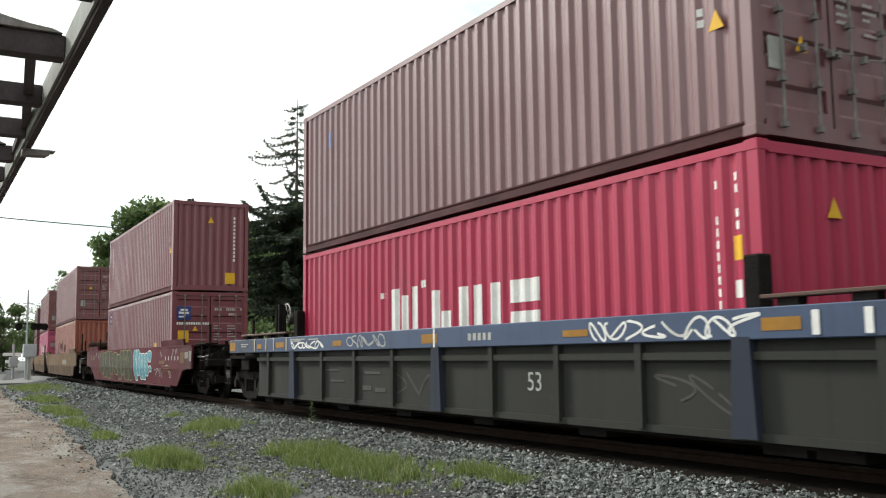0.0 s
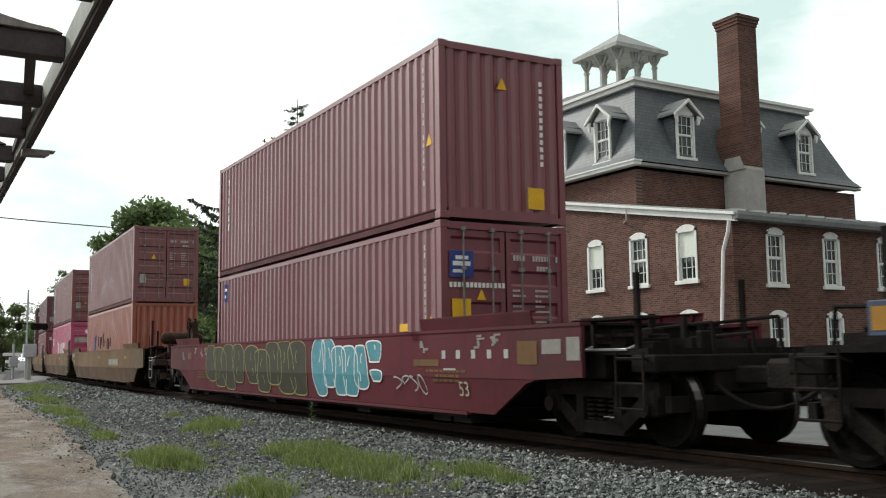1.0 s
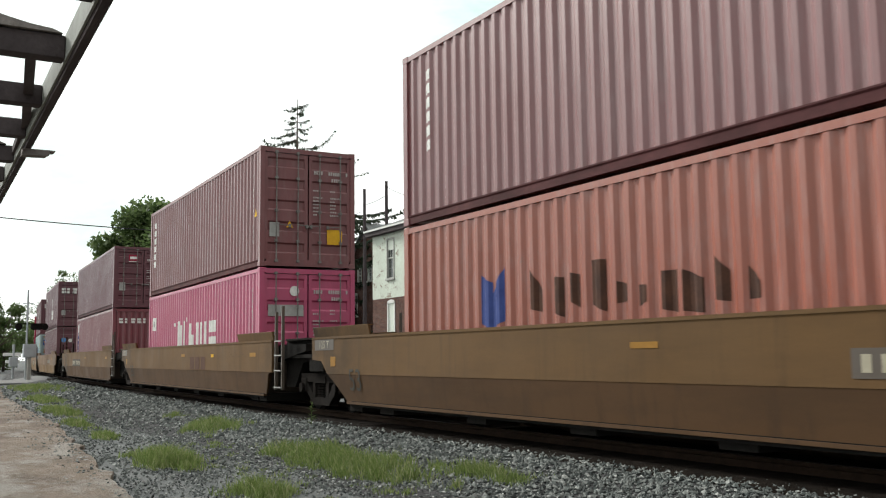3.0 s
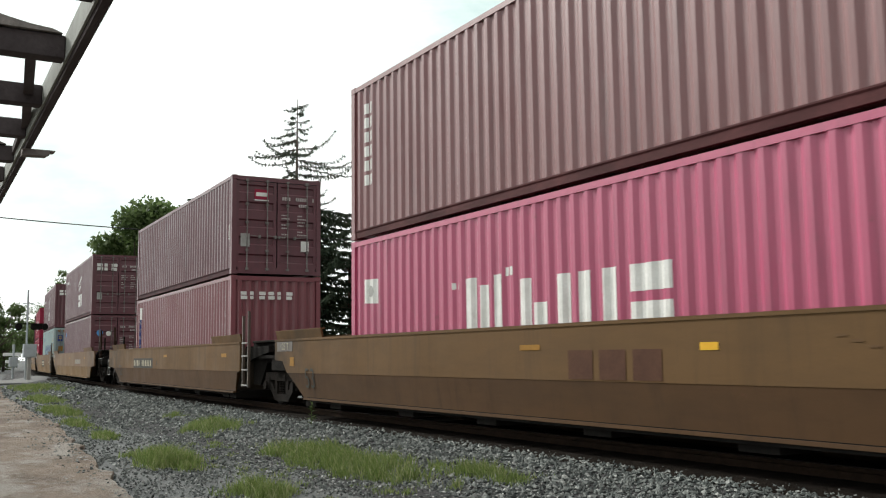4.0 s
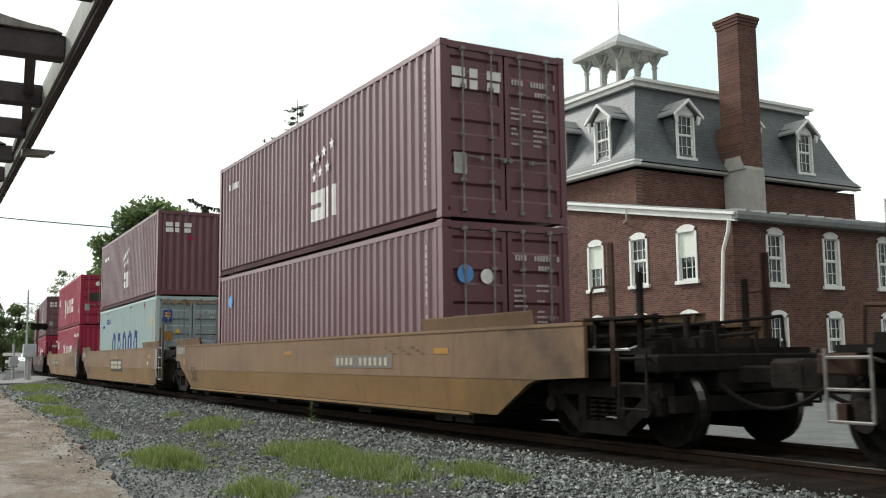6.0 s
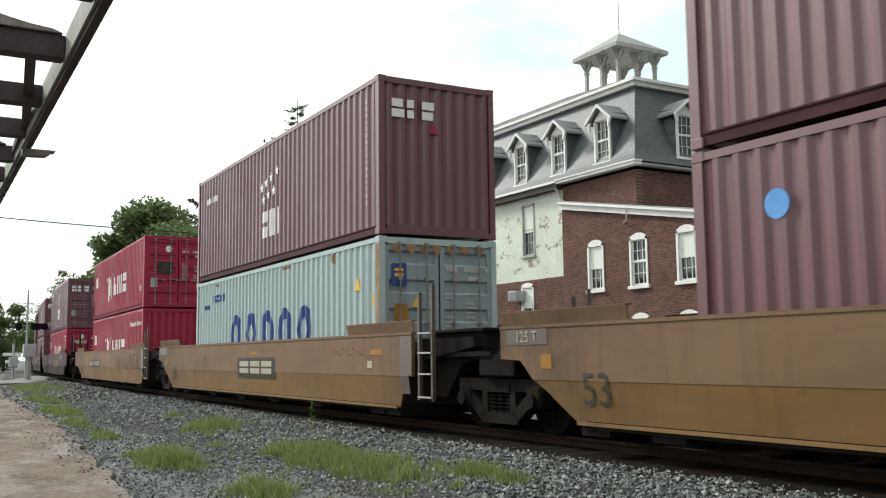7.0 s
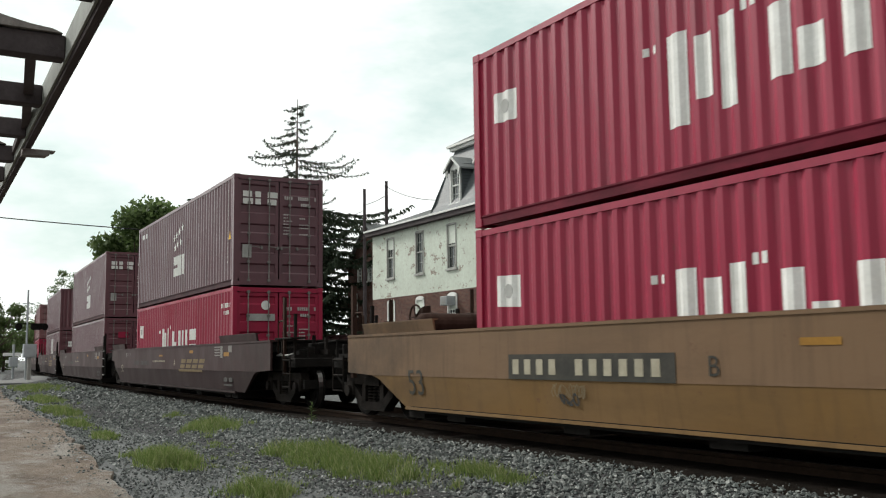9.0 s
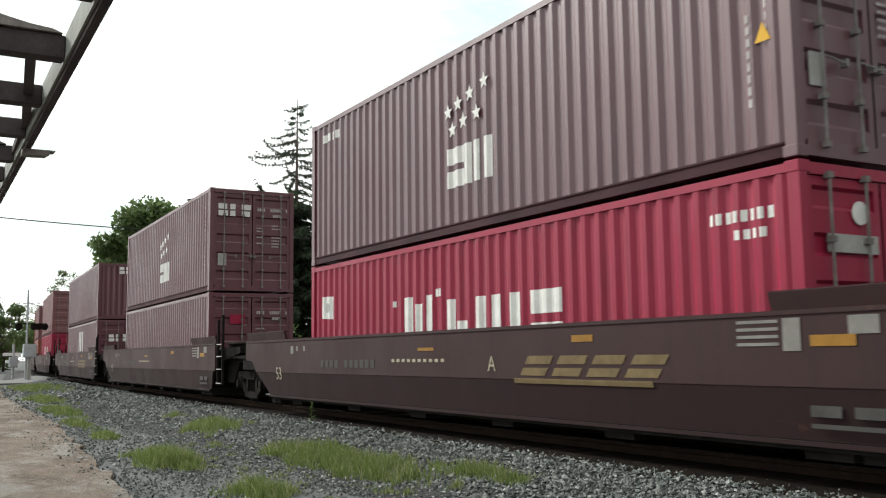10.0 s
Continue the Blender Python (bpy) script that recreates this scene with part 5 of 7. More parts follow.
# wagons
def ribbon(pts, w, y):
    """A flat painted stroke along points in the plane of the side."""
    bm = bmesh.new()
    L, R = [], []
    for i, p in enumerate(pts):
        a, b = pts[max(0, i - 1)], pts[min(len(pts) - 1, i + 1)]
        d = Vector((b[0] - a[0], b[1] - a[1]))
        d = d.normalized() if d.length > 1e-6 else Vector((1, 0))
        n = Vector((-d.y, d.x)) * w / 2
        flat = y < -HALF - 0.03 or y > -HALF
        for row, q in ((L, n), (R, -n)):
            row.append(bm.verts.new((p[0] + q.x, y if flat else plate_y(p[1] + q.y, -HALF - y), p[1] + q.y)))
    for i in range(len(pts) - 1):
        bm.faces.new((L[i], L[i + 1], R[i + 1], R[i]))
    return bm


def scribble(car, u0, u1, z0, z1, n, mat, w, seed, y=-HALF - 0.010):
    """Looping sprayed strokes that spell nothing."""
    rnd = random.Random(seed)
    step = (u1 - u0) / n
    for i in range(n):
        cx, cz = u0 + step * (i + 0.5), (z0 + z1) / 2
        a, b, p, q, k = step * rnd.uniform(0.42, 0.62), (z1 - z0) * rnd.uniform(0.36, 0.52), rnd.uniform(0, 6.28), rnd.uniform(0, 6.28), rnd.choice((1, 2, 2, 3))
        pts = [(cx + a * math.cos(t * 0.21 + p), cz + b * math.sin(t * 0.21 * k * 0.5 + q)) for t in range(30)]
        part("graffiti_stroke", ribbon(pts, w, y), mat, car, "sprayed graffiti stroke")


def strips(car, bars, mat, label, y):
    for b in bars:
        car_mark(car, [b], mat, "reflector", label, y)


def bubbles(car, u0, u1, z0, z1, n, fill, line, seed, lean=0.12):
    """Fat upright sprayed lumps, crowded together, with an outline and short slits."""
    rnd = random.Random(seed)
    step = (u1 - u0) / n
    for i in range(n):
        cx, half = u0 + step * (i + 0.5), step * rnd.uniform(0.54, 0.70)
        lo, hi = z0 + rnd.choice((0.0, 0.04, 0.16)) * (z1 - z0), z1 - rnd.choice((0.0, 0.05, 0.14)) * (z1 - z0)
        cz, hz = (lo + hi) / 2, (hi - lo) / 2
        k1, ph, sq = rnd.uniform(0.10, 0.22), rnd.uniform(0, 6.28), rnd.uniform(0.45, 0.62)
        pts = []
        for j in range(41):
            t = 2 * math.pi * j / 40
            c, s_ = math.cos(t), math.sin(t)
            r = 1.0 + k1 * math.sin(3 * t + ph)
            x = math.copysign(abs(c) ** sq, c) * half * r
            z = math.copysign(abs(s_) ** sq, s_) * hz
            pts.append((cx + x + lean * (z / hz) * -half, cz + z))
        bm = bmesh.new()
        bm.faces.new([bm.verts.new((p[0], 0, p[1])) for p in pts[:-1]])
        bmesh.ops.triangulate(bm, faces=bm.faces)
        follow(bm, 0.004 + 0.0015 * (i % 2))
        part("graffiti_fill", bm, fill, car, "sprayed graffiti shape")
        part("graffiti_stroke", ribbon(pts, 0.027, -HALF - 0.0075 - 0.001 * (i % 2)), line, car, "sprayed graffiti outline")
        side = rnd.choice((-1, 1))
        for a, b in ((0.18, 0.62), (-0.62, -0.2))[:rnd.choice((0, 1, 1, 2))]:
            q = [(cx + side * half * (0.12 + 0.10 * math.sin(t * 0.5 + ph)), cz + hz * (a + (b - a) * t / 7)) for t in range(8)]
            part("graffiti_stroke", ribbon(q, 0.026, -HALF - 0.0095), line, car)
            side = -side


def number_plate(car, u0, u1, z0, z1, n, back, front_mat, gap_at=()):
    """A dark panel with plain bars in place of its running number."""
    car_mark(car, [bar(u0, u1, z0, z1)], back, "number_panel", "dark number panel")
    w = (u1 - u0 - 0.2) / n
    q = []
    for i in range(n):
        if i not in gap_at:
            a, h = u0 + 0.1 + i * w, z1 - z0
            q.append((a, a + 0.52 * w, z0 + h * 0.2, z1 - h * 0.2, z0 + h * 0.2, z1 - h * 0.2))
    car_mark(car, q, front_mat, "number_lettering", "", -HALF - 0.010)


CREAM = dusty("cream_marking_paint", (0.44, 0.40, 0.30), (0.30, 0.27, 0.20), 4.0, 0.7, 0.05, 0.003)
FAINT = dusty("worn_brown_marking", (0.105, 0.060, 0.029), (0.135, 0.077, 0.036), 4.0, 0.8, 0.05, 0.003)
FAINTRED = dusty("worn_red_brown_marking", (0.070, 0.030, 0.018), (0.10, 0.046, 0.026), 4.0, 0.8, 0.05, 0.003)
FAINTWHITE = dusty("worn_pale_spray", (0.26, 0.21, 0.13), (0.20, 0.15, 0.085), 3.0, 0.8, 0.05, 0.003)
PALEMARK = dusty("worn_grey_stencil", (0.26, 0.25, 0.23), (0.17, 0.16, 0.15), 4.0, 0.8, 0.05, 0.003)
LIME = dusty("yellow_green_spray", (0.26, 0.27, 0.09), (0.20, 0.20, 0.07), 4.0, 0.7, 0.05, 0.003)
GHOST = dusty("faded_grey_spray", (0.075, 0.072, 0.068), (0.05, 0.048, 0.045), 3.0, 0.8, 0.05, 0.003)
y0 = -HALF - 0.068
car = CARS["A"]
scribble(car, 3.8, 6.3, TOP - 0.22, TOP - 0.01, 8, WHITE, 0.03, 1, y0)
scribble(car, -5.85, -4.15, TOP - 0.20, TOP - 0.06, 8, WHITE, 0.03, 21, y0)
scribble(car, -3.05, -1.55, TOP - 0.20, TOP + 0.0, 7, GREYMARK, 0.025, 22, y0)
strips(car, [bar(-9.94, -9.5, TOP - 0.2, TOP + 0.0), bar(-7.95, -7.65, TOP - 0.17, TOP - 0.07), bar(-6.72, -6.25, TOP - 0.16, TOP - 0.05)], AMBER, "amber reflector strip", y0)
strips(car, [bar(-8.15, -8.08, TOP - 0.22, TOP + 0.04), bar(-7.39, -7.32, TOP - 0.22, TOP + 0.04), bar(-6.9, -6.84, TOP - 0.22, TOP + 0.04), bar(-6.14, -6.08, TOP - 0.22, TOP + 0.04)], CREAM, "worn white reflector strip", y0 - 0.004)
for ua, ub, za in ((-9.1, -8.6, -0.06), (-9.1, -8.7, -0.11), (-5.9, -5.1, -0.01), (-5.9, -5.3, -0.04), (-4.9, -4.4, -0.02)):
    car_mark(car, [bar(ua, ub, TOP + za - 0.012, TOP + za + 0.012)], GREYMARK, "worn_stencil", "", y0)
for ua, ub, za, zb in ((-4.0, -3.4, 0.62, 0.66), (-2.6, -2.25, 0.50, 0.58), (-2.1, -1.7, 0.48, 0.55), (-2.5, -1.9, 0.78, 0.82), (-4.3, -3.6, 0.82, 0.85)):
    car_mark(car, [bar(ua, ub, za, zb)], GHOST, "worn_stencil", "", -HALF + 0.024)
strips(car, [bar(3.3, 3.78, TOP - 0.16, TOP - 0.08), bar(6.35, 6.8, TOP - 0.17, TOP - 0.05), bar(-3.7, -3.3, TOP - 0.17, TOP - 0.07), bar(-0.28, 0.22, TOP - 0.18, TOP - 0.04)], AMBER, "amber reflector strip", y0)
strips(car, [bar(6.92, 7.0, TOP - 0.22, TOP), bar(7.45, 7.53, TOP - 0.22, TOP), bar(0.10, 0.15, TOP - 0.24, TOP + 0.04)], WHITE, "white reflector strip", y0 - 0.004)
car_mark(car, [bar(1.1 + i * 0.13, 1.18 + i * 0.13, TOP - 0.16, TOP - 0.06) for i in range(5)], GREYMARK, "marking", "", y0)
car_text(car, "53", 0.34, 2.56, 0.62, GREYMARK, -HALF + 0.024)
scribble(car, 4.8, 5.9, 0.45, 0.85, 2, GHOST, 0.03, 5, -HALF + 0.025)
scribble(car, -1.5, 0.0, 0.45, 0.85, 3, GHOST, 0.025, 6, -HALF + 0.025)
car = CARS["B"]
bubbles(car, 1.55, 3.95, 0.34, 1.42, 5, CYAN, WHITE, 2)
bubbles(car, 4.05, 4.45, 0.98, 1.36, 1, CYAN, WHITE, 6)
bubbles(car, 4.15, 4.50, 0.66, 0.86, 1, CYAN, WHITE, 7)
bubbles(car, -6.0, -2.95, 0.32, 1.41, 4, OLIVE, LIME, 3)
bubbles(car, -2.65, 1.0, 0.32, 1.41, 5, OLIVE, LIME, 5)
rnd = random.Random(19)
for ua, zb in ((-8.6, 1.26), (-7.3, 1.36), (-6.7, 1.34), (-6.3, 1.36), (5.9, 1.30), (7.5, 1.36), (7.9, 1.36)):
    za = zb - rnd.uniform(0.14, 0.26)
    for k in range(5):
        a, z = ua + rnd.uniform(0, 0.16), za + (zb - za) * k / 5
        car_mark(car, [(a, a + rnd.uniform(0.06, 0.2), z, z + 0.035, z + rnd.uniform(-0.01, 0.01), z + 0.035)], PALEMARK, "panel_mark")
for ua, ub, z in ((-7.0, -5.9, 0.70), (-6.9, -6.0, 0.63), (-7.0, -6.1, 0.56), (6.1, 7.2, 0.83), (6.4, 7.0, 0.76), (6.3, 7.1, 0.69)):
    while ua < ub:
        w = rnd.uniform(0.05, 0.18)
        car_mark(car, [bar(ua, ua + w, z, z + 0.04)], AMBERDIM, "worn_stencil")
        ua += w + 0.035
car_mark(car, [bar(-7.98, -7.58, 1.06, 1.24), bar(5.7, 6.5, 0.92, 1.02)], AMBERDIM, "reflector", "worn amber reflector panel")
scribble(car, 5.0, 6.1, 0.5, 0.78, 4, GREYMARK, 0.025, 4)
car_text(car, "53", 0.30, 7.2, 0.5, CREAM)
car_mark(car, [bar(6.6 + i * 0.42, 6.71 + i * 0.42, 1.03, 1.15) for i in range(5)] + [bar(6.65, 7.0, 0.86, 0.89)], GREYMARK)
car_mark(car, [bar(8.6, 9.05, 0.95, 1.25)], AMBERDIM, "reflector", "amber reflector panel")
car_mark(car, [bar(9.15, 9.55, 1.08, 1.26), bar(9.66, 9.92, 1.0, 1.28)], PALEMARK, "panel_mark", "cream painted panel")
car_mark(car, [bar(5.4, 5.68, TOP + 0.02, TOP + 0.14)], YELLOW, "sticker", "", -HALF - 0.09)
for key in "CDEFGH":
    car = CARS[key]
    car_text(car, "53", 0.55, -7.45, 0.48, DARKMARK)
    car_mark(car, [bar(6.3, 6.75, 1.10, 1.19)], AMBER, "reflector", "amber reflector strip")
    car_mark(car, [bar(-0.2, 0.24, 1.13, 1.20)], AMBER, "reflector", "amber reflector strip")
    car_mark(car, [bar(4.6 + 0.16 * i, 4.72 + 0.16 * i, 1.2 - 0.05 * (i % 3), 1.225 - 0.05 * (i % 3)) for i in range(9)], FAINT, "worn_stencil")
for key in "CDFG":
    car = CARS[key]
    car_mark(car, [bar(-9.25, -8.36, 1.20, 1.40)], TANDARK, "load_panel", "dark load panel")
    car_text(car, "125 T", 0.20, -8.80, 1.235, CREAM, -HALF - 0.014)
    car_mark(car, [bar(-8.5, -8.28, 0.90, 1.08)], AMBER, "reflector")
for key in "E":
    car_mark(CARS[key], [bar(-9.62, -9.40, 1.14, 1.34)], AMBERDIM, "sticker", "grimy yellow painted square")
car_mark(CARS["D"], [bar(0.82, 1.28, 0.78, 1.12), bar(1.40, 1.86, 0.78, 1.12), bar(1.98, 2.44, 0.78, 1.12)], FAINTRED, "company_mark", "worn company mark blocks")
car_mark(CARS["D"], [bar(3.0, 3.25, 1.1, 1.18)], YELLOW, "sticker")
number_plate(CARS["E"], -4.92, -1.76, 0.78, 1.10, 11, DARKMARK, CREAM, (4,))
number_plate(CARS["C"], 2.6, 4.9, 0.84, 1.10, 11, TANDARK, CREAM, (4,))
number_plate(CARS["F"], 2.5, 4.9, 0.88, 1.10, 11, TANDARK, CREAM, (4,))
number_plate(CARS["H"], -4.87, -1.78, 0.76, 1.08, 11, DARKMARK, CREAM, (4,))
car_text(CARS["H"], "B", 0.30, -1.25, 0.84, DARKMARK)
car_text(CARS["E"], "A", 0.30, -1.15, 0.84, DARKMARK)
car_text(CARS["G"], "C", 0.30, -4.1, 0.90, DARKMARK)
scribble(CARS["G"], -6.6, -3.0, 0.55, 1.22, 9, FAINTWHITE, 0.018, 41)
scribble(CARS["G"], -6.2, -3.4, 0.50, 1.0, 7, FAINTWHITE, 0.014, 42)
scribble(CARS["H"], 2.0, 5.0, 0.72, 1.16, 7, FAINT, 0.03, 12)
scribble(CARS["H"], 4.9, 7.1, 0.72, 1.28, 5, GHOST, 0.045, 13)
scribble(CARS["H"], -3.95, -3.3, 0.54, 0.72, 11, FAINTWHITE, 0.014, 77)
scribble(CARS["H"], -3.8, -3.45, 0.47, 0.60, 4, GHOST, 0.03, 32)
car_mark(CARS["G"], [bar(-1.19, 1.45, 0.62, 1.08)], DARKMARK, "company_mark", "black company panel")
car_mark(CARS["G"], [bar(-1.0, -0.34, 0.72, 0.84), bar(-1.0, -0.34, 0.88, 1.0), bar(-0.22, 0.46, 0.72, 0.84), bar(-0.22, 0.46, 0.88, 1.0), bar(0.58, 1.26, 0.72, 0.84), bar(0.58, 1.26, 0.88, 1.0)], CREAM, "company_mark", "cream company mark blocks", -HALF - 0.012)
car_mark(CARS["G"], [bar(6.2, 6.4, 0.88, 1.0)], CREAM, "sticker")
for key in "IJKL":
    car = CARS[key]
    car_text(car, "53", 0.36, -7.2, 0.62, CREAM)
    car_mark(car, [bar(5.5, 6.0, 1.34 - k * 0.07, 1.37 - k * 0.07) for k in range(4)] + [bar(6.05, 6.25, 1.08, 1.38), bar(6.75, 7.05, 1.22, 1.38), bar(-6.9 + 0.4, -6.35, 1.15, 1.3), bar(-6.2, -6.1, 1.2, 1.3), bar(-5.8, -5.7, 1.2, 1.3)], PALEMARK, "stencil")
    strips(car, [bar(6.35, 6.82, 1.12, 1.22), bar(-1.0, -0.5, 1.15, 1.2), bar(2.9, 3.3, 1.22, 1.30)], AMBER, "amber reflector strip", -HALF - 0.006)
    car_mark(car, [bar(-4.9 + i * 0.22, -4.75 + i * 0.22, 0.88, 1.02) for i in range(11) if i != 4], GHOST, "number_lettering")
    car_mark(car, [bar(-1.9 + i * 0.18, -1.8 + i * 0.18, 0.98, 1.03) for i in range(10)], CREAM, "stencil")
    car_mark(car, [bar(6.3, 6.62, 0.50, 0.60), bar(6.75, 7.05, 0.50, 0.60), bar(6.3, 7.05, 0.40, 0.44)], GHOST, "stencil", "", -HALF + 0.02)
car_text(CARS["I"], "A", 0.30, 1.12, 0.86, CREAM)
GOLD = dusty("faded_gold_marking", (0.20, 0.145, 0.068), (0.12, 0.085, 0.042), 4.0, 0.7, 0.05, 0.003)
for key in "IK":
    for i in range(4):
        for za, zb in ((0.81, 0.91), (0.955, 1.06)):
            bm = bmesh.new()
            a, b, k = 1.80 + i * 0.68, 2.34 + i * 0.68, 0.75
            bm.faces.new([bm.verts.new((x + (z - 0.81) * k, 0, z)) for x, z in ((a, za), (b, za), (b, zb), (a, zb))])
            follow(bm, 0.006)
            part("company_mark", bm, GOLD, CARS[key], "faded gold slanted block")
    car_mark(CARS[key], [bar(1.66, 4.3, 0.71, 0.775)], GOLD, "company_mark")


for key in "GH":
    car_mark(CARS[key], [bar(7.44, 7.74, 0.48, 1.39), bar(7.74, 7.85, 0.78, 1.39)], TANDARK, "end_panel", "dark sooty end panel")


# tiny characters stay joined
for ob in list(scene.objects):
    if ob.name.split(".")[0] in ("code_lettering", "number_lettering", "stencil", "worn_stencil", "panel_mark"):
        tagged(ob, kind="stuff")

# ---------------------------------------------------------------- ground and track
BED_PROF = [(-4.3, -0.52), (-3.2, -0.43), (-1.85, -0.21), (-1.5, -0.165), (1.5, -0.165), (1.85, -0.21), (3.4, -0.44), (4.6, -0.53)]


def surf(x, y):
    """Height of the ground or the ballast at a place."""
    d = y - line_y(x)
    if d <= BED_PROF[0][0] or d >= BED_PROF[-1][0]:
        return -0.48
    z = -0.48
    for (a, za), (b, zb) in zip(BED_PROF, BED_PROF[1:]):
        if a <= d <= b:
            z = za + (zb - za) * (d - a) / (b - a)
    return max(z, -0.48)


def make_ground():
    bm = bmesh.new()
    xs = [-3000, -900, -400, -250] + [-200 + 10 * i for i in range(14)] + [-60 + 1.5 * i for i in range(41)] + [10, 60, 150, 500, 3000]
    ys = [-3000, -500, -60, -10, -2, 0, 1, 2, 3, 3.5, 4, 4.5, 5, 5.6, 6.5, 20, 26, 60, 200, 900, 3000]
    rows = []
    for y in ys:
        rows.append([bm.verts.new((x, y, -0.49 + 0.02 * noise.noise((x * 0.5, y * 0.7, 0)))) for x in xs])
    for a, b in zip(rows, rows[1:]):
        for i in range(len(xs) - 1):
            bm.faces.new((a[i], a[i + 1], b[i + 1], b[i]))
    tagged(part("ground", bm, EARTH), "stony grey earth with scattered gravel", "ground", kind="structure")


make_ground()


def swept(prof, x0, x1, step):
    """A profile of (across, up) carried along the line."""
    bm = bmesh.new()
    rows, x = [], x0
    while x <= x1:
        a = radians(line_yaw(x))
        rows.append([bm.verts.new((x - math.sin(a) * d, line_y(x) + math.cos(a) * d, z)) for d, z in prof])
        x += step
    for a, b in zip(rows, rows[1:]):
        for i in range(len(prof) - 1):
            bm.faces.new((a[i], a[i + 1], b[i + 1], b[i]))
    return bm


bed = part("ballast_bed", swept(BED_PROF, -330, 60, 3), BED)
tagged(bed, "bed of crushed grey stone under the railway track", "ballast", kind="structure")
# near-black sheet; part of its darkness is the train's shade
oil = part("oiled_ballast", swept([(-1.75, -0.21), (-1.45, -0.128), (1.45, -0.128), (1.75, -0.21)], -330, 60, 3), SHADEBED)
tagged(oil, "oily ballast between the rails, train's shade in its colour", "ballast", kind="structure")
track = tagged(new("railway_track"), "rusty steel rails on oily wooden ties, train's shade in their colour", "railway track", kind="structure")
for off in (-0.7525, 0.7525):
    prof = [(-0.036, -0.002), (0.036, -0.002), (0.036, -0.04), (0.01, -0.055), (0.01, -0.14), (0.07, -0.165), (-0.07, -0.165), (-0.01, -0.14), (-0.01, -0.055), (-0.036, -0.04), (-0.036, -0.002)]
    r = part("rail", swept([(off + d, z) for d, z in prof], -330, 60, 3), RAIL, track)
    part("rail_head", swept([(off - 0.028, 0.0), (off + 0.028, 0.0)], -330, 60, 3), SHINE, r)


def make_tie(bm):
    add_box(bm, -0.115, 0.115, -1.30, 1.30, -0.30, -0.125, 0.01)


for i in range(130):
    x = 8 - i * 0.52
    j = (i * 37 % 11 - 5) * 0.012
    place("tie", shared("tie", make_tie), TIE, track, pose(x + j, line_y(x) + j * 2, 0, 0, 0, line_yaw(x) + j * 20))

# worn paving beside the line, with a broken edge
EDGE = [(-60, 6.0), (-45.5, 4.75), (-31.5, 4.0), (-25, 3.75), (-18.4, 3.15), (-15.4, 2.85), (-13.4, 2.70), (-11, 2.52), (-6, 2.3), (12, 2.2)]


def edge_y(x):
    for (a, ya), (b, yb) in zip(EDGE, EDGE[1:]):
        if a <= x <= b:
            return ya + (yb - ya) * (x - a) / (b - a)
    return 6.0 if x < -60 else 2.2


def make_paving():
    bm = bmesh.new()
    xs = [-60 + 0.4 * i for i in range(181)]
    rows = []
    for f in (-9.0, -5.0, -3.0, -2.0, -1.4, -1.0, -0.7, -0.45, -0.25, -0.1, 0.0, 0.03):
        row = []
        for x in xs:
            n = noise.noise((x * 1.3, f * 0.2, 3.1)) * 0.16 + noise.noise((x * 4.1, 1.0, 7.0)) * 0.07
            y = edge_y(x) + f + (n if f > -0.5 else 0)
            z = -0.425 + 0.012 * noise.noise((x * 0.8, y * 1.2, 0)) - (0.075 if f > 0.01 else 0)
            row.append(bm.verts.new((x, y, z)))
        rows.append(row)
    for a, b in zip(rows, rows[1:]):
        for i in range(len(xs) - 1):
            bm.faces.new((a[i], a[i + 1], b[i + 1], b[i]))
    tagged(part("pavement", bm, DIRT), "worn tan platform paving with a crumbling edge", "pavement", kind="structure")


make_paving()


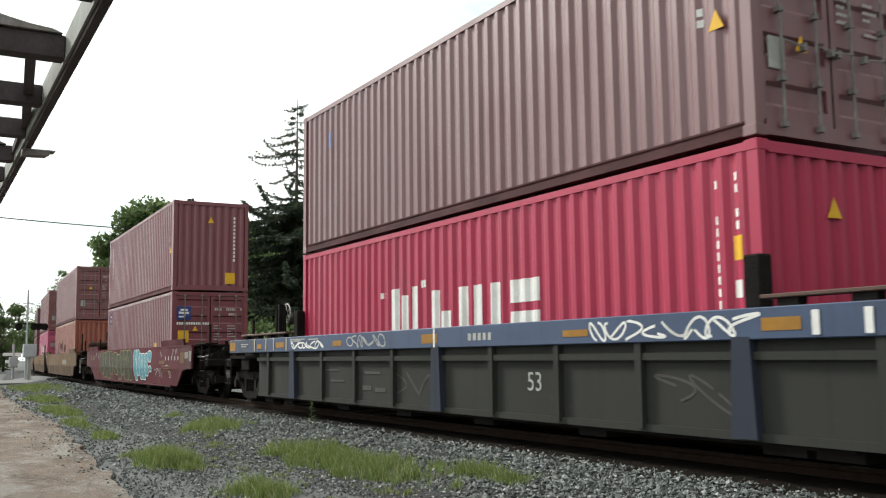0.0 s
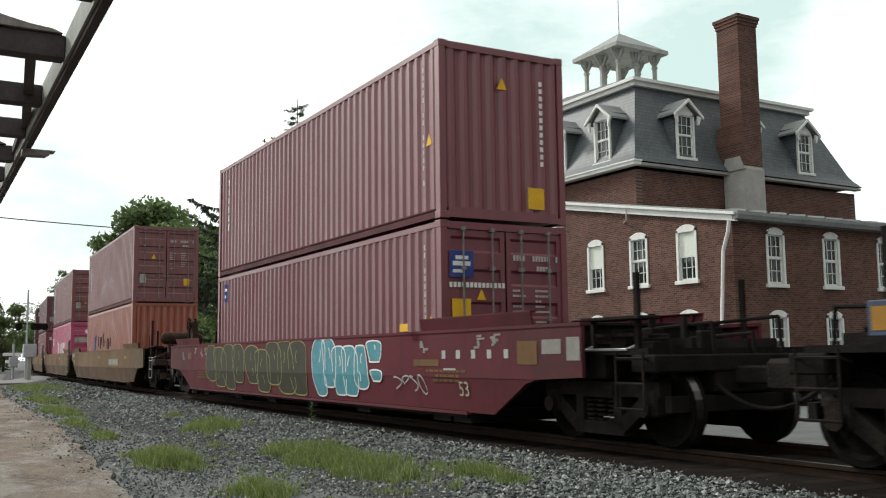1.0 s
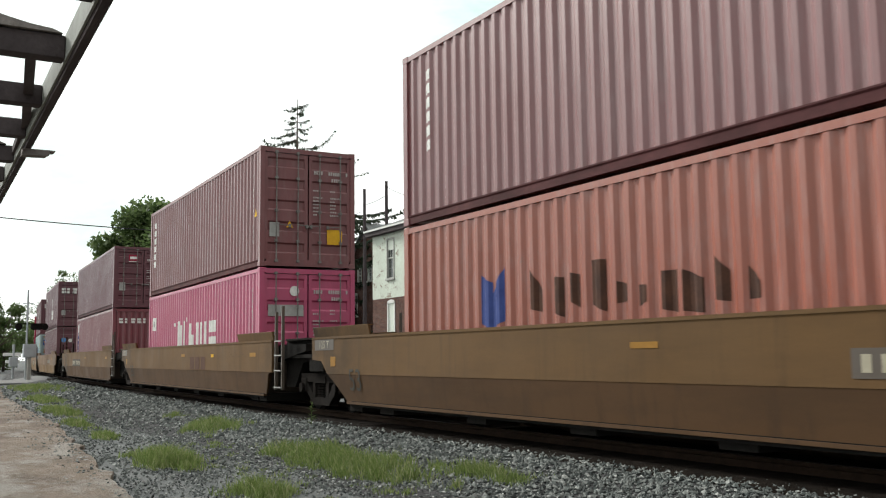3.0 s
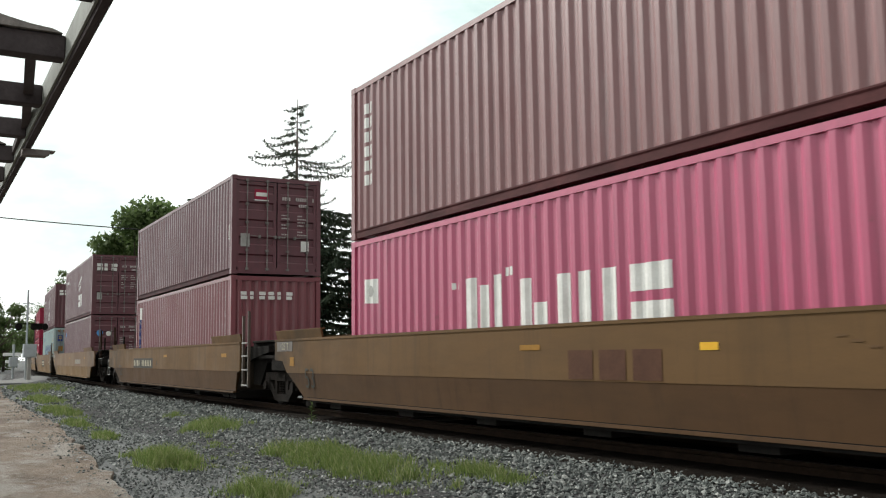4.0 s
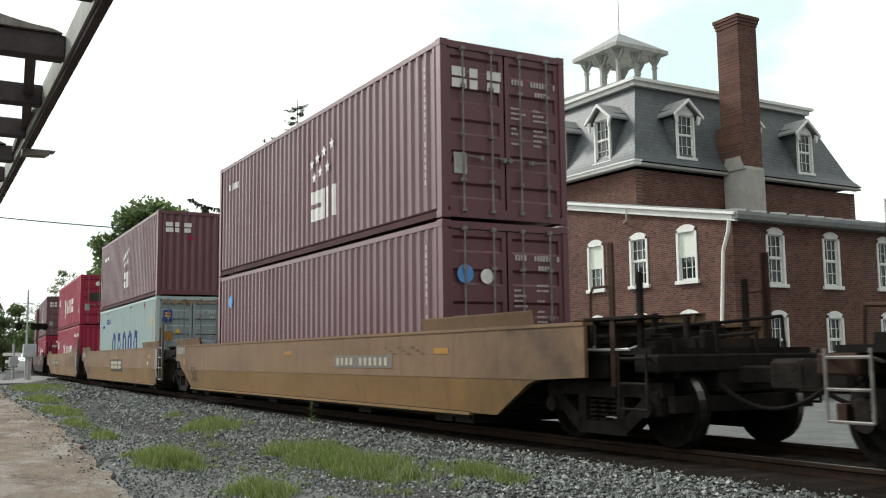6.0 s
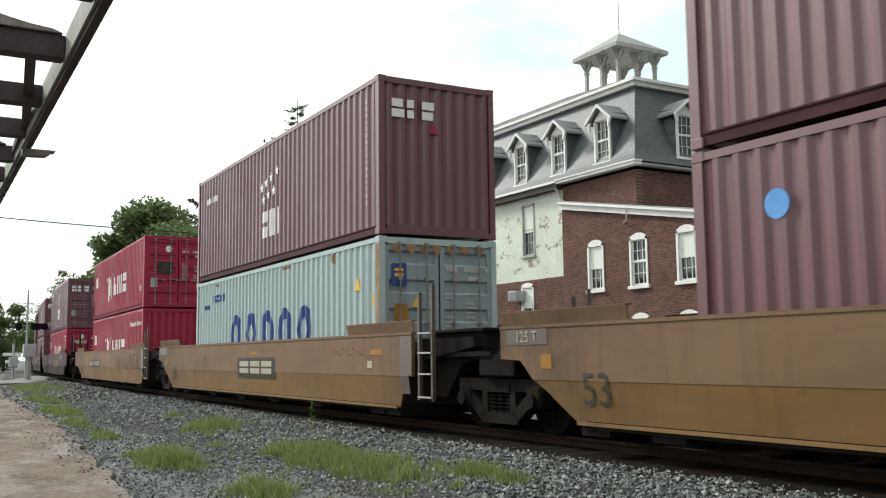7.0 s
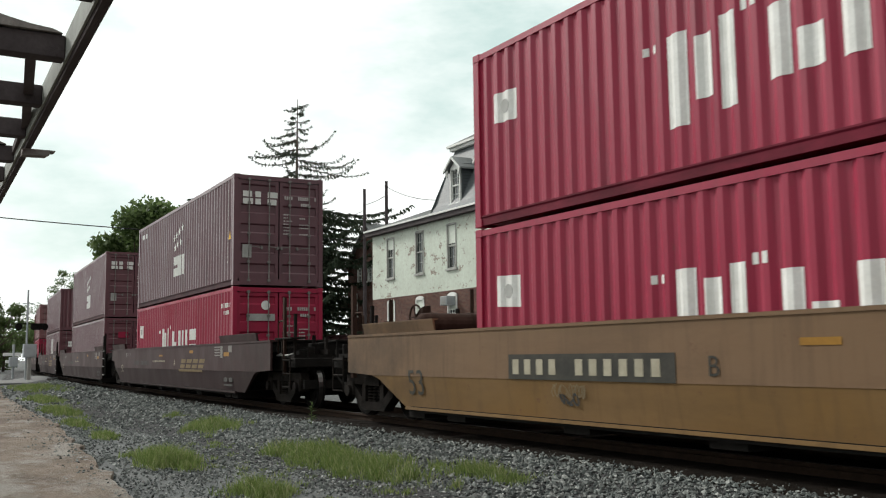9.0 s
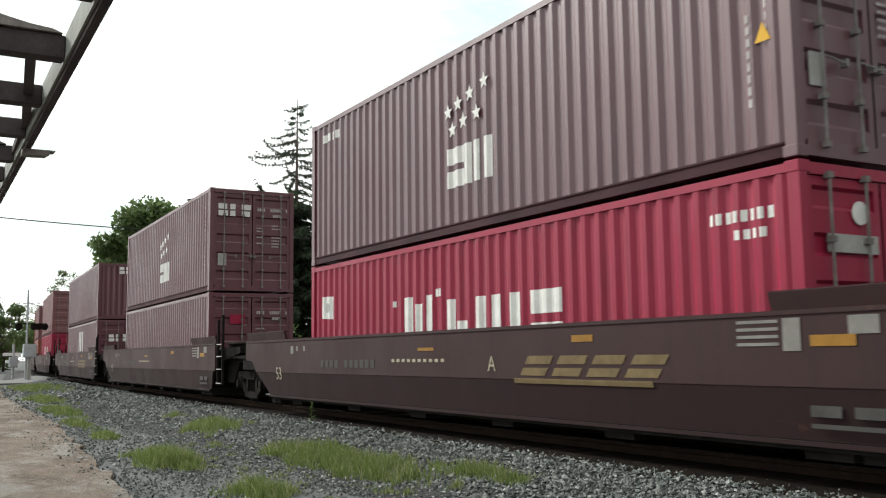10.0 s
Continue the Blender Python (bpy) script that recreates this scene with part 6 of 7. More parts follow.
def make_stones():
    """Loose ballast stones, thick near by and thinner further off."""
    rng = np.random.default_rng(4)
    xs, ys, rs = [], [], []
    for x0, x1, dens, lo, hi in ((-13, -3.5, 560, 0.016, 0.036), (-22, -13, 330, 0.02, 0.042), (-36, -22, 130, 0.03, 0.055), (-62, -36, 34, 0.05, 0.085)):
        n = int((x1 - x0) * 5.6 * dens)
        x = rng.uniform(x0, x1, n)
        y = rng.uniform(1.9, 7.5, n)
        xs.append(x), ys.append(y), rs.append(rng.uniform(lo, hi, n))
    x, y, r = (np.concatenate(v) for v in (xs, ys, rs))
    ly = TRACK_Y + np.where(x < 0, BEND * x * x / 2, 0)
    y = y + (ly - TRACK_Y)
    d = y - ly
    ey = np.interp(x, [p[0] for p in EDGE], [p[1] for p in EDGE])
    slope = d > -3.25
    patch = np.array([noise.noise((a * 0.55, b * 0.9, 5.0)) for a, b in zip(x, y)])
    keep = ((y > ey - 0.05) | ((y > ey - 1.1) & (rng.random(len(x)) < 0.012 + 0.45 * np.exp((y - ey) * 5.5)))) & (d < -1.32) & (slope | (rng.random(len(x)) < 0.30 + 0.55 * (patch > 0.05)))
    x, y, r, d = x[keep], y[keep], r[keep], d[keep]
    r = np.where(d > -3.25, r, r * 0.72)
    z = np.interp(d, [p[0] for p in BED_PROF], [p[1] for p in BED_PROF])
    z = np.maximum(np.maximum(z, -0.48), np.where(y < np.interp(x, [p[0] for p in EDGE], [p[1] for p in EDGE]) - 0.05, -0.43, -0.6)) + r * 0.35
    n = len(x)
    base = np.array([(1, 0, 0), (-1, 0, 0), (0, 1, 0), (0, -1, 0), (0, 0, 1), (0, 0, -1)], float)
    v = base[None] * rng.uniform(0.6, 1.15, (n, 6, 1)) + rng.normal(0, 0.24, (n, 6, 3))
    a = rng.uniform(0, 6.28, n)
    c, s = np.cos(a)[:, None], np.sin(a)[:, None]
    vx, vy = v[..., 0] * c - v[..., 1] * s, v[..., 0] * s + v[..., 1] * c
    v = np.stack([vx, vy, v[..., 2] * 0.8], -1) * r[:, None, None] + np.stack([x, y, z], -1)[:, None]
    f = np.array([(0, 2, 4), (2, 1, 4), (1, 3, 4), (3, 0, 4), (2, 0, 5), (1, 2, 5), (3, 1, 5), (0, 3, 5)])
    faces = (f[None] + 6 * np.arange(n)[:, None, None]).reshape(-1, 3)
    me = bpy.data.meshes.new("ballast_stones")
    me.from_pydata(v.reshape(-1, 3).tolist(), [], faces.tolist())
    tagged(place("ballast_stones", me, STONES), "loose angular grey ballast stones beside the track", "gravel", kind="stuff")


make_stones()

# grass tufts: centre, reach along and across, blades, height
TUFTS = [(-14.7, 3.80, 1.15, 0.42, 3600, 0.27), (-19.8, 6.05, 1.3, 0.55, 2000, 0.23), (-20.2, 4.0, 1.0, 0.22, 900, 0.17), (-24.6, 4.25, 1.6, 0.28, 1000, 0.18),
         (-30.5, 4.75, 3.4, 0.35, 1900, 0.26), (-40, 5.6, 4.5, 0.5, 1500, 0.26), (-54, 7.2, 8, 0.9, 3600, 0.26), (-13.6, 5.65, 1.9, 0.55, 2700, 0.23), (-11.4, 5.62, 1.9, 0.50, 2600, 0.23),
         (-9.8, 6.15, 0.9, 0.24, 900, 0.18), (-10.7, 3.85, 0.6, 0.34, 1500, 0.22), (-8.8, 6.1, 0.4, 0.15, 300, 0.16), (-23.5, 6.3, 0.5, 0.2, 200, 0.18), (-17.0, 5.2, 1.0, 0.3, 200, 0.09), (-12.5, 4.6, 4.0, 0.8, 420, 0.08)]


def make_grass(cx, cy, rx, ry, n, h):
    """Thin blades in loose tufts, shorter towards the rim of the patch."""
    rng = np.random.default_rng(int(abs(cx) * 100))
    knots = np.clip(rng.normal(0, 0.45, (max(10, n // 34), 2)), -1.2, 1.2)
    ki = rng.integers(0, len(knots), n)
    k = knots[ki]
    kh = rng.uniform(0.55, 1.2, len(knots))[ki] * (1.1 - 0.45 * np.hypot(k[:, 0], k[:, 1]))
    px = cx + k[:, 0] * rx + rng.normal(0, 0.07, n)
    py = cy + k[:, 1] * ry + rng.normal(0, 0.05, n)
    pz = np.array([surf(a, b) for a, b in zip(px, py)]) - 0.01
    hh = h * rng.uniform(0.25, 1.1, n) ** 1.3 * kh
    a = rng.uniform(0, 6.283, n)
    w = rng.uniform(0.0022, 0.005, n) * (1.0 + np.abs(cx) / 20)
    lean = rng.uniform(0.1, 0.9, n) * hh
    la = rng.uniform(0, 6.283, n)
    dx, dy = np.cos(a) * w, np.sin(a) * w
    lx, ly = np.cos(la) * lean, np.sin(la) * lean
    P = lambda u, v, z: np.stack([px + u, py + v, pz + z], -1)
    v = np.stack([P(-dx, -dy, 0), P(dx, dy, 0), P(dx * 0.8 + lx * 0.4, dy * 0.8 + ly * 0.4, hh * 0.6), P(-dx * 0.8 + lx * 0.4, -dy * 0.8 + ly * 0.4, hh * 0.6), P(lx, ly, hh)], 1)
    base = 5 * np.arange(n)[:, None]
    q = (base + np.array([0, 1, 2, 3])).tolist() + (base + np.array([3, 2, 4])).tolist()
    me = bpy.data.meshes.new("grass")
    me.from_pydata(v.reshape(-1, 3).tolist(), [], q)
    tagged(place("grass", me, GRASS), "patch of green grass growing through the gravel", "grass", kind="stuff")


for cx, cy, rx, ry, n, h in TUFTS:
    make_grass(cx, cy, rx, ry, int(n * 1.7), h)


def make_weed():
    rng = random.Random(3)
    w = tagged(new("weed"), "single leafy green weed growing in the ballast", "weed")
    st, lf = bmesh.new(), bmesh.new()
    add_rod(st, (0, 0, -0.02), (0.02, 0, 0.46), 0.008, 6, 0.004)
    for i in range(46):
        z = 0.05 + 0.42 * rng.random()
        a, l = rng.uniform(0, 6.28), rng.uniform(0.05, 0.13) * (1.2 - z)
        d = Vector((math.cos(a), math.sin(a), rng.uniform(-0.2, 0.5)))
        p, s = Vector((0.01, 0, z)), Vector((-math.sin(a), math.cos(a), 0)) * l * 0.28
        lf.faces.new([lf.verts.new(q) for q in (p, p + d * l * 0.5 + s, p + d * l, p + d * l * 0.5 - s)])
    part("stem", st, LEAF, w)
    tagged(part("leaves", lf, LEAF, w), kind="stuff")
    w.location = (-16.6, 6.95, surf(-16.6, 6.95))


make_weed()

# road crossing
bm = bmesh.new()
add_box(bm, -78, -67, -40, 10.2, -0.47, -0.36)
add_prism(bm, [(8.2, -0.40), (10.3, -0.06), (10.3, -0.4)], "x", -77.5, -67.5)
tagged(part("road", bm, ASPHALT), "pale grey worn asphalt road crossing", "road", kind="structure")

# ---------------------------------------------------------------- brick building behind the line
X0, X1, YM, YB, YA, XL, XA = -55.5, -30.25, 27.5, 41.7, 24.7, -31.8, -22.5
building = tagged(new("brick_building"), "old brick factory with slate mansard roof and whitewashed flaking wall", "building")


def front(y):
    return lambda u, n, z: (u, y - n, z)


def right(x):
    return lambda u, n, z: (x + n, u, z)


def wall_cells(fr, u0, u1, z0, z1, holes, thick=0.35):
    bm = bmesh.new()
    us = sorted({u0, u1, *[h[0] for h in holes], *[h[1] for h in holes]})
    zs = sorted({z0, z1, *[h[2] for h in holes], *[h[3] for h in holes]})
    us, zs = [u for u in us if u0 <= u <= u1], [z for z in zs if z0 <= z <= z1]
    def solid(i, j):
        if not (0 <= i < len(us) - 1 and 0 <= j < len(zs) - 1):
            return False
        u, z = (us[i] + us[i + 1]) / 2, (zs[j] + zs[j + 1]) / 2
        return not any(h[0] < u < h[1] and h[2] < z < h[3] for h in holes)
    def face(*p):
        bm.faces.new([bm.verts.new(fr(*q)) for q in p])
    for i in range(len(us) - 1):
        for j in range(len(zs) - 1):
            if not solid(i, j):
                continue
            a, b, c, d, t = us[i], us[i + 1], zs[j], zs[j + 1], -thick
            face((a, 0, c), (b, 0, c), (b, 0, d), (a, 0, d))
            face((a, t, c), (b, t, c), (b, t, d), (a, t, d))
            if not solid(i - 1, j):
                face((a, 0, c), (a, t, c), (a, t, d), (a, 0, d))
            if not solid(i + 1, j):
                face((b, 0, c), (b, t, c), (b, t, d), (b, 0, d))
            if not solid(i, j - 1):
                face((a, 0, c), (b, 0, c), (b, t, c), (a, t, c))
            if not solid(i, j + 1):
                face((a, 0, d), (b, 0, d), (b, t, d), (a, t, d))
    bmesh.ops.remove_doubles(bm, verts=bm.verts, dist=0.001)
    return bm


UPW = [(u - 0.52, u + 0.52, 5.93, 8.48) for u in (-52.95, -49.2, -45.5, -41.8, -38.12)]
LOW_W = [(u - 0.52, u + 0.52, 2.3, 4.45) for u in (-52.9, -49.2, -45.5, -41.85, -38.3)]
part("wall", wall_cells(front(YM), X0, -35.3, 4.70, 8.9, UPW), WHITEWASH, building, "whitewashed brick wall with flaking paint")
part("wall", wall_cells(front(YM), X0, -35.3, -0.5, 4.70, LOW_W), BRICK_X, building, "dull red brick wall")
part("wall", wall_cells(front(YM), -35.3, X1, -0.5, 8.9, []), BRICK_X, building, "dull red brick wall")
part("wall", wall_cells(right(X1), YM + 0.35, YB, -0.5, 8.9, []), BRICK_Y, building, "dull red brick wall")
part("wall", wall_cells(front(YB), X0, X1, -0.5, 8.9, []), BRICK_X, building)
part("wall", wall_cells(right(X0 + 0.35), YM + 0.35, YB - 0.35, -0.5, 8.9, []), BRICK_Y, building)


# wing: lean-to roof that falls away from the main block
def wing_top(x):
    return 7.40 + (5.74 - 7.40) * (x + 31.8) / 9.3


WFRONT = [(u - 0.5, u + 0.5, 3.62, 5.46) for u in (-29.67, -27.15, -24.64)] + [(u - 0.5, u + 0.5, 0.6, 2.42) for u in (-29.67, -27.15, -24.64)]
WRIGHT = [(u - 0.47, u + 0.47, 3.40, 5.22) for u in (26.77, 29.74, 32.85, 35.9)] + [(u - 0.47, u + 0.47, 0.6, 2.34) for u in (26.77, 29.74, 32.85, 35.9)]
part("wall", wall_cells(front(YA), XL, XA, -0.5, 5.72, WFRONT), BRICK_X, building, "red brick wall of the wing")
bm = bmesh.new()
add_prism(bm, [(XL, 5.72), (XA, 5.72), (XA, 5.74), (XL, 7.40)], "y", YA, YA + 0.35)
part("wall", bm, BRICK_X, building, "sloping brick gable of the wing")
part("wall", wall_cells(right(XA), YA + 0.35, 40.0, -0.5, 5.72, WRIGHT), BRICK_Y, building, "red brick wall of the wing")
bm = bmesh.new()
add_prism(bm, [(XL, -0.5), (XL + 0.3, -0.5), (XL + 0.3, 7.3), (XL, 7.38)], "y", YA + 0.35, YM)
part("wall", bm, BRICK_Y, building)
bm = bmesh.new()
add_prism(bm, [(XL, 7.41), (XA + 0.4, wing_top(XA + 0.4)), (XA + 0.4, wing_top(XA + 0.4) + 0.12), (XL, 7.53)], "y", YA - 0.16, 40.2)
part("roof", bm, TIN, building, "grey metal lean-to roof")
for k in range(15):
    bm = bmesh.new()
    y = YA + 0.4 + k * 1.0
    add_bar(bm, (XA + 0.3, y, wing_top(XA + 0.3) + 0.16), (XA - 0.4, y, wing_top(XA - 0.4) + 0.16), 0.05, 0.07)
    part("roof_seam", bm, TIN, building)
bm = bmesh.new()
add_prism(bm, [(XL, 7.16), (XA + 0.25, wing_top(XA + 0.25) - 0.25), (XA + 0.25, wing_top(XA + 0.25) + 0.02), (XL, 7.43)], "y", YA - 0.13, YA - 0.003)
add_prism(bm, [(XL, 7.38), (XA + 0.3, wing_top(XA + 0.3) - 0.03), (XA + 0.3, wing_top(XA + 0.3) + 0.06), (XL, 7.48)], "y", YA - 0.24, YA - 0.12)
part("fascia", bm, TRIM, building, "white painted sloping fascia board")
bm = bmesh.new()
add_box(bm, XA + 0.02, XA + 0.16, YA - 0.1, 40.0, 5.50, 5.64)
add_prism(bm, [(XA + 0.14, 5.52), (XA + 0.36, 5.52), (XA + 0.42, 5.66), (XA + 0.14, 5.66)], "y", YA - 0.15, 40.0)
part("gutter", bm, TIN, building, "grey metal gutter")
bm = bmesh.new()
pts = [(XA + 0.1, YA - 0.25, 5.5), (XA + 0.0, YA - 0.2, 5.15), (XA - 0.35, YA - 0.1, 4.5), (XA - 0.62, YA - 0.1, 1.2), (XA - 0.62, YA - 0.1, -0.45)]
for p, q in zip(pts, pts[1:]):
    add_rod(bm, p, q, 0.065, 10)
part("downpipe", bm, TRIM, building, "white painted downpipe")
bm = bmesh.new()
for p, q in (((-27.9, YA - 0.03, 6.1), (-27.55, YA - 0.2, 6.15)), ((-27.55, YA - 0.2, 6.15), (-27.5, YA - 0.25, 6.55))):
    add_rod(bm, p, q, 0.03, 8)
part("wall_bracket", bm, ZINC, building)
bm = bmesh.new()
pts = [(-35.4, YM - 0.35, 8.85), (-35.25, YM - 0.2, 8.45), (-34.9, YM - 0.12, 7.95), (-34.2, YM - 0.12, 7.65)]
for p, q in zip(pts, pts[1:]):
    add_rod(bm, p, q, 0.06, 8)
part("downpipe", bm, CEMENT, building)

# eaves of the main block
bm = bmesh.new()
add_box(bm, X0 - 0.45, -35.3, YM - 0.46, YM - 0.3, 9.08, 9.19)
part("cornice", bm, TRIM, building, "white gutter board over dark eaves")
# dark box stands in for the shadow band beneath the eaves
bm = bmesh.new()
add_box(bm, X0 - 0.40, -35.3, YM - 0.38, YM - 0.004, 8.80, 9.07)
part("soffit", bm, TIMBER, building, "timber soffit, eaves shadow put into its dark colour")
bm = bmesh.new()
add_box(bm, -35.3, X1 + 0.40, YM - 0.42, YM - 0.01, 9.02, 9.16)
add_box(bm, -35.3, X1 + 0.46, YM - 0.48, YM - 0.01, 9.16, 9.22)
part("cornice", bm, TRIM, building, "white painted cornice board")
bm = bmesh.new()
add_box(bm, X1 + 0.01, X1 + 0.36, YM - 0.40, YB + 0.4, 9.03, 9.14)
part("cornice", bm, CEMENT, building, "weathered grey cornice board")
bm = bmesh.new()
add_prism(bm, [(X0 - 0.4, 9.05), (-47.2, 9.05), (-47.2, 9.45), (X0 - 0.4, 9.18)], "y", YM - 0.38, YB + 0.3)
part("roof", bm, TIN, building, "low grey roof beside the mansard")


def mansard():
    """Steep slate faces with a bell-cast foot."""
    prof = [(0.42, 9.18), (0.10, 9.55), (-0.02, 9.75), (-1.40, 13.08)]
    fx, rx, bx, gx = (bmesh.new() for i in range(4))
    for (a, za), (b, zb) in zip(prof, prof[1:]):
        fx.faces.new([fx.verts.new(p) for p in ((-47.3, YM - a, za), (X1 + a, YM - a, za), (X1 + b, YM - b, zb), (-47.3, YM - b, zb))])
        bx.faces.new([bx.verts.new(p) for p in ((-47.3, YB + a, za), (X1 + a, YB + a, za), (X1 + b, YB + b, zb), (-47.3, YB + b, zb))])
        rx.faces.new([rx.verts.new(p) for p in ((X1 + a, YM - a, za), (X1 + a, YB + a, za), (X1 + b, YB + b, zb), (X1 + b, YM - b, zb))])
    gx.faces.new([gx.verts.new(p) for p in ((-47.3, YM - 0.42, 9.1), (-47.3, YB + 0.42, 9.1), (-47.3, YB - 1.4, 13.08), (-47.3, YM + 1.4, 13.08))])
    part("roof", fx, SLATE_X, building, "steep grey slate mansard roof")
    part("roof", rx, SLATE_Y, building, "steep grey slate mansard roof")
    part("roof", bx, SLATE_X, building)
    part("roof_gable", gx, SLATE_Y, building)
    t = bmesh.new()
    add_box(t, -47.55, X1 - 1.20, YM + 1.18, YB - 1.18, 13.06, 13.26)
    add_box(t, -47.70, X1 - 1.05, YM + 1.03, YB - 1.03, 13.26, 13.40)
    part("cornice", t, TRIM, building, "white moulded upper cornice")
    t = bmesh.new()
    add_prism(t, [(-47.6, 13.39), (X1 - 1.1, 13.39), (X1 - 6, 13.6), (-43, 13.6)], "y", YM + 1.05, YB - 1.05)
    part("roof", t, TIN, building)


mansard()


# windows: local x across, z up, outward is -y
def make_casing(bm, w, h, arch):
    a = w / 2
    for s in (-1, 1):
        add_box(bm, *sorted((s * a, s * (a - 0.10))), -0.035, 0.14, 0.0, h)
    n = 8
    top = [(-a + 2 * a * i / n, h + arch * (1 - (2 * i / n - 1) ** 2)) for i in range(n + 1)]
    add_prism(bm, top + [(a, h - 0.10), (-a, h - 0.10)], "y", -0.035, 0.14)


def make_sash(bm, w, h):
    a = w / 2 - 0.09
    m = h * 0.5
    add_box(bm, -a, a, 0.04, 0.10, m - 0.035, m + 0.035)
    for z0, z1, y in ((0.02, m, 0.07), (m, h - 0.09, 0.05)):
        for s in (-1, 1):
            add_box(bm, *sorted((s * a, s * (a - 0.05))), y, y + 0.05, z0, z1)
        add_box(bm, -a, a, y, y + 0.05, z0, z0 + 0.06)
        add_box(bm, -a, a, y, y + 0.05, z1 - 0.05, z1)
        for k in (-1, 1):
            add_box(bm, k * a / 3 - 0.012, k * a / 3 + 0.012, y + 0.01, y + 0.04, z0, z1)
        add_box(bm, -a, a, y + 0.01, y + 0.04, (z0 + z1) / 2 - 0.012, (z0 + z1) / 2 + 0.012)


def make_pane(bm, w, h):
    add_box(bm, -w / 2 + 0.09, w / 2 - 0.09, 0.105, 0.115, 0.03, h - 0.09)


def make_sill(bm, w):
    add_box(bm, -w / 2 - 0.08, w / 2 + 0.08, -0.10, 0.12, -0.13, 0.0, 0.01)


# a drawn blind; in the main wall's upper windows it imitates reflected sky
def make_pale_sheet(bm, w, h, f):
    add_box(bm, -w / 2 + 0.10, w / 2 - 0.10, 0.044, 0.048, h * (1 - f), h - 0.10)


RIGHT = Matrix.Rotation(radians(90), 4, "Z")


def window(parent, m, w, h, arch=0.16, blind=0.0, frame_mat=None, sill=True):
    fm = frame_mat or TRIM
    win = place("window", shared(("window_frame", w, h, arch), lambda bm: make_casing(bm, w, h, arch)), fm, parent, m, "sash window in a white painted frame")
    place("sash", shared(("sash", w, h), lambda bm: make_sash(bm, w, h)), fm, win)
    place("pane", shared(("pane", w, h), lambda bm: make_pane(bm, w, h)), GLASS, win, None, "dark reflecting glass")
    if sill:
        place("sill", shared(("sill", w), lambda bm: make_sill(bm, w)), fm, win)
    if blind:
        place("blind", shared(("blind", w, h, blind), lambda bm: make_pale_sheet(bm, w, h, blind)), BLINDSKY, win, None, "pale sheet for a drawn blind and a sky reflection")
    return win


OLDFRAME = dusty("grey_flaking_frame_paint", (0.45, 0.46, 0.43), (0.30, 0.30, 0.27), 3.0, 0.8)
for i, (a, b, c, d) in enumerate(UPW):
    # pale sheets put the sky's reflection into these panes
    window(building, Matrix.Translation(((a + b) / 2, YM, c)), 1.04, d - c, 0.02, (0.3, 0.0, 0.45, 0.5, 0.55)[i], OLDFRAME)
for i, (a, b, c, d) in enumerate(LOW_W):
    window(building, Matrix.Translation(((a + b) / 2, YM, c)), 1.04, d - c, 0.14, (0.95, 0.9, 0.4, 0.95, 0.5)[i])
for i, (a, b, c, d) in enumerate(WFRONT):
    window(building, Matrix.Translation(((a + b) / 2, YA, c)), 1.0, d - c, 0.17, (0.55, 0, 0.55, 0, 0, 0)[i])
for i, (a, b, c, d) in enumerate(WRIGHT):
    window(building, Matrix.Translation((XA, (a + b) / 2, c)) @ RIGHT, 0.94, d - c, 0.16)


def make_ac(bm):
    add_box(bm, -0.36, 0.36, -0.55, 0.03, 0.0, 0.5, 0.02)


def make_grille(bm):
    for k in range(9):
        add_box(bm, -0.30, 0.30, -0.565, -0.55, 0.05 + k * 0.048, 0.072 + k * 0.048)


for u, z in ((-45.6, 3.85), (-38.9, 3.70)):
    ac = part("air_conditioner", bm_new(make_ac), SIGNAL, building, "grey window air conditioner", Matrix.Translation((u, YM, z)))
    tagged(part("grille", bm_new(make_grille), CEMENT, ac), kind="stuff")


# dormers
def make_cheeks(bm):
    add_prism(bm, [(0.06, 0.0), (1.3, 2.2), (1.3, 2.3), (0.06, 2.2)], "x", -0.62, -0.54)
    add_prism(bm, [(0.06, 0.0), (1.3, 2.2), (1.3, 2.3), (0.06, 2.2)], "x", 0.54, 0.62)
    add_box(bm, -0.62, 0.62, 0.05, 0.12, -0.1, 0.0)


def make_gable(bm):
    add_prism(bm, [(-0.60, 2.02), (0.60, 2.02), (0.0, 2.50)], "y", 0.0, 0.1)
    for s in (-1, 1):
        add_prism(bm, [(0, 2.54), (0, 2.67), (s * 0.88, 1.94), (s * 0.88, 1.81)], "y", -0.30, -0.22)
        add_prism(bm, [(s * 0.6, 1.55), (s * 0.66, 1.55), (s * 0.80, 1.88), (s * 0.6, 1.95)], "y", -0.22, -0.12)


def make_dormer_roof(bm):
    for s in (-1, 1):
        add_prism(bm, [(0, 2.60), (0, 2.70), (s * 0.90, 1.97), (s * 0.90, 1.87)], "y", -0.22, 1.7)


def dormer(m):
    d = part("dormer", bm_new(make_cheeks), SLATE_X, building, "slate-sided dormer with white gable", m)
    place("gable", shared("gable", make_gable), TRIM, d, None, "white painted gable boards")
    place("roof", shared("dormer_roof", make_dormer_roof), TIN, d, None, "grey dormer roof")
    window(d, Matrix.Translation((0, 0.0, 0.05)), 1.08, 2.0, 0.10, 0.0, None, True)


for u in (-44.95, -41.8, -38.6, -35.5, -32.3):
    dormer(Matrix.Translation((u, YM - 0.04, 9.50)))
for u in (30.48, 34.45, 38.42):
    dormer(Matrix.Translation((X1 + 0.04, u, 9.62)) @ RIGHT)


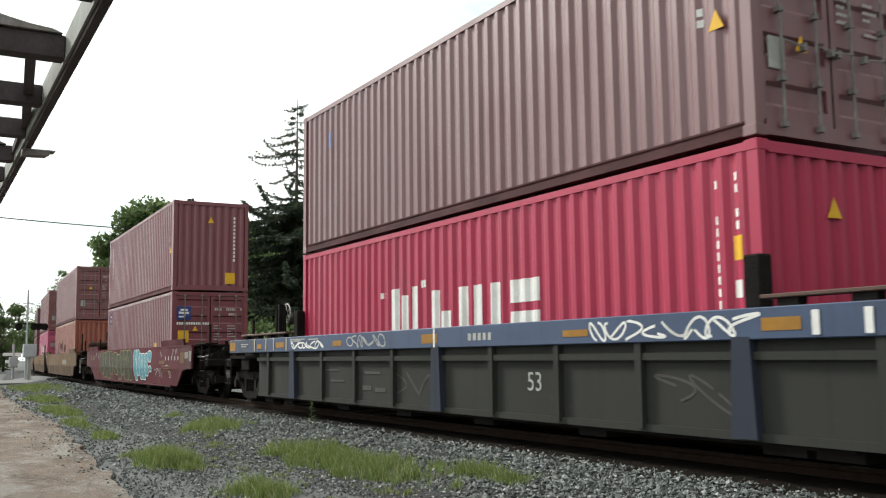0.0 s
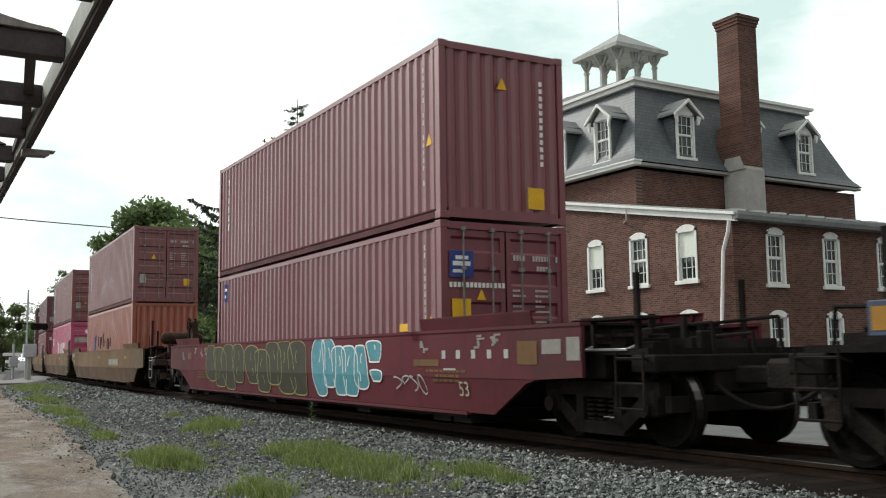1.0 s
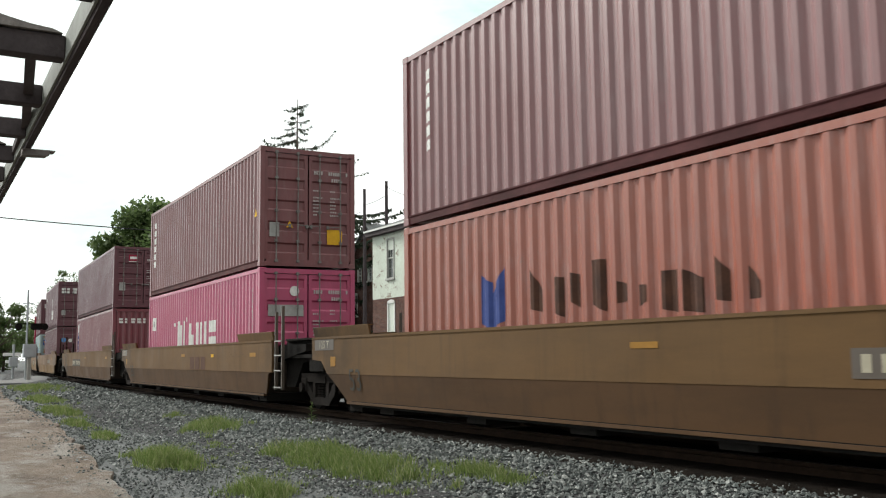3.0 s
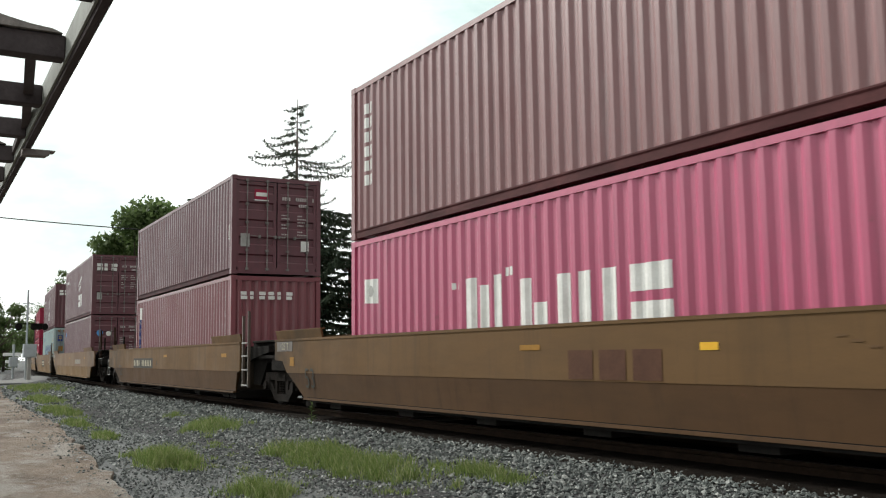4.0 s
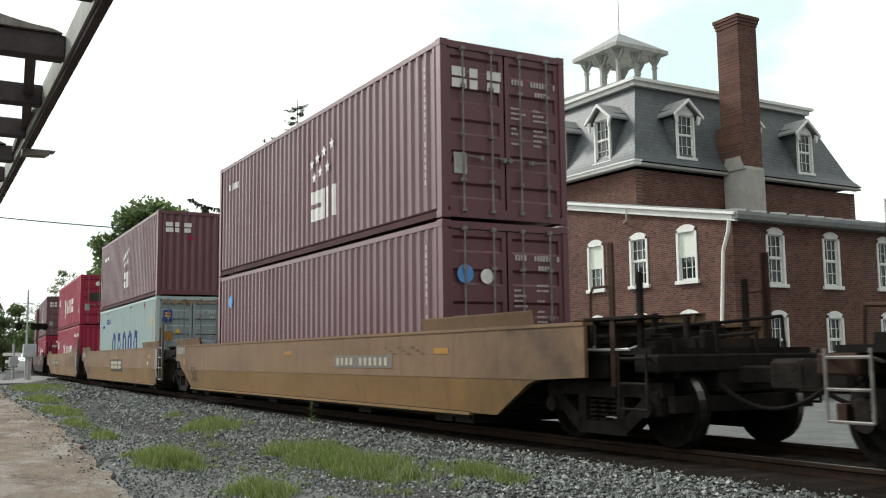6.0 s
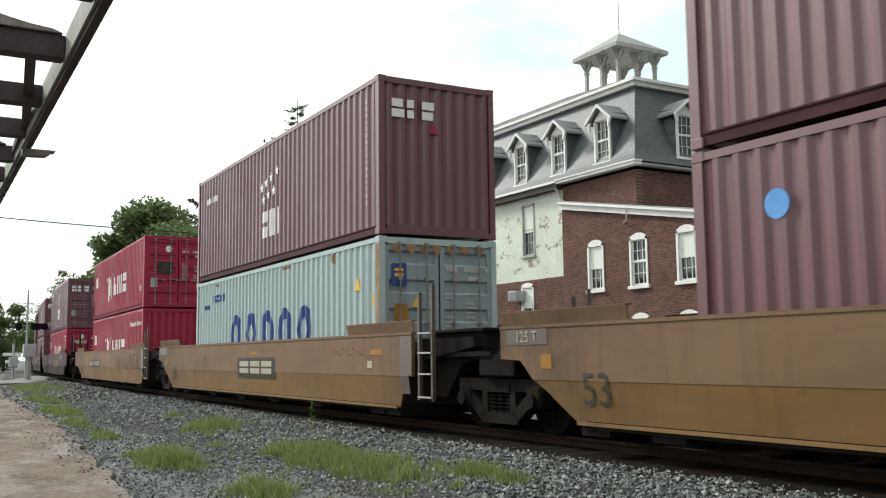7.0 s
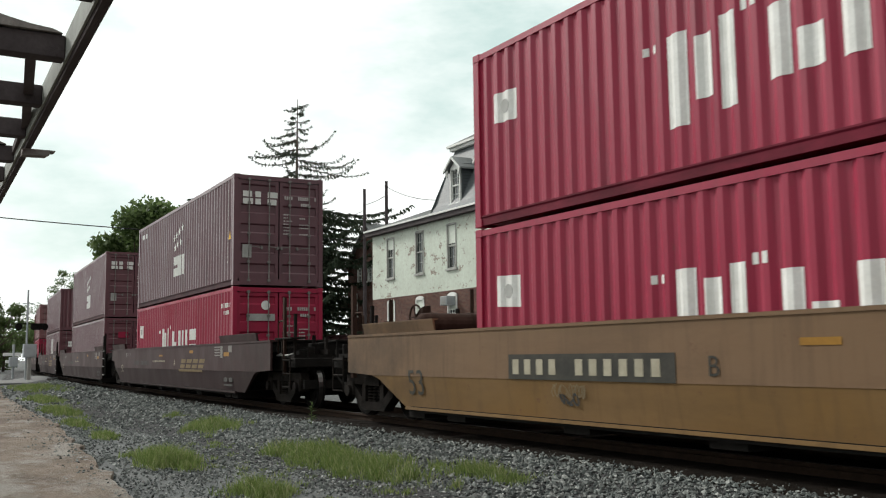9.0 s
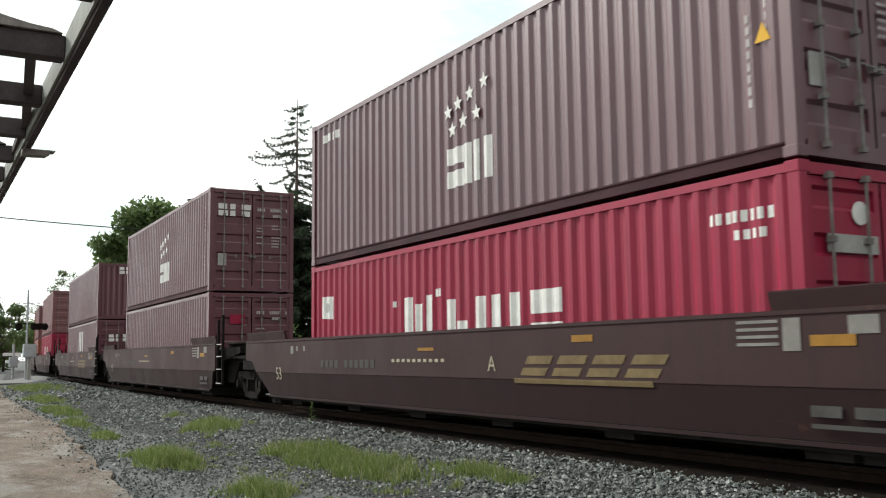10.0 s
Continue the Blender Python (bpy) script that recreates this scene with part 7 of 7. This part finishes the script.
# chimney
def chimney():
    c = bmesh.new()
    add_box(c, -30.2, -28.95, 32.7, 33.9, 9.3, 15.8)
    add_prism(c, [(32.7, 9.3), (33.9, 9.3), (33.9, 11.2), (32.7, 11.2)], "x", -30.5, -30.2)
    ch = part("chimney", c, BRICK_Y, building, "tall tapering brick chimney")
    t = bmesh.new()
    for k, z in enumerate((15.8, 15.95, 16.1)):
        g = 0.04 * (k + 1)
        add_box(t, -30.2 - g, -28.95 + g, 32.7 - g, 33.9 + g, z, z + 0.15)
    part("chimney_cap", t, BRICK_Y, ch)
    b = bmesh.new()
    add_box(b, -30.2, -28.9, 32.75, 33.95, 5.6, 9.15)
    add_prism(b, [(-30.2, 9.15), (-28.9, 9.15), (-29.15, 9.75), (-30.0, 9.75)], "y", 32.68, 33.92)
    part("chimney_base", b, CEMENT, ch, "grey cement-rendered chimney base")


chimney()


# cupola on the roof
def cupola():
    cx, cy, half, e = -39.0, 34.6, 1.42, 1.85
    cu = part("cupola", bm_new(lambda bm: add_box(bm, cx - half, cx + half, cy - half, cy + half, 13.6, 14.6)), TRIM, building, "open wooden belfry with a slate roof")
    for sx, sy in [(i, j) for i in (-1, 0, 1) for j in (-1, 0, 1) if (i, j) != (0, 0)]:
        p = bmesh.new()
        x, y = cx + sx * half * 0.92, cy + sy * half * 0.92
        add_box(p, x - 0.085, x + 0.085, y - 0.085, y + 0.085, 14.6, 17.25)
        add_box(p, x - 0.12, x + 0.12, y - 0.12, y + 0.12, 16.5, 16.6)
        for dx, dy in ((1, 0), (-1, 0), (0, 1), (0, -1)):
            if abs(sx * half + dx * 0.4) < e and abs(sy * half + dy * 0.4) < e:
                add_bar(p, (x, y, 16.55), (x + dx * 0.42, y + dy * 0.42, 17.2), 0.07, 0.10)
        part("post", p, OLDFRAME, cu)
    apex = (cx, cy, 18.72)
    ring = [(cx - e, cy - e, 17.44), (cx + e, cy - e, 17.44), (cx + e, cy + e, 17.44), (cx - e, cy + e, 17.44)]
    for i in range(4):
        r = bmesh.new()
        r.faces.new([r.verts.new(p) for p in (ring[i], ring[(i + 1) % 4], apex)])
        part("roof", r, TIN, cu, "hipped grey belfry roof")
    f = bmesh.new()
    add_box(f, cx - e, cx + e, cy - e, cy + e, 17.24, 17.43)
    part("eave_board", f, OLDFRAME, cu)
    p = bmesh.new()
    add_rod(p, (cx, cy, 18.6), (cx, cy, 22.5), 0.03, 8, 0.015)
    part("lightning_rod", p, ZINC, cu)


cupola()

# small brick house further back
house = tagged(new("brick_house"), "small dark brick house with arched windows", "house")
HW = [(-75.2, 7.4, 1.4), (-73.2, 7.5, 1.4), (-76.0, 4.6, 1.9)]
part("wall", wall_cells(front(36.0), -77.6, -69.6, -0.5, 9.0, [(u - 0.4, u + 0.4, z, z + h) for u, z, h in HW]), BRICK_X, house)
bm = bmesh.new()
add_prism(bm, [(-77.6, 9.0), (-69.6, 9.0), (-73.6, 12.3)], "y", 36.0, 36.35)
part("wall", bm, BRICK_X, house)
for x in (-77.6, -69.9):
    bm = bmesh.new()
    add_box(bm, x, x + 0.3, 36.35, 46, -0.5, 9.0)
    part("wall", bm, BRICK_Y, house)
for s in (-1, 1):
    bm = bmesh.new()
    add_prism(bm, [(-73.6, 12.32), (-73.6, 12.52), (-73.6 + s * 4.4, 8.9), (-73.6 + s * 4.4, 8.70)], "y", 35.7, 46.2)
    part("roof", bm, TIN, house)
for u, z, h in HW:
    window(house, Matrix.Translation((u, 36.0, z)), 0.8, h, 0.12)

# ---------------------------------------------------------------- old platform canopy overhead
def canopy():
    c = tagged(new("platform_canopy"), "bare dark timber frame of an old platform canopy", "canopy")
    def edge(x):
        return 0.737 + (x + 2.0) / -14.0 * 0.389
    f = bmesh.new()
    add_prism(f, [(-2.0, edge(-2.0)), (-16.0, edge(-16.0)), (-16.0, edge(-16.0) - 0.042), (-2.0, edge(-2.0) - 0.042)], "z", 2.60, 2.77)
    part("edge_beam", f, TIMBER, c, "dark timber edge beam")
    # thin sheet lightens the beam's inner face; the light is in its colour
    f = bmesh.new()
    add_prism(f, [(-2.0, edge(-2.0) - 0.044), (-16.0, edge(-16.0) - 0.044), (-16.0, edge(-16.0) - 0.056), (-2.0, edge(-2.0) - 0.056)], "z", 2.63, 2.77)
    part("lining_board", f, GREYBOARD, c, "grey lining board, its lit look put into the tone")
    rnd = random.Random(8)
    for x in (-3.2, -4.20, -5.18, -6.20, -7.14, -8.09, -9.0, -10.0, -11.0, -12.0, -13.0, -14.0, -15.0):
        r = bmesh.new()
        add_box(r, x - 0.05, x + 0.05, -2.6, edge(x) - 0.058, 2.635, 2.76, 0.006)
        part("rafter", r, TIMBER, c)
    # torn roof boards left lying on some rafters
    for x, y0, y1 in ((-5.18, -1.5, 0.70), (-7.14, -1.2, 0.56), (-8.09, -0.8, 0.74)):
        d = bmesh.new()
        n = 22
        pts = [(y0 + (y1 - y0) * i / n, 2.825 + rnd.uniform(0.0, 0.02) - 0.012 * max(0, i - n + 4)) for i in range(n + 1)]
        add_prism(d, pts + [(y1 + 0.05, 2.765), (y0, 2.765)], "x", x - 0.06, x + 0.07)
        part("roof_board", d, OLDWOOD, c, "torn weathered roof board")
    for p, q in (((-5.23, 0.615), (-6.15, 0.715)), ((-6.25, 0.725), (-7.09, 0.815)), ((-7.19, 0.82), (-8.04, 0.86))):
        d = bmesh.new()
        add_bar(d, (*p, 2.72), (*q, 2.72), 0.055, 0.06)
        part("brace", d, TIMBER, c)
    d = bmesh.new()
    e = edge(-7.35)
    add_prism(d, [(e - 0.06, 2.55), (e + 0.10, 2.555), (e + 0.13, 2.575), (e + 0.12, 2.585), (e + 0.16, 2.59), (e + 0.165, 2.598), (e - 0.06, 2.598)], "x", -7.41, -7.31)
    part("rafter_end", d, OLDWOOD, c, "broken weathered rafter end")
    for x in (-3.2, -9.0, -15.0):
        p = bmesh.new()
        add_box(p, x - 0.1, x + 0.1, -2.6, -2.4, -0.44, 2.635, 0.01)
        part("post", p, TIMBER, c)
    p = bmesh.new()
    add_box(p, -15.4, -2.0, -2.62, -2.38, 2.765, 2.95)
    part("wall_plate", p, TIMBER, c)


canopy()


# ---------------------------------------------------------------- trees
def spruce(x, y, h, spread, seed):
    t = tagged(new("spruce_tree"), "tall dark spruce with a thin ragged top", "tree")
    rnd = random.Random(seed)
    tr = bmesh.new()
    add_rod(tr, (0, 0, -0.5), (0, 0, h * 0.6), 0.36, 10, 0.18)
    add_rod(tr, (0, 0, h * 0.6), (0.1, 0, h), 0.18, 8, 0.025)
    part("trunk", tr, BARK, t)
    vs, fs = [], []
    limbs = bmesh.new()
    z = 1.2
    while z < h - 0.25:
        f = z / h
        thin = f > 0.62
        n = rnd.randint(6, 8) if not thin else rnd.randint(3, 4)
        for k in range(n):
            a = rnd.uniform(0, 6.283)
            L = spread * min(1.0, (1 - f) * 2.2 + 0.05) * rnd.choice((0.4, 0.65, 0.9, 1.0, 1.25)) * (1.0 if f < 0.8 else 0.9)
            d = Vector((math.cos(a), math.sin(a), 0))
            side = Vector((-math.sin(a), math.cos(a), 0))
            p0 = Vector((0, 0, z + rnd.uniform(-0.25, 0.25)))
            prev = p0
            m = max(4, int(L * 3.4))
            up = rnd.uniform(-0.05, 0.28) if thin else rnd.uniform(-0.06, 0.14)
            for i in range(1, m + 1):
                s = i / m
                p = p0 + d * (L * s) + Vector((0, 0, L * (up * s * 0.3 - 0.42 * s * s * (1 - s) - 0.10 * s + up * s ** 3)))
                if i % 2 == 0 or i == m:
                    add_rod(limbs, prev, p, 0.04 * (1 - s) + 0.014, 4)
                    prev = p
                q = 11 + (not thin)
                for j in range(q):
                    l = rnd.uniform(0.22, 0.62) * (1.1 - 0.6 * s) * (0.85 if thin else 1.5)
                    o = (side * rnd.uniform(-1, 1) + d * rnd.uniform(-0.1, 0.8) + Vector((0, 0, rnd.uniform(-1.2, 0.45 if thin else 0.1)))).normalized()
                    w = o.cross(Vector((rnd.uniform(-1, 1), rnd.uniform(-1, 1), rnd.uniform(-1, 1)))).normalized() * (rnd.uniform(0.022, 0.05) if thin else rnd.uniform(0.04, 0.09))
                    b = p + Vector((rnd.uniform(-0.1, 0.1), rnd.uniform(-0.1, 0.1), 0))
                    k0 = len(vs)
                    vs += [b - w * 0.6, b + o * l * 0.5 - w, b + o * l, b + o * l * 0.5 + w, b + w * 0.6]
                    fs.append((k0, k0 + 1, k0 + 2, k0 + 3, k0 + 4))
        z += rnd.uniform(0.40, 0.62) * (1.0 if not thin else 1.25)
    tagged(part("branching", limbs, BARK, t), kind="stuff")
    me = bpy.data.meshes.new("crown")
    me.from_pydata([tuple(v) for v in vs], [], fs)
    tagged(place("crown", me, NEEDLE, t), kind="stuff")
    t.location = (x, y, -0.4)


spruce(-77.5, 31.0, 24.2, 8.2, 5)
spruce(-84.5, 33.5, 14.0, 6.0, 9)


def broadleaf(x, y, h, r, seed, leaves=5200, base=0.25):
    t = tagged(new("broadleaf_tree"), "full green broadleaf tree beyond the track", "tree", "trees behind the train")
    rng = np.random.default_rng(seed)
    rnd = random.Random(seed)
    tr = bmesh.new()
    add_rod(tr, (0, 0, -0.6), (0.2, 0, h * 0.45), r * 0.07, 10, r * 0.045)
    clumps = []
    for i in range(26):
        a, e = rnd.uniform(0, 6.283), rnd.uniform(-0.5, 1.0)
        q = rnd.uniform(0.45, 1.0)
        c = Vector((math.cos(a) * r * q * (1 - 0.35 * max(e, 0)), math.sin(a) * r * q * (1 - 0.35 * max(e, 0)), h * (base + 0.36) + e * h * (0.42 - 0.12 * q)))
        clumps.append((c, r * rnd.uniform(0.22, 0.40)))
        add_rod(tr, (0.1, 0, h * rnd.uniform(0.25, 0.45)), c, r * 0.025, 5, r * 0.006)
    part("trunk", tr, BARK, t)
    ci = rng.integers(0, len(clumps), leaves)
    cen = np.array([tuple(c[0]) for c in clumps])[ci]
    rad = np.array([c[1] for c in clumps])[ci]
    d = rng.normal(0, 1, (leaves, 3))
    d /= np.linalg.norm(d, axis=1)[:, None]
    p = cen + d * (rad * rng.uniform(0.45, 1.08, leaves))[:, None] * np.array([1, 1, 0.75])
    u = rng.normal(0, 1, (leaves, 3))
    u /= np.linalg.norm(u, axis=1)[:, None]
    w = np.cross(u, rng.normal(0, 1, (leaves, 3)))
    w /= np.linalg.norm(w, axis=1)[:, None]
    s = (rng.uniform(0.14, 0.34, leaves) * r / 6.0)[:, None]
    v = np.stack([p - u * s, p + w * s * 0.55, p + u * s, p - w * s * 0.55], 1).reshape(-1, 3)
    me = bpy.data.meshes.new("crown")
    me.from_pydata(v.tolist(), [], (4 * np.arange(leaves)[:, None] + np.arange(4)).tolist())
    tagged(place("crown", me, LEAF, t), kind="stuff")
    t.location = (x, y, -0.4)


broadleaf(-134, 30.2, 22.3, 9.3, 11, 15000)
broadleaf(-121, 33, 19.0, 8.5, 12, 8000)
broadleaf(-106, 31.5, 17.2, 8.0, 13, 8000)
broadleaf(-95, 33, 14.5, 7.0, 14, 7000)
broadleaf(-150, 36, 21.0, 8.0, 21, 5000)
broadleaf(-205, 33.2, 20.4, 4.6, 16, 5000)
broadleaf(-138, 8.0, 11.2, 4.2, 17, 6000, 0.15)
broadleaf(-139, 13.6, 11.8, 3.6, 18, 7000, 0.15)
broadleaf(-150, 15.5, 7.5, 3.0, 19, 4000, 0.15)
broadleaf(-240, 30, 12.0, 9.0, 22, 4000, 0.1)
broadleaf(-260, 37, 19.0, 6.0, 23, 4000, 0.1)

def undergrowth(x, y, w, h, seed, leaves):
    """A low dense bank of shrubs behind the line."""
    rng = np.random.default_rng(seed)
    n = 34
    cen = np.stack([rng.uniform(-w, w, n), rng.uniform(-2.2, 2.2, n), rng.uniform(0.3, h * 0.8, n)], -1)
    rad = rng.uniform(0.9, 2.2, n)
    ci = rng.integers(0, n, leaves)
    d = rng.normal(0, 1, (leaves, 3))
    d /= np.linalg.norm(d, axis=1)[:, None]
    p = cen[ci] + d * (rad[ci] * rng.uniform(0.4, 1.05, leaves))[:, None]
    p[:, 2] = np.maximum(p[:, 2], 0.02)
    u = rng.normal(0, 1, (leaves, 3))
    u /= np.linalg.norm(u, axis=1)[:, None]
    q = np.cross(u, rng.normal(0, 1, (leaves, 3)))
    q /= np.linalg.norm(q, axis=1)[:, None]
    s = rng.uniform(0.14, 0.32, leaves)[:, None]
    v = np.stack([p - u * s, p + q * s * 0.55, p + u * s, p - q * s * 0.55], 1).reshape(-1, 3) + np.array([x, y, -0.5])
    me = bpy.data.meshes.new("shrubs")
    me.from_pydata(v.tolist(), [], (4 * np.arange(leaves)[:, None] + np.arange(4)).tolist())
    tagged(place("shrubs", me, LEAF), "dense dark green bank of shrubs behind the track", "shrubs", kind="stuff")


for i, (x, y, w, h) in enumerate(((-70, 24.5, 7, 4), (-84, 26, 8, 6), (-99, 27, 9, 7), (-116, 29, 10, 8), (-136, 33, 12, 9), (-160, 38, 14, 10))):
    undergrowth(x, y, w, h, 40 + i, 6500)

for i, (x, y) in enumerate(((-150, 2.5), (-152, 7.5), (-150, 12.5), (-170, 9.0), (-175, 17.0))):
    undergrowth(x, y, 3.5, 6, 60 + i, 4500)

# ---------------------------------------------------------------- poles and wires
def pole(x, y, h, arm):
    p = tagged(new("utility_pole"), "weathered wooden utility pole", "utility pole", "poles by the line")
    b = bmesh.new()
    add_rod(b, (0, 0, -0.5), (0, 0, h), 0.17, 12, 0.11)
    part("post", b, TIMBER, p)
    if arm:
        b = bmesh.new()
        add_box(b, -0.06, 0.06, -0.9, 0.9, h - 1.1, h - 0.98)
        part("crossarm", b, OLDWOOD, p)
    p.location = (x, y, 0)


pole(-63.9, 31.0, 13.6, False)
pole(-60.3, 31.0, 13.6, False)


def wire(points, r, label):
    b = bmesh.new()
    for p, q in zip(points, points[1:]):
        add_rod(b, p, q, r, 6)
    tagged(part("overhead_wire", b, CABLE), label, "cable")


def span(a, b, sag, n=16):
    a, b = Vector(a), Vector(b)
    return [a.lerp(b, i / n) - Vector((0, 0, 4 * sag * (i / n) * (1 - i / n))) for i in range(n + 1)]


wire(span((-60.5, -6.0, 10.15), (-63.9, 30.9, 9.75), 0.55), 0.035, "black overhead cable crossing the line")
wire(span((-60.3, 31.0, 13.2), (-47.5, 28.5, 10.2), 0.35), 0.02, "thin black service wire to the building")
wire(span((-63.9, 31.0, 12.4), (-60.3, 31.0, 12.6), 0.1), 0.02, "thin black wire between two poles")
wire(span((-95.0, 29.0, 11.0), (-63.9, 31.0, 12.0), 0.6), 0.02, "thin black wire between two poles")

# ---------------------------------------------------------------- crossing gear at the road
def crossing():
    c = tagged(new("crossing_signal"), "grey road crossing signal mast with dark lamps", "signal")
    b = bmesh.new()
    add_rod(b, (0, 0, -0.25), (0, 0, 6.0), 0.07, 10, 0.06)
    part("mast", b, SIGNAL, c)
    b = bmesh.new()
    add_bar(b, (0, -0.65, 3.62), (0, 1.25, 3.62), 0.08, 0.08)
    part("lamp_arm", b, BLACK, c)
    for y in (-0.55, 0.45, 0.75, 1.15):
        b = bmesh.new()
        add_rod(b, (0.0, y, 3.42), (0.28, y, 3.42), 0.20, 14)
        add_rod(b, (-0.08, y, 3.42), (0.0, y, 3.42), 0.24, 14)
        part("lamp", b, BLACK, c)
    b = bmesh.new()
    add_box(b, -0.06, 0.06, -0.35, 0.35, 5.0, 5.06)
    part("bracket", b, SIGNAL, c)
    c.location = (-72.3, 8.9, 0)
    k = tagged(new("relay_cabinet"), "grey metal relay cabinet on a short post", "cabinet")
    b = bmesh.new()
    add_box(b, -0.3, 0.3, -0.42, 0.42, 1.27, 2.2, 0.03)
    part("box", b, SIGNAL, k)
    b = bmesh.new()
    add_box(b, 0.30, 0.315, -0.36, 0.36, 1.34, 2.12, 0.005)
    part("door", b, SIGNAL, k)
    b = bmesh.new()
    add_box(b, -0.12, 0.12, -0.12, 0.12, -0.4, 1.27, 0.01)
    part("post", b, CEMENT, k)
    k.location = (-71.6, 9.02, 0)
    g = tagged(new("crossing_gate"), "white crossing gate with a counterweight on its stand", "gate")
    b = bmesh.new()
    add_rod(b, (0, 0, -0.3), (0, 0, 2.3), 0.09, 10)
    part("stand", b, SIGNAL, g)
    for z, y0, y1 in ((1.55, -0.75, 0.5), (1.0, -0.55, 0.45)):
        b = bmesh.new()
        add_box(b, -0.05, 0.05, y0, y1, z - 0.12, z + 0.12, 0.01)
        part("arm", b, TRIM, g, "white painted arm")
    b = bmesh.new()
    add_box(b, -0.25, 0.25, -0.3, 0.3, 0.6, 1.35, 0.03)
    part("gear_box", b, SIGNAL, g)
    g.location = (-80.0, 8.95, 0)


crossing()



# ---------------------------------------------------------------- all that moves: the train rolls past
def motions():
    steps = [0.5 * i for i in range(21)]
    for key, s, kind, lo_box, up_box, first, last in UNITS:
        lift = BASE + lo_box[1] + 0.03
        for ob, z in ((CARS[key], 0.0), (LOWER[key], BASE), (UPPER[key], lift)):
            rows = []
            for t in steps:
                x = s - CL / 2 + SPEED * t + GAIN * t * t
                rows.append((t, pose(x, line_y(x), z, 0, 0, line_yaw(x))))
            walk(ob, rows)
    for w, x in WHEELS:
        rows = []
        for i in range(301):
            t = i / 30
            turn = math.degrees((SPEED * t + GAIN * t * t) / 0.457)
            rows.append((t, pose(x, 0, 0.457, 0, turn % 360.0, 0)))
        walk(w, rows)


motions()
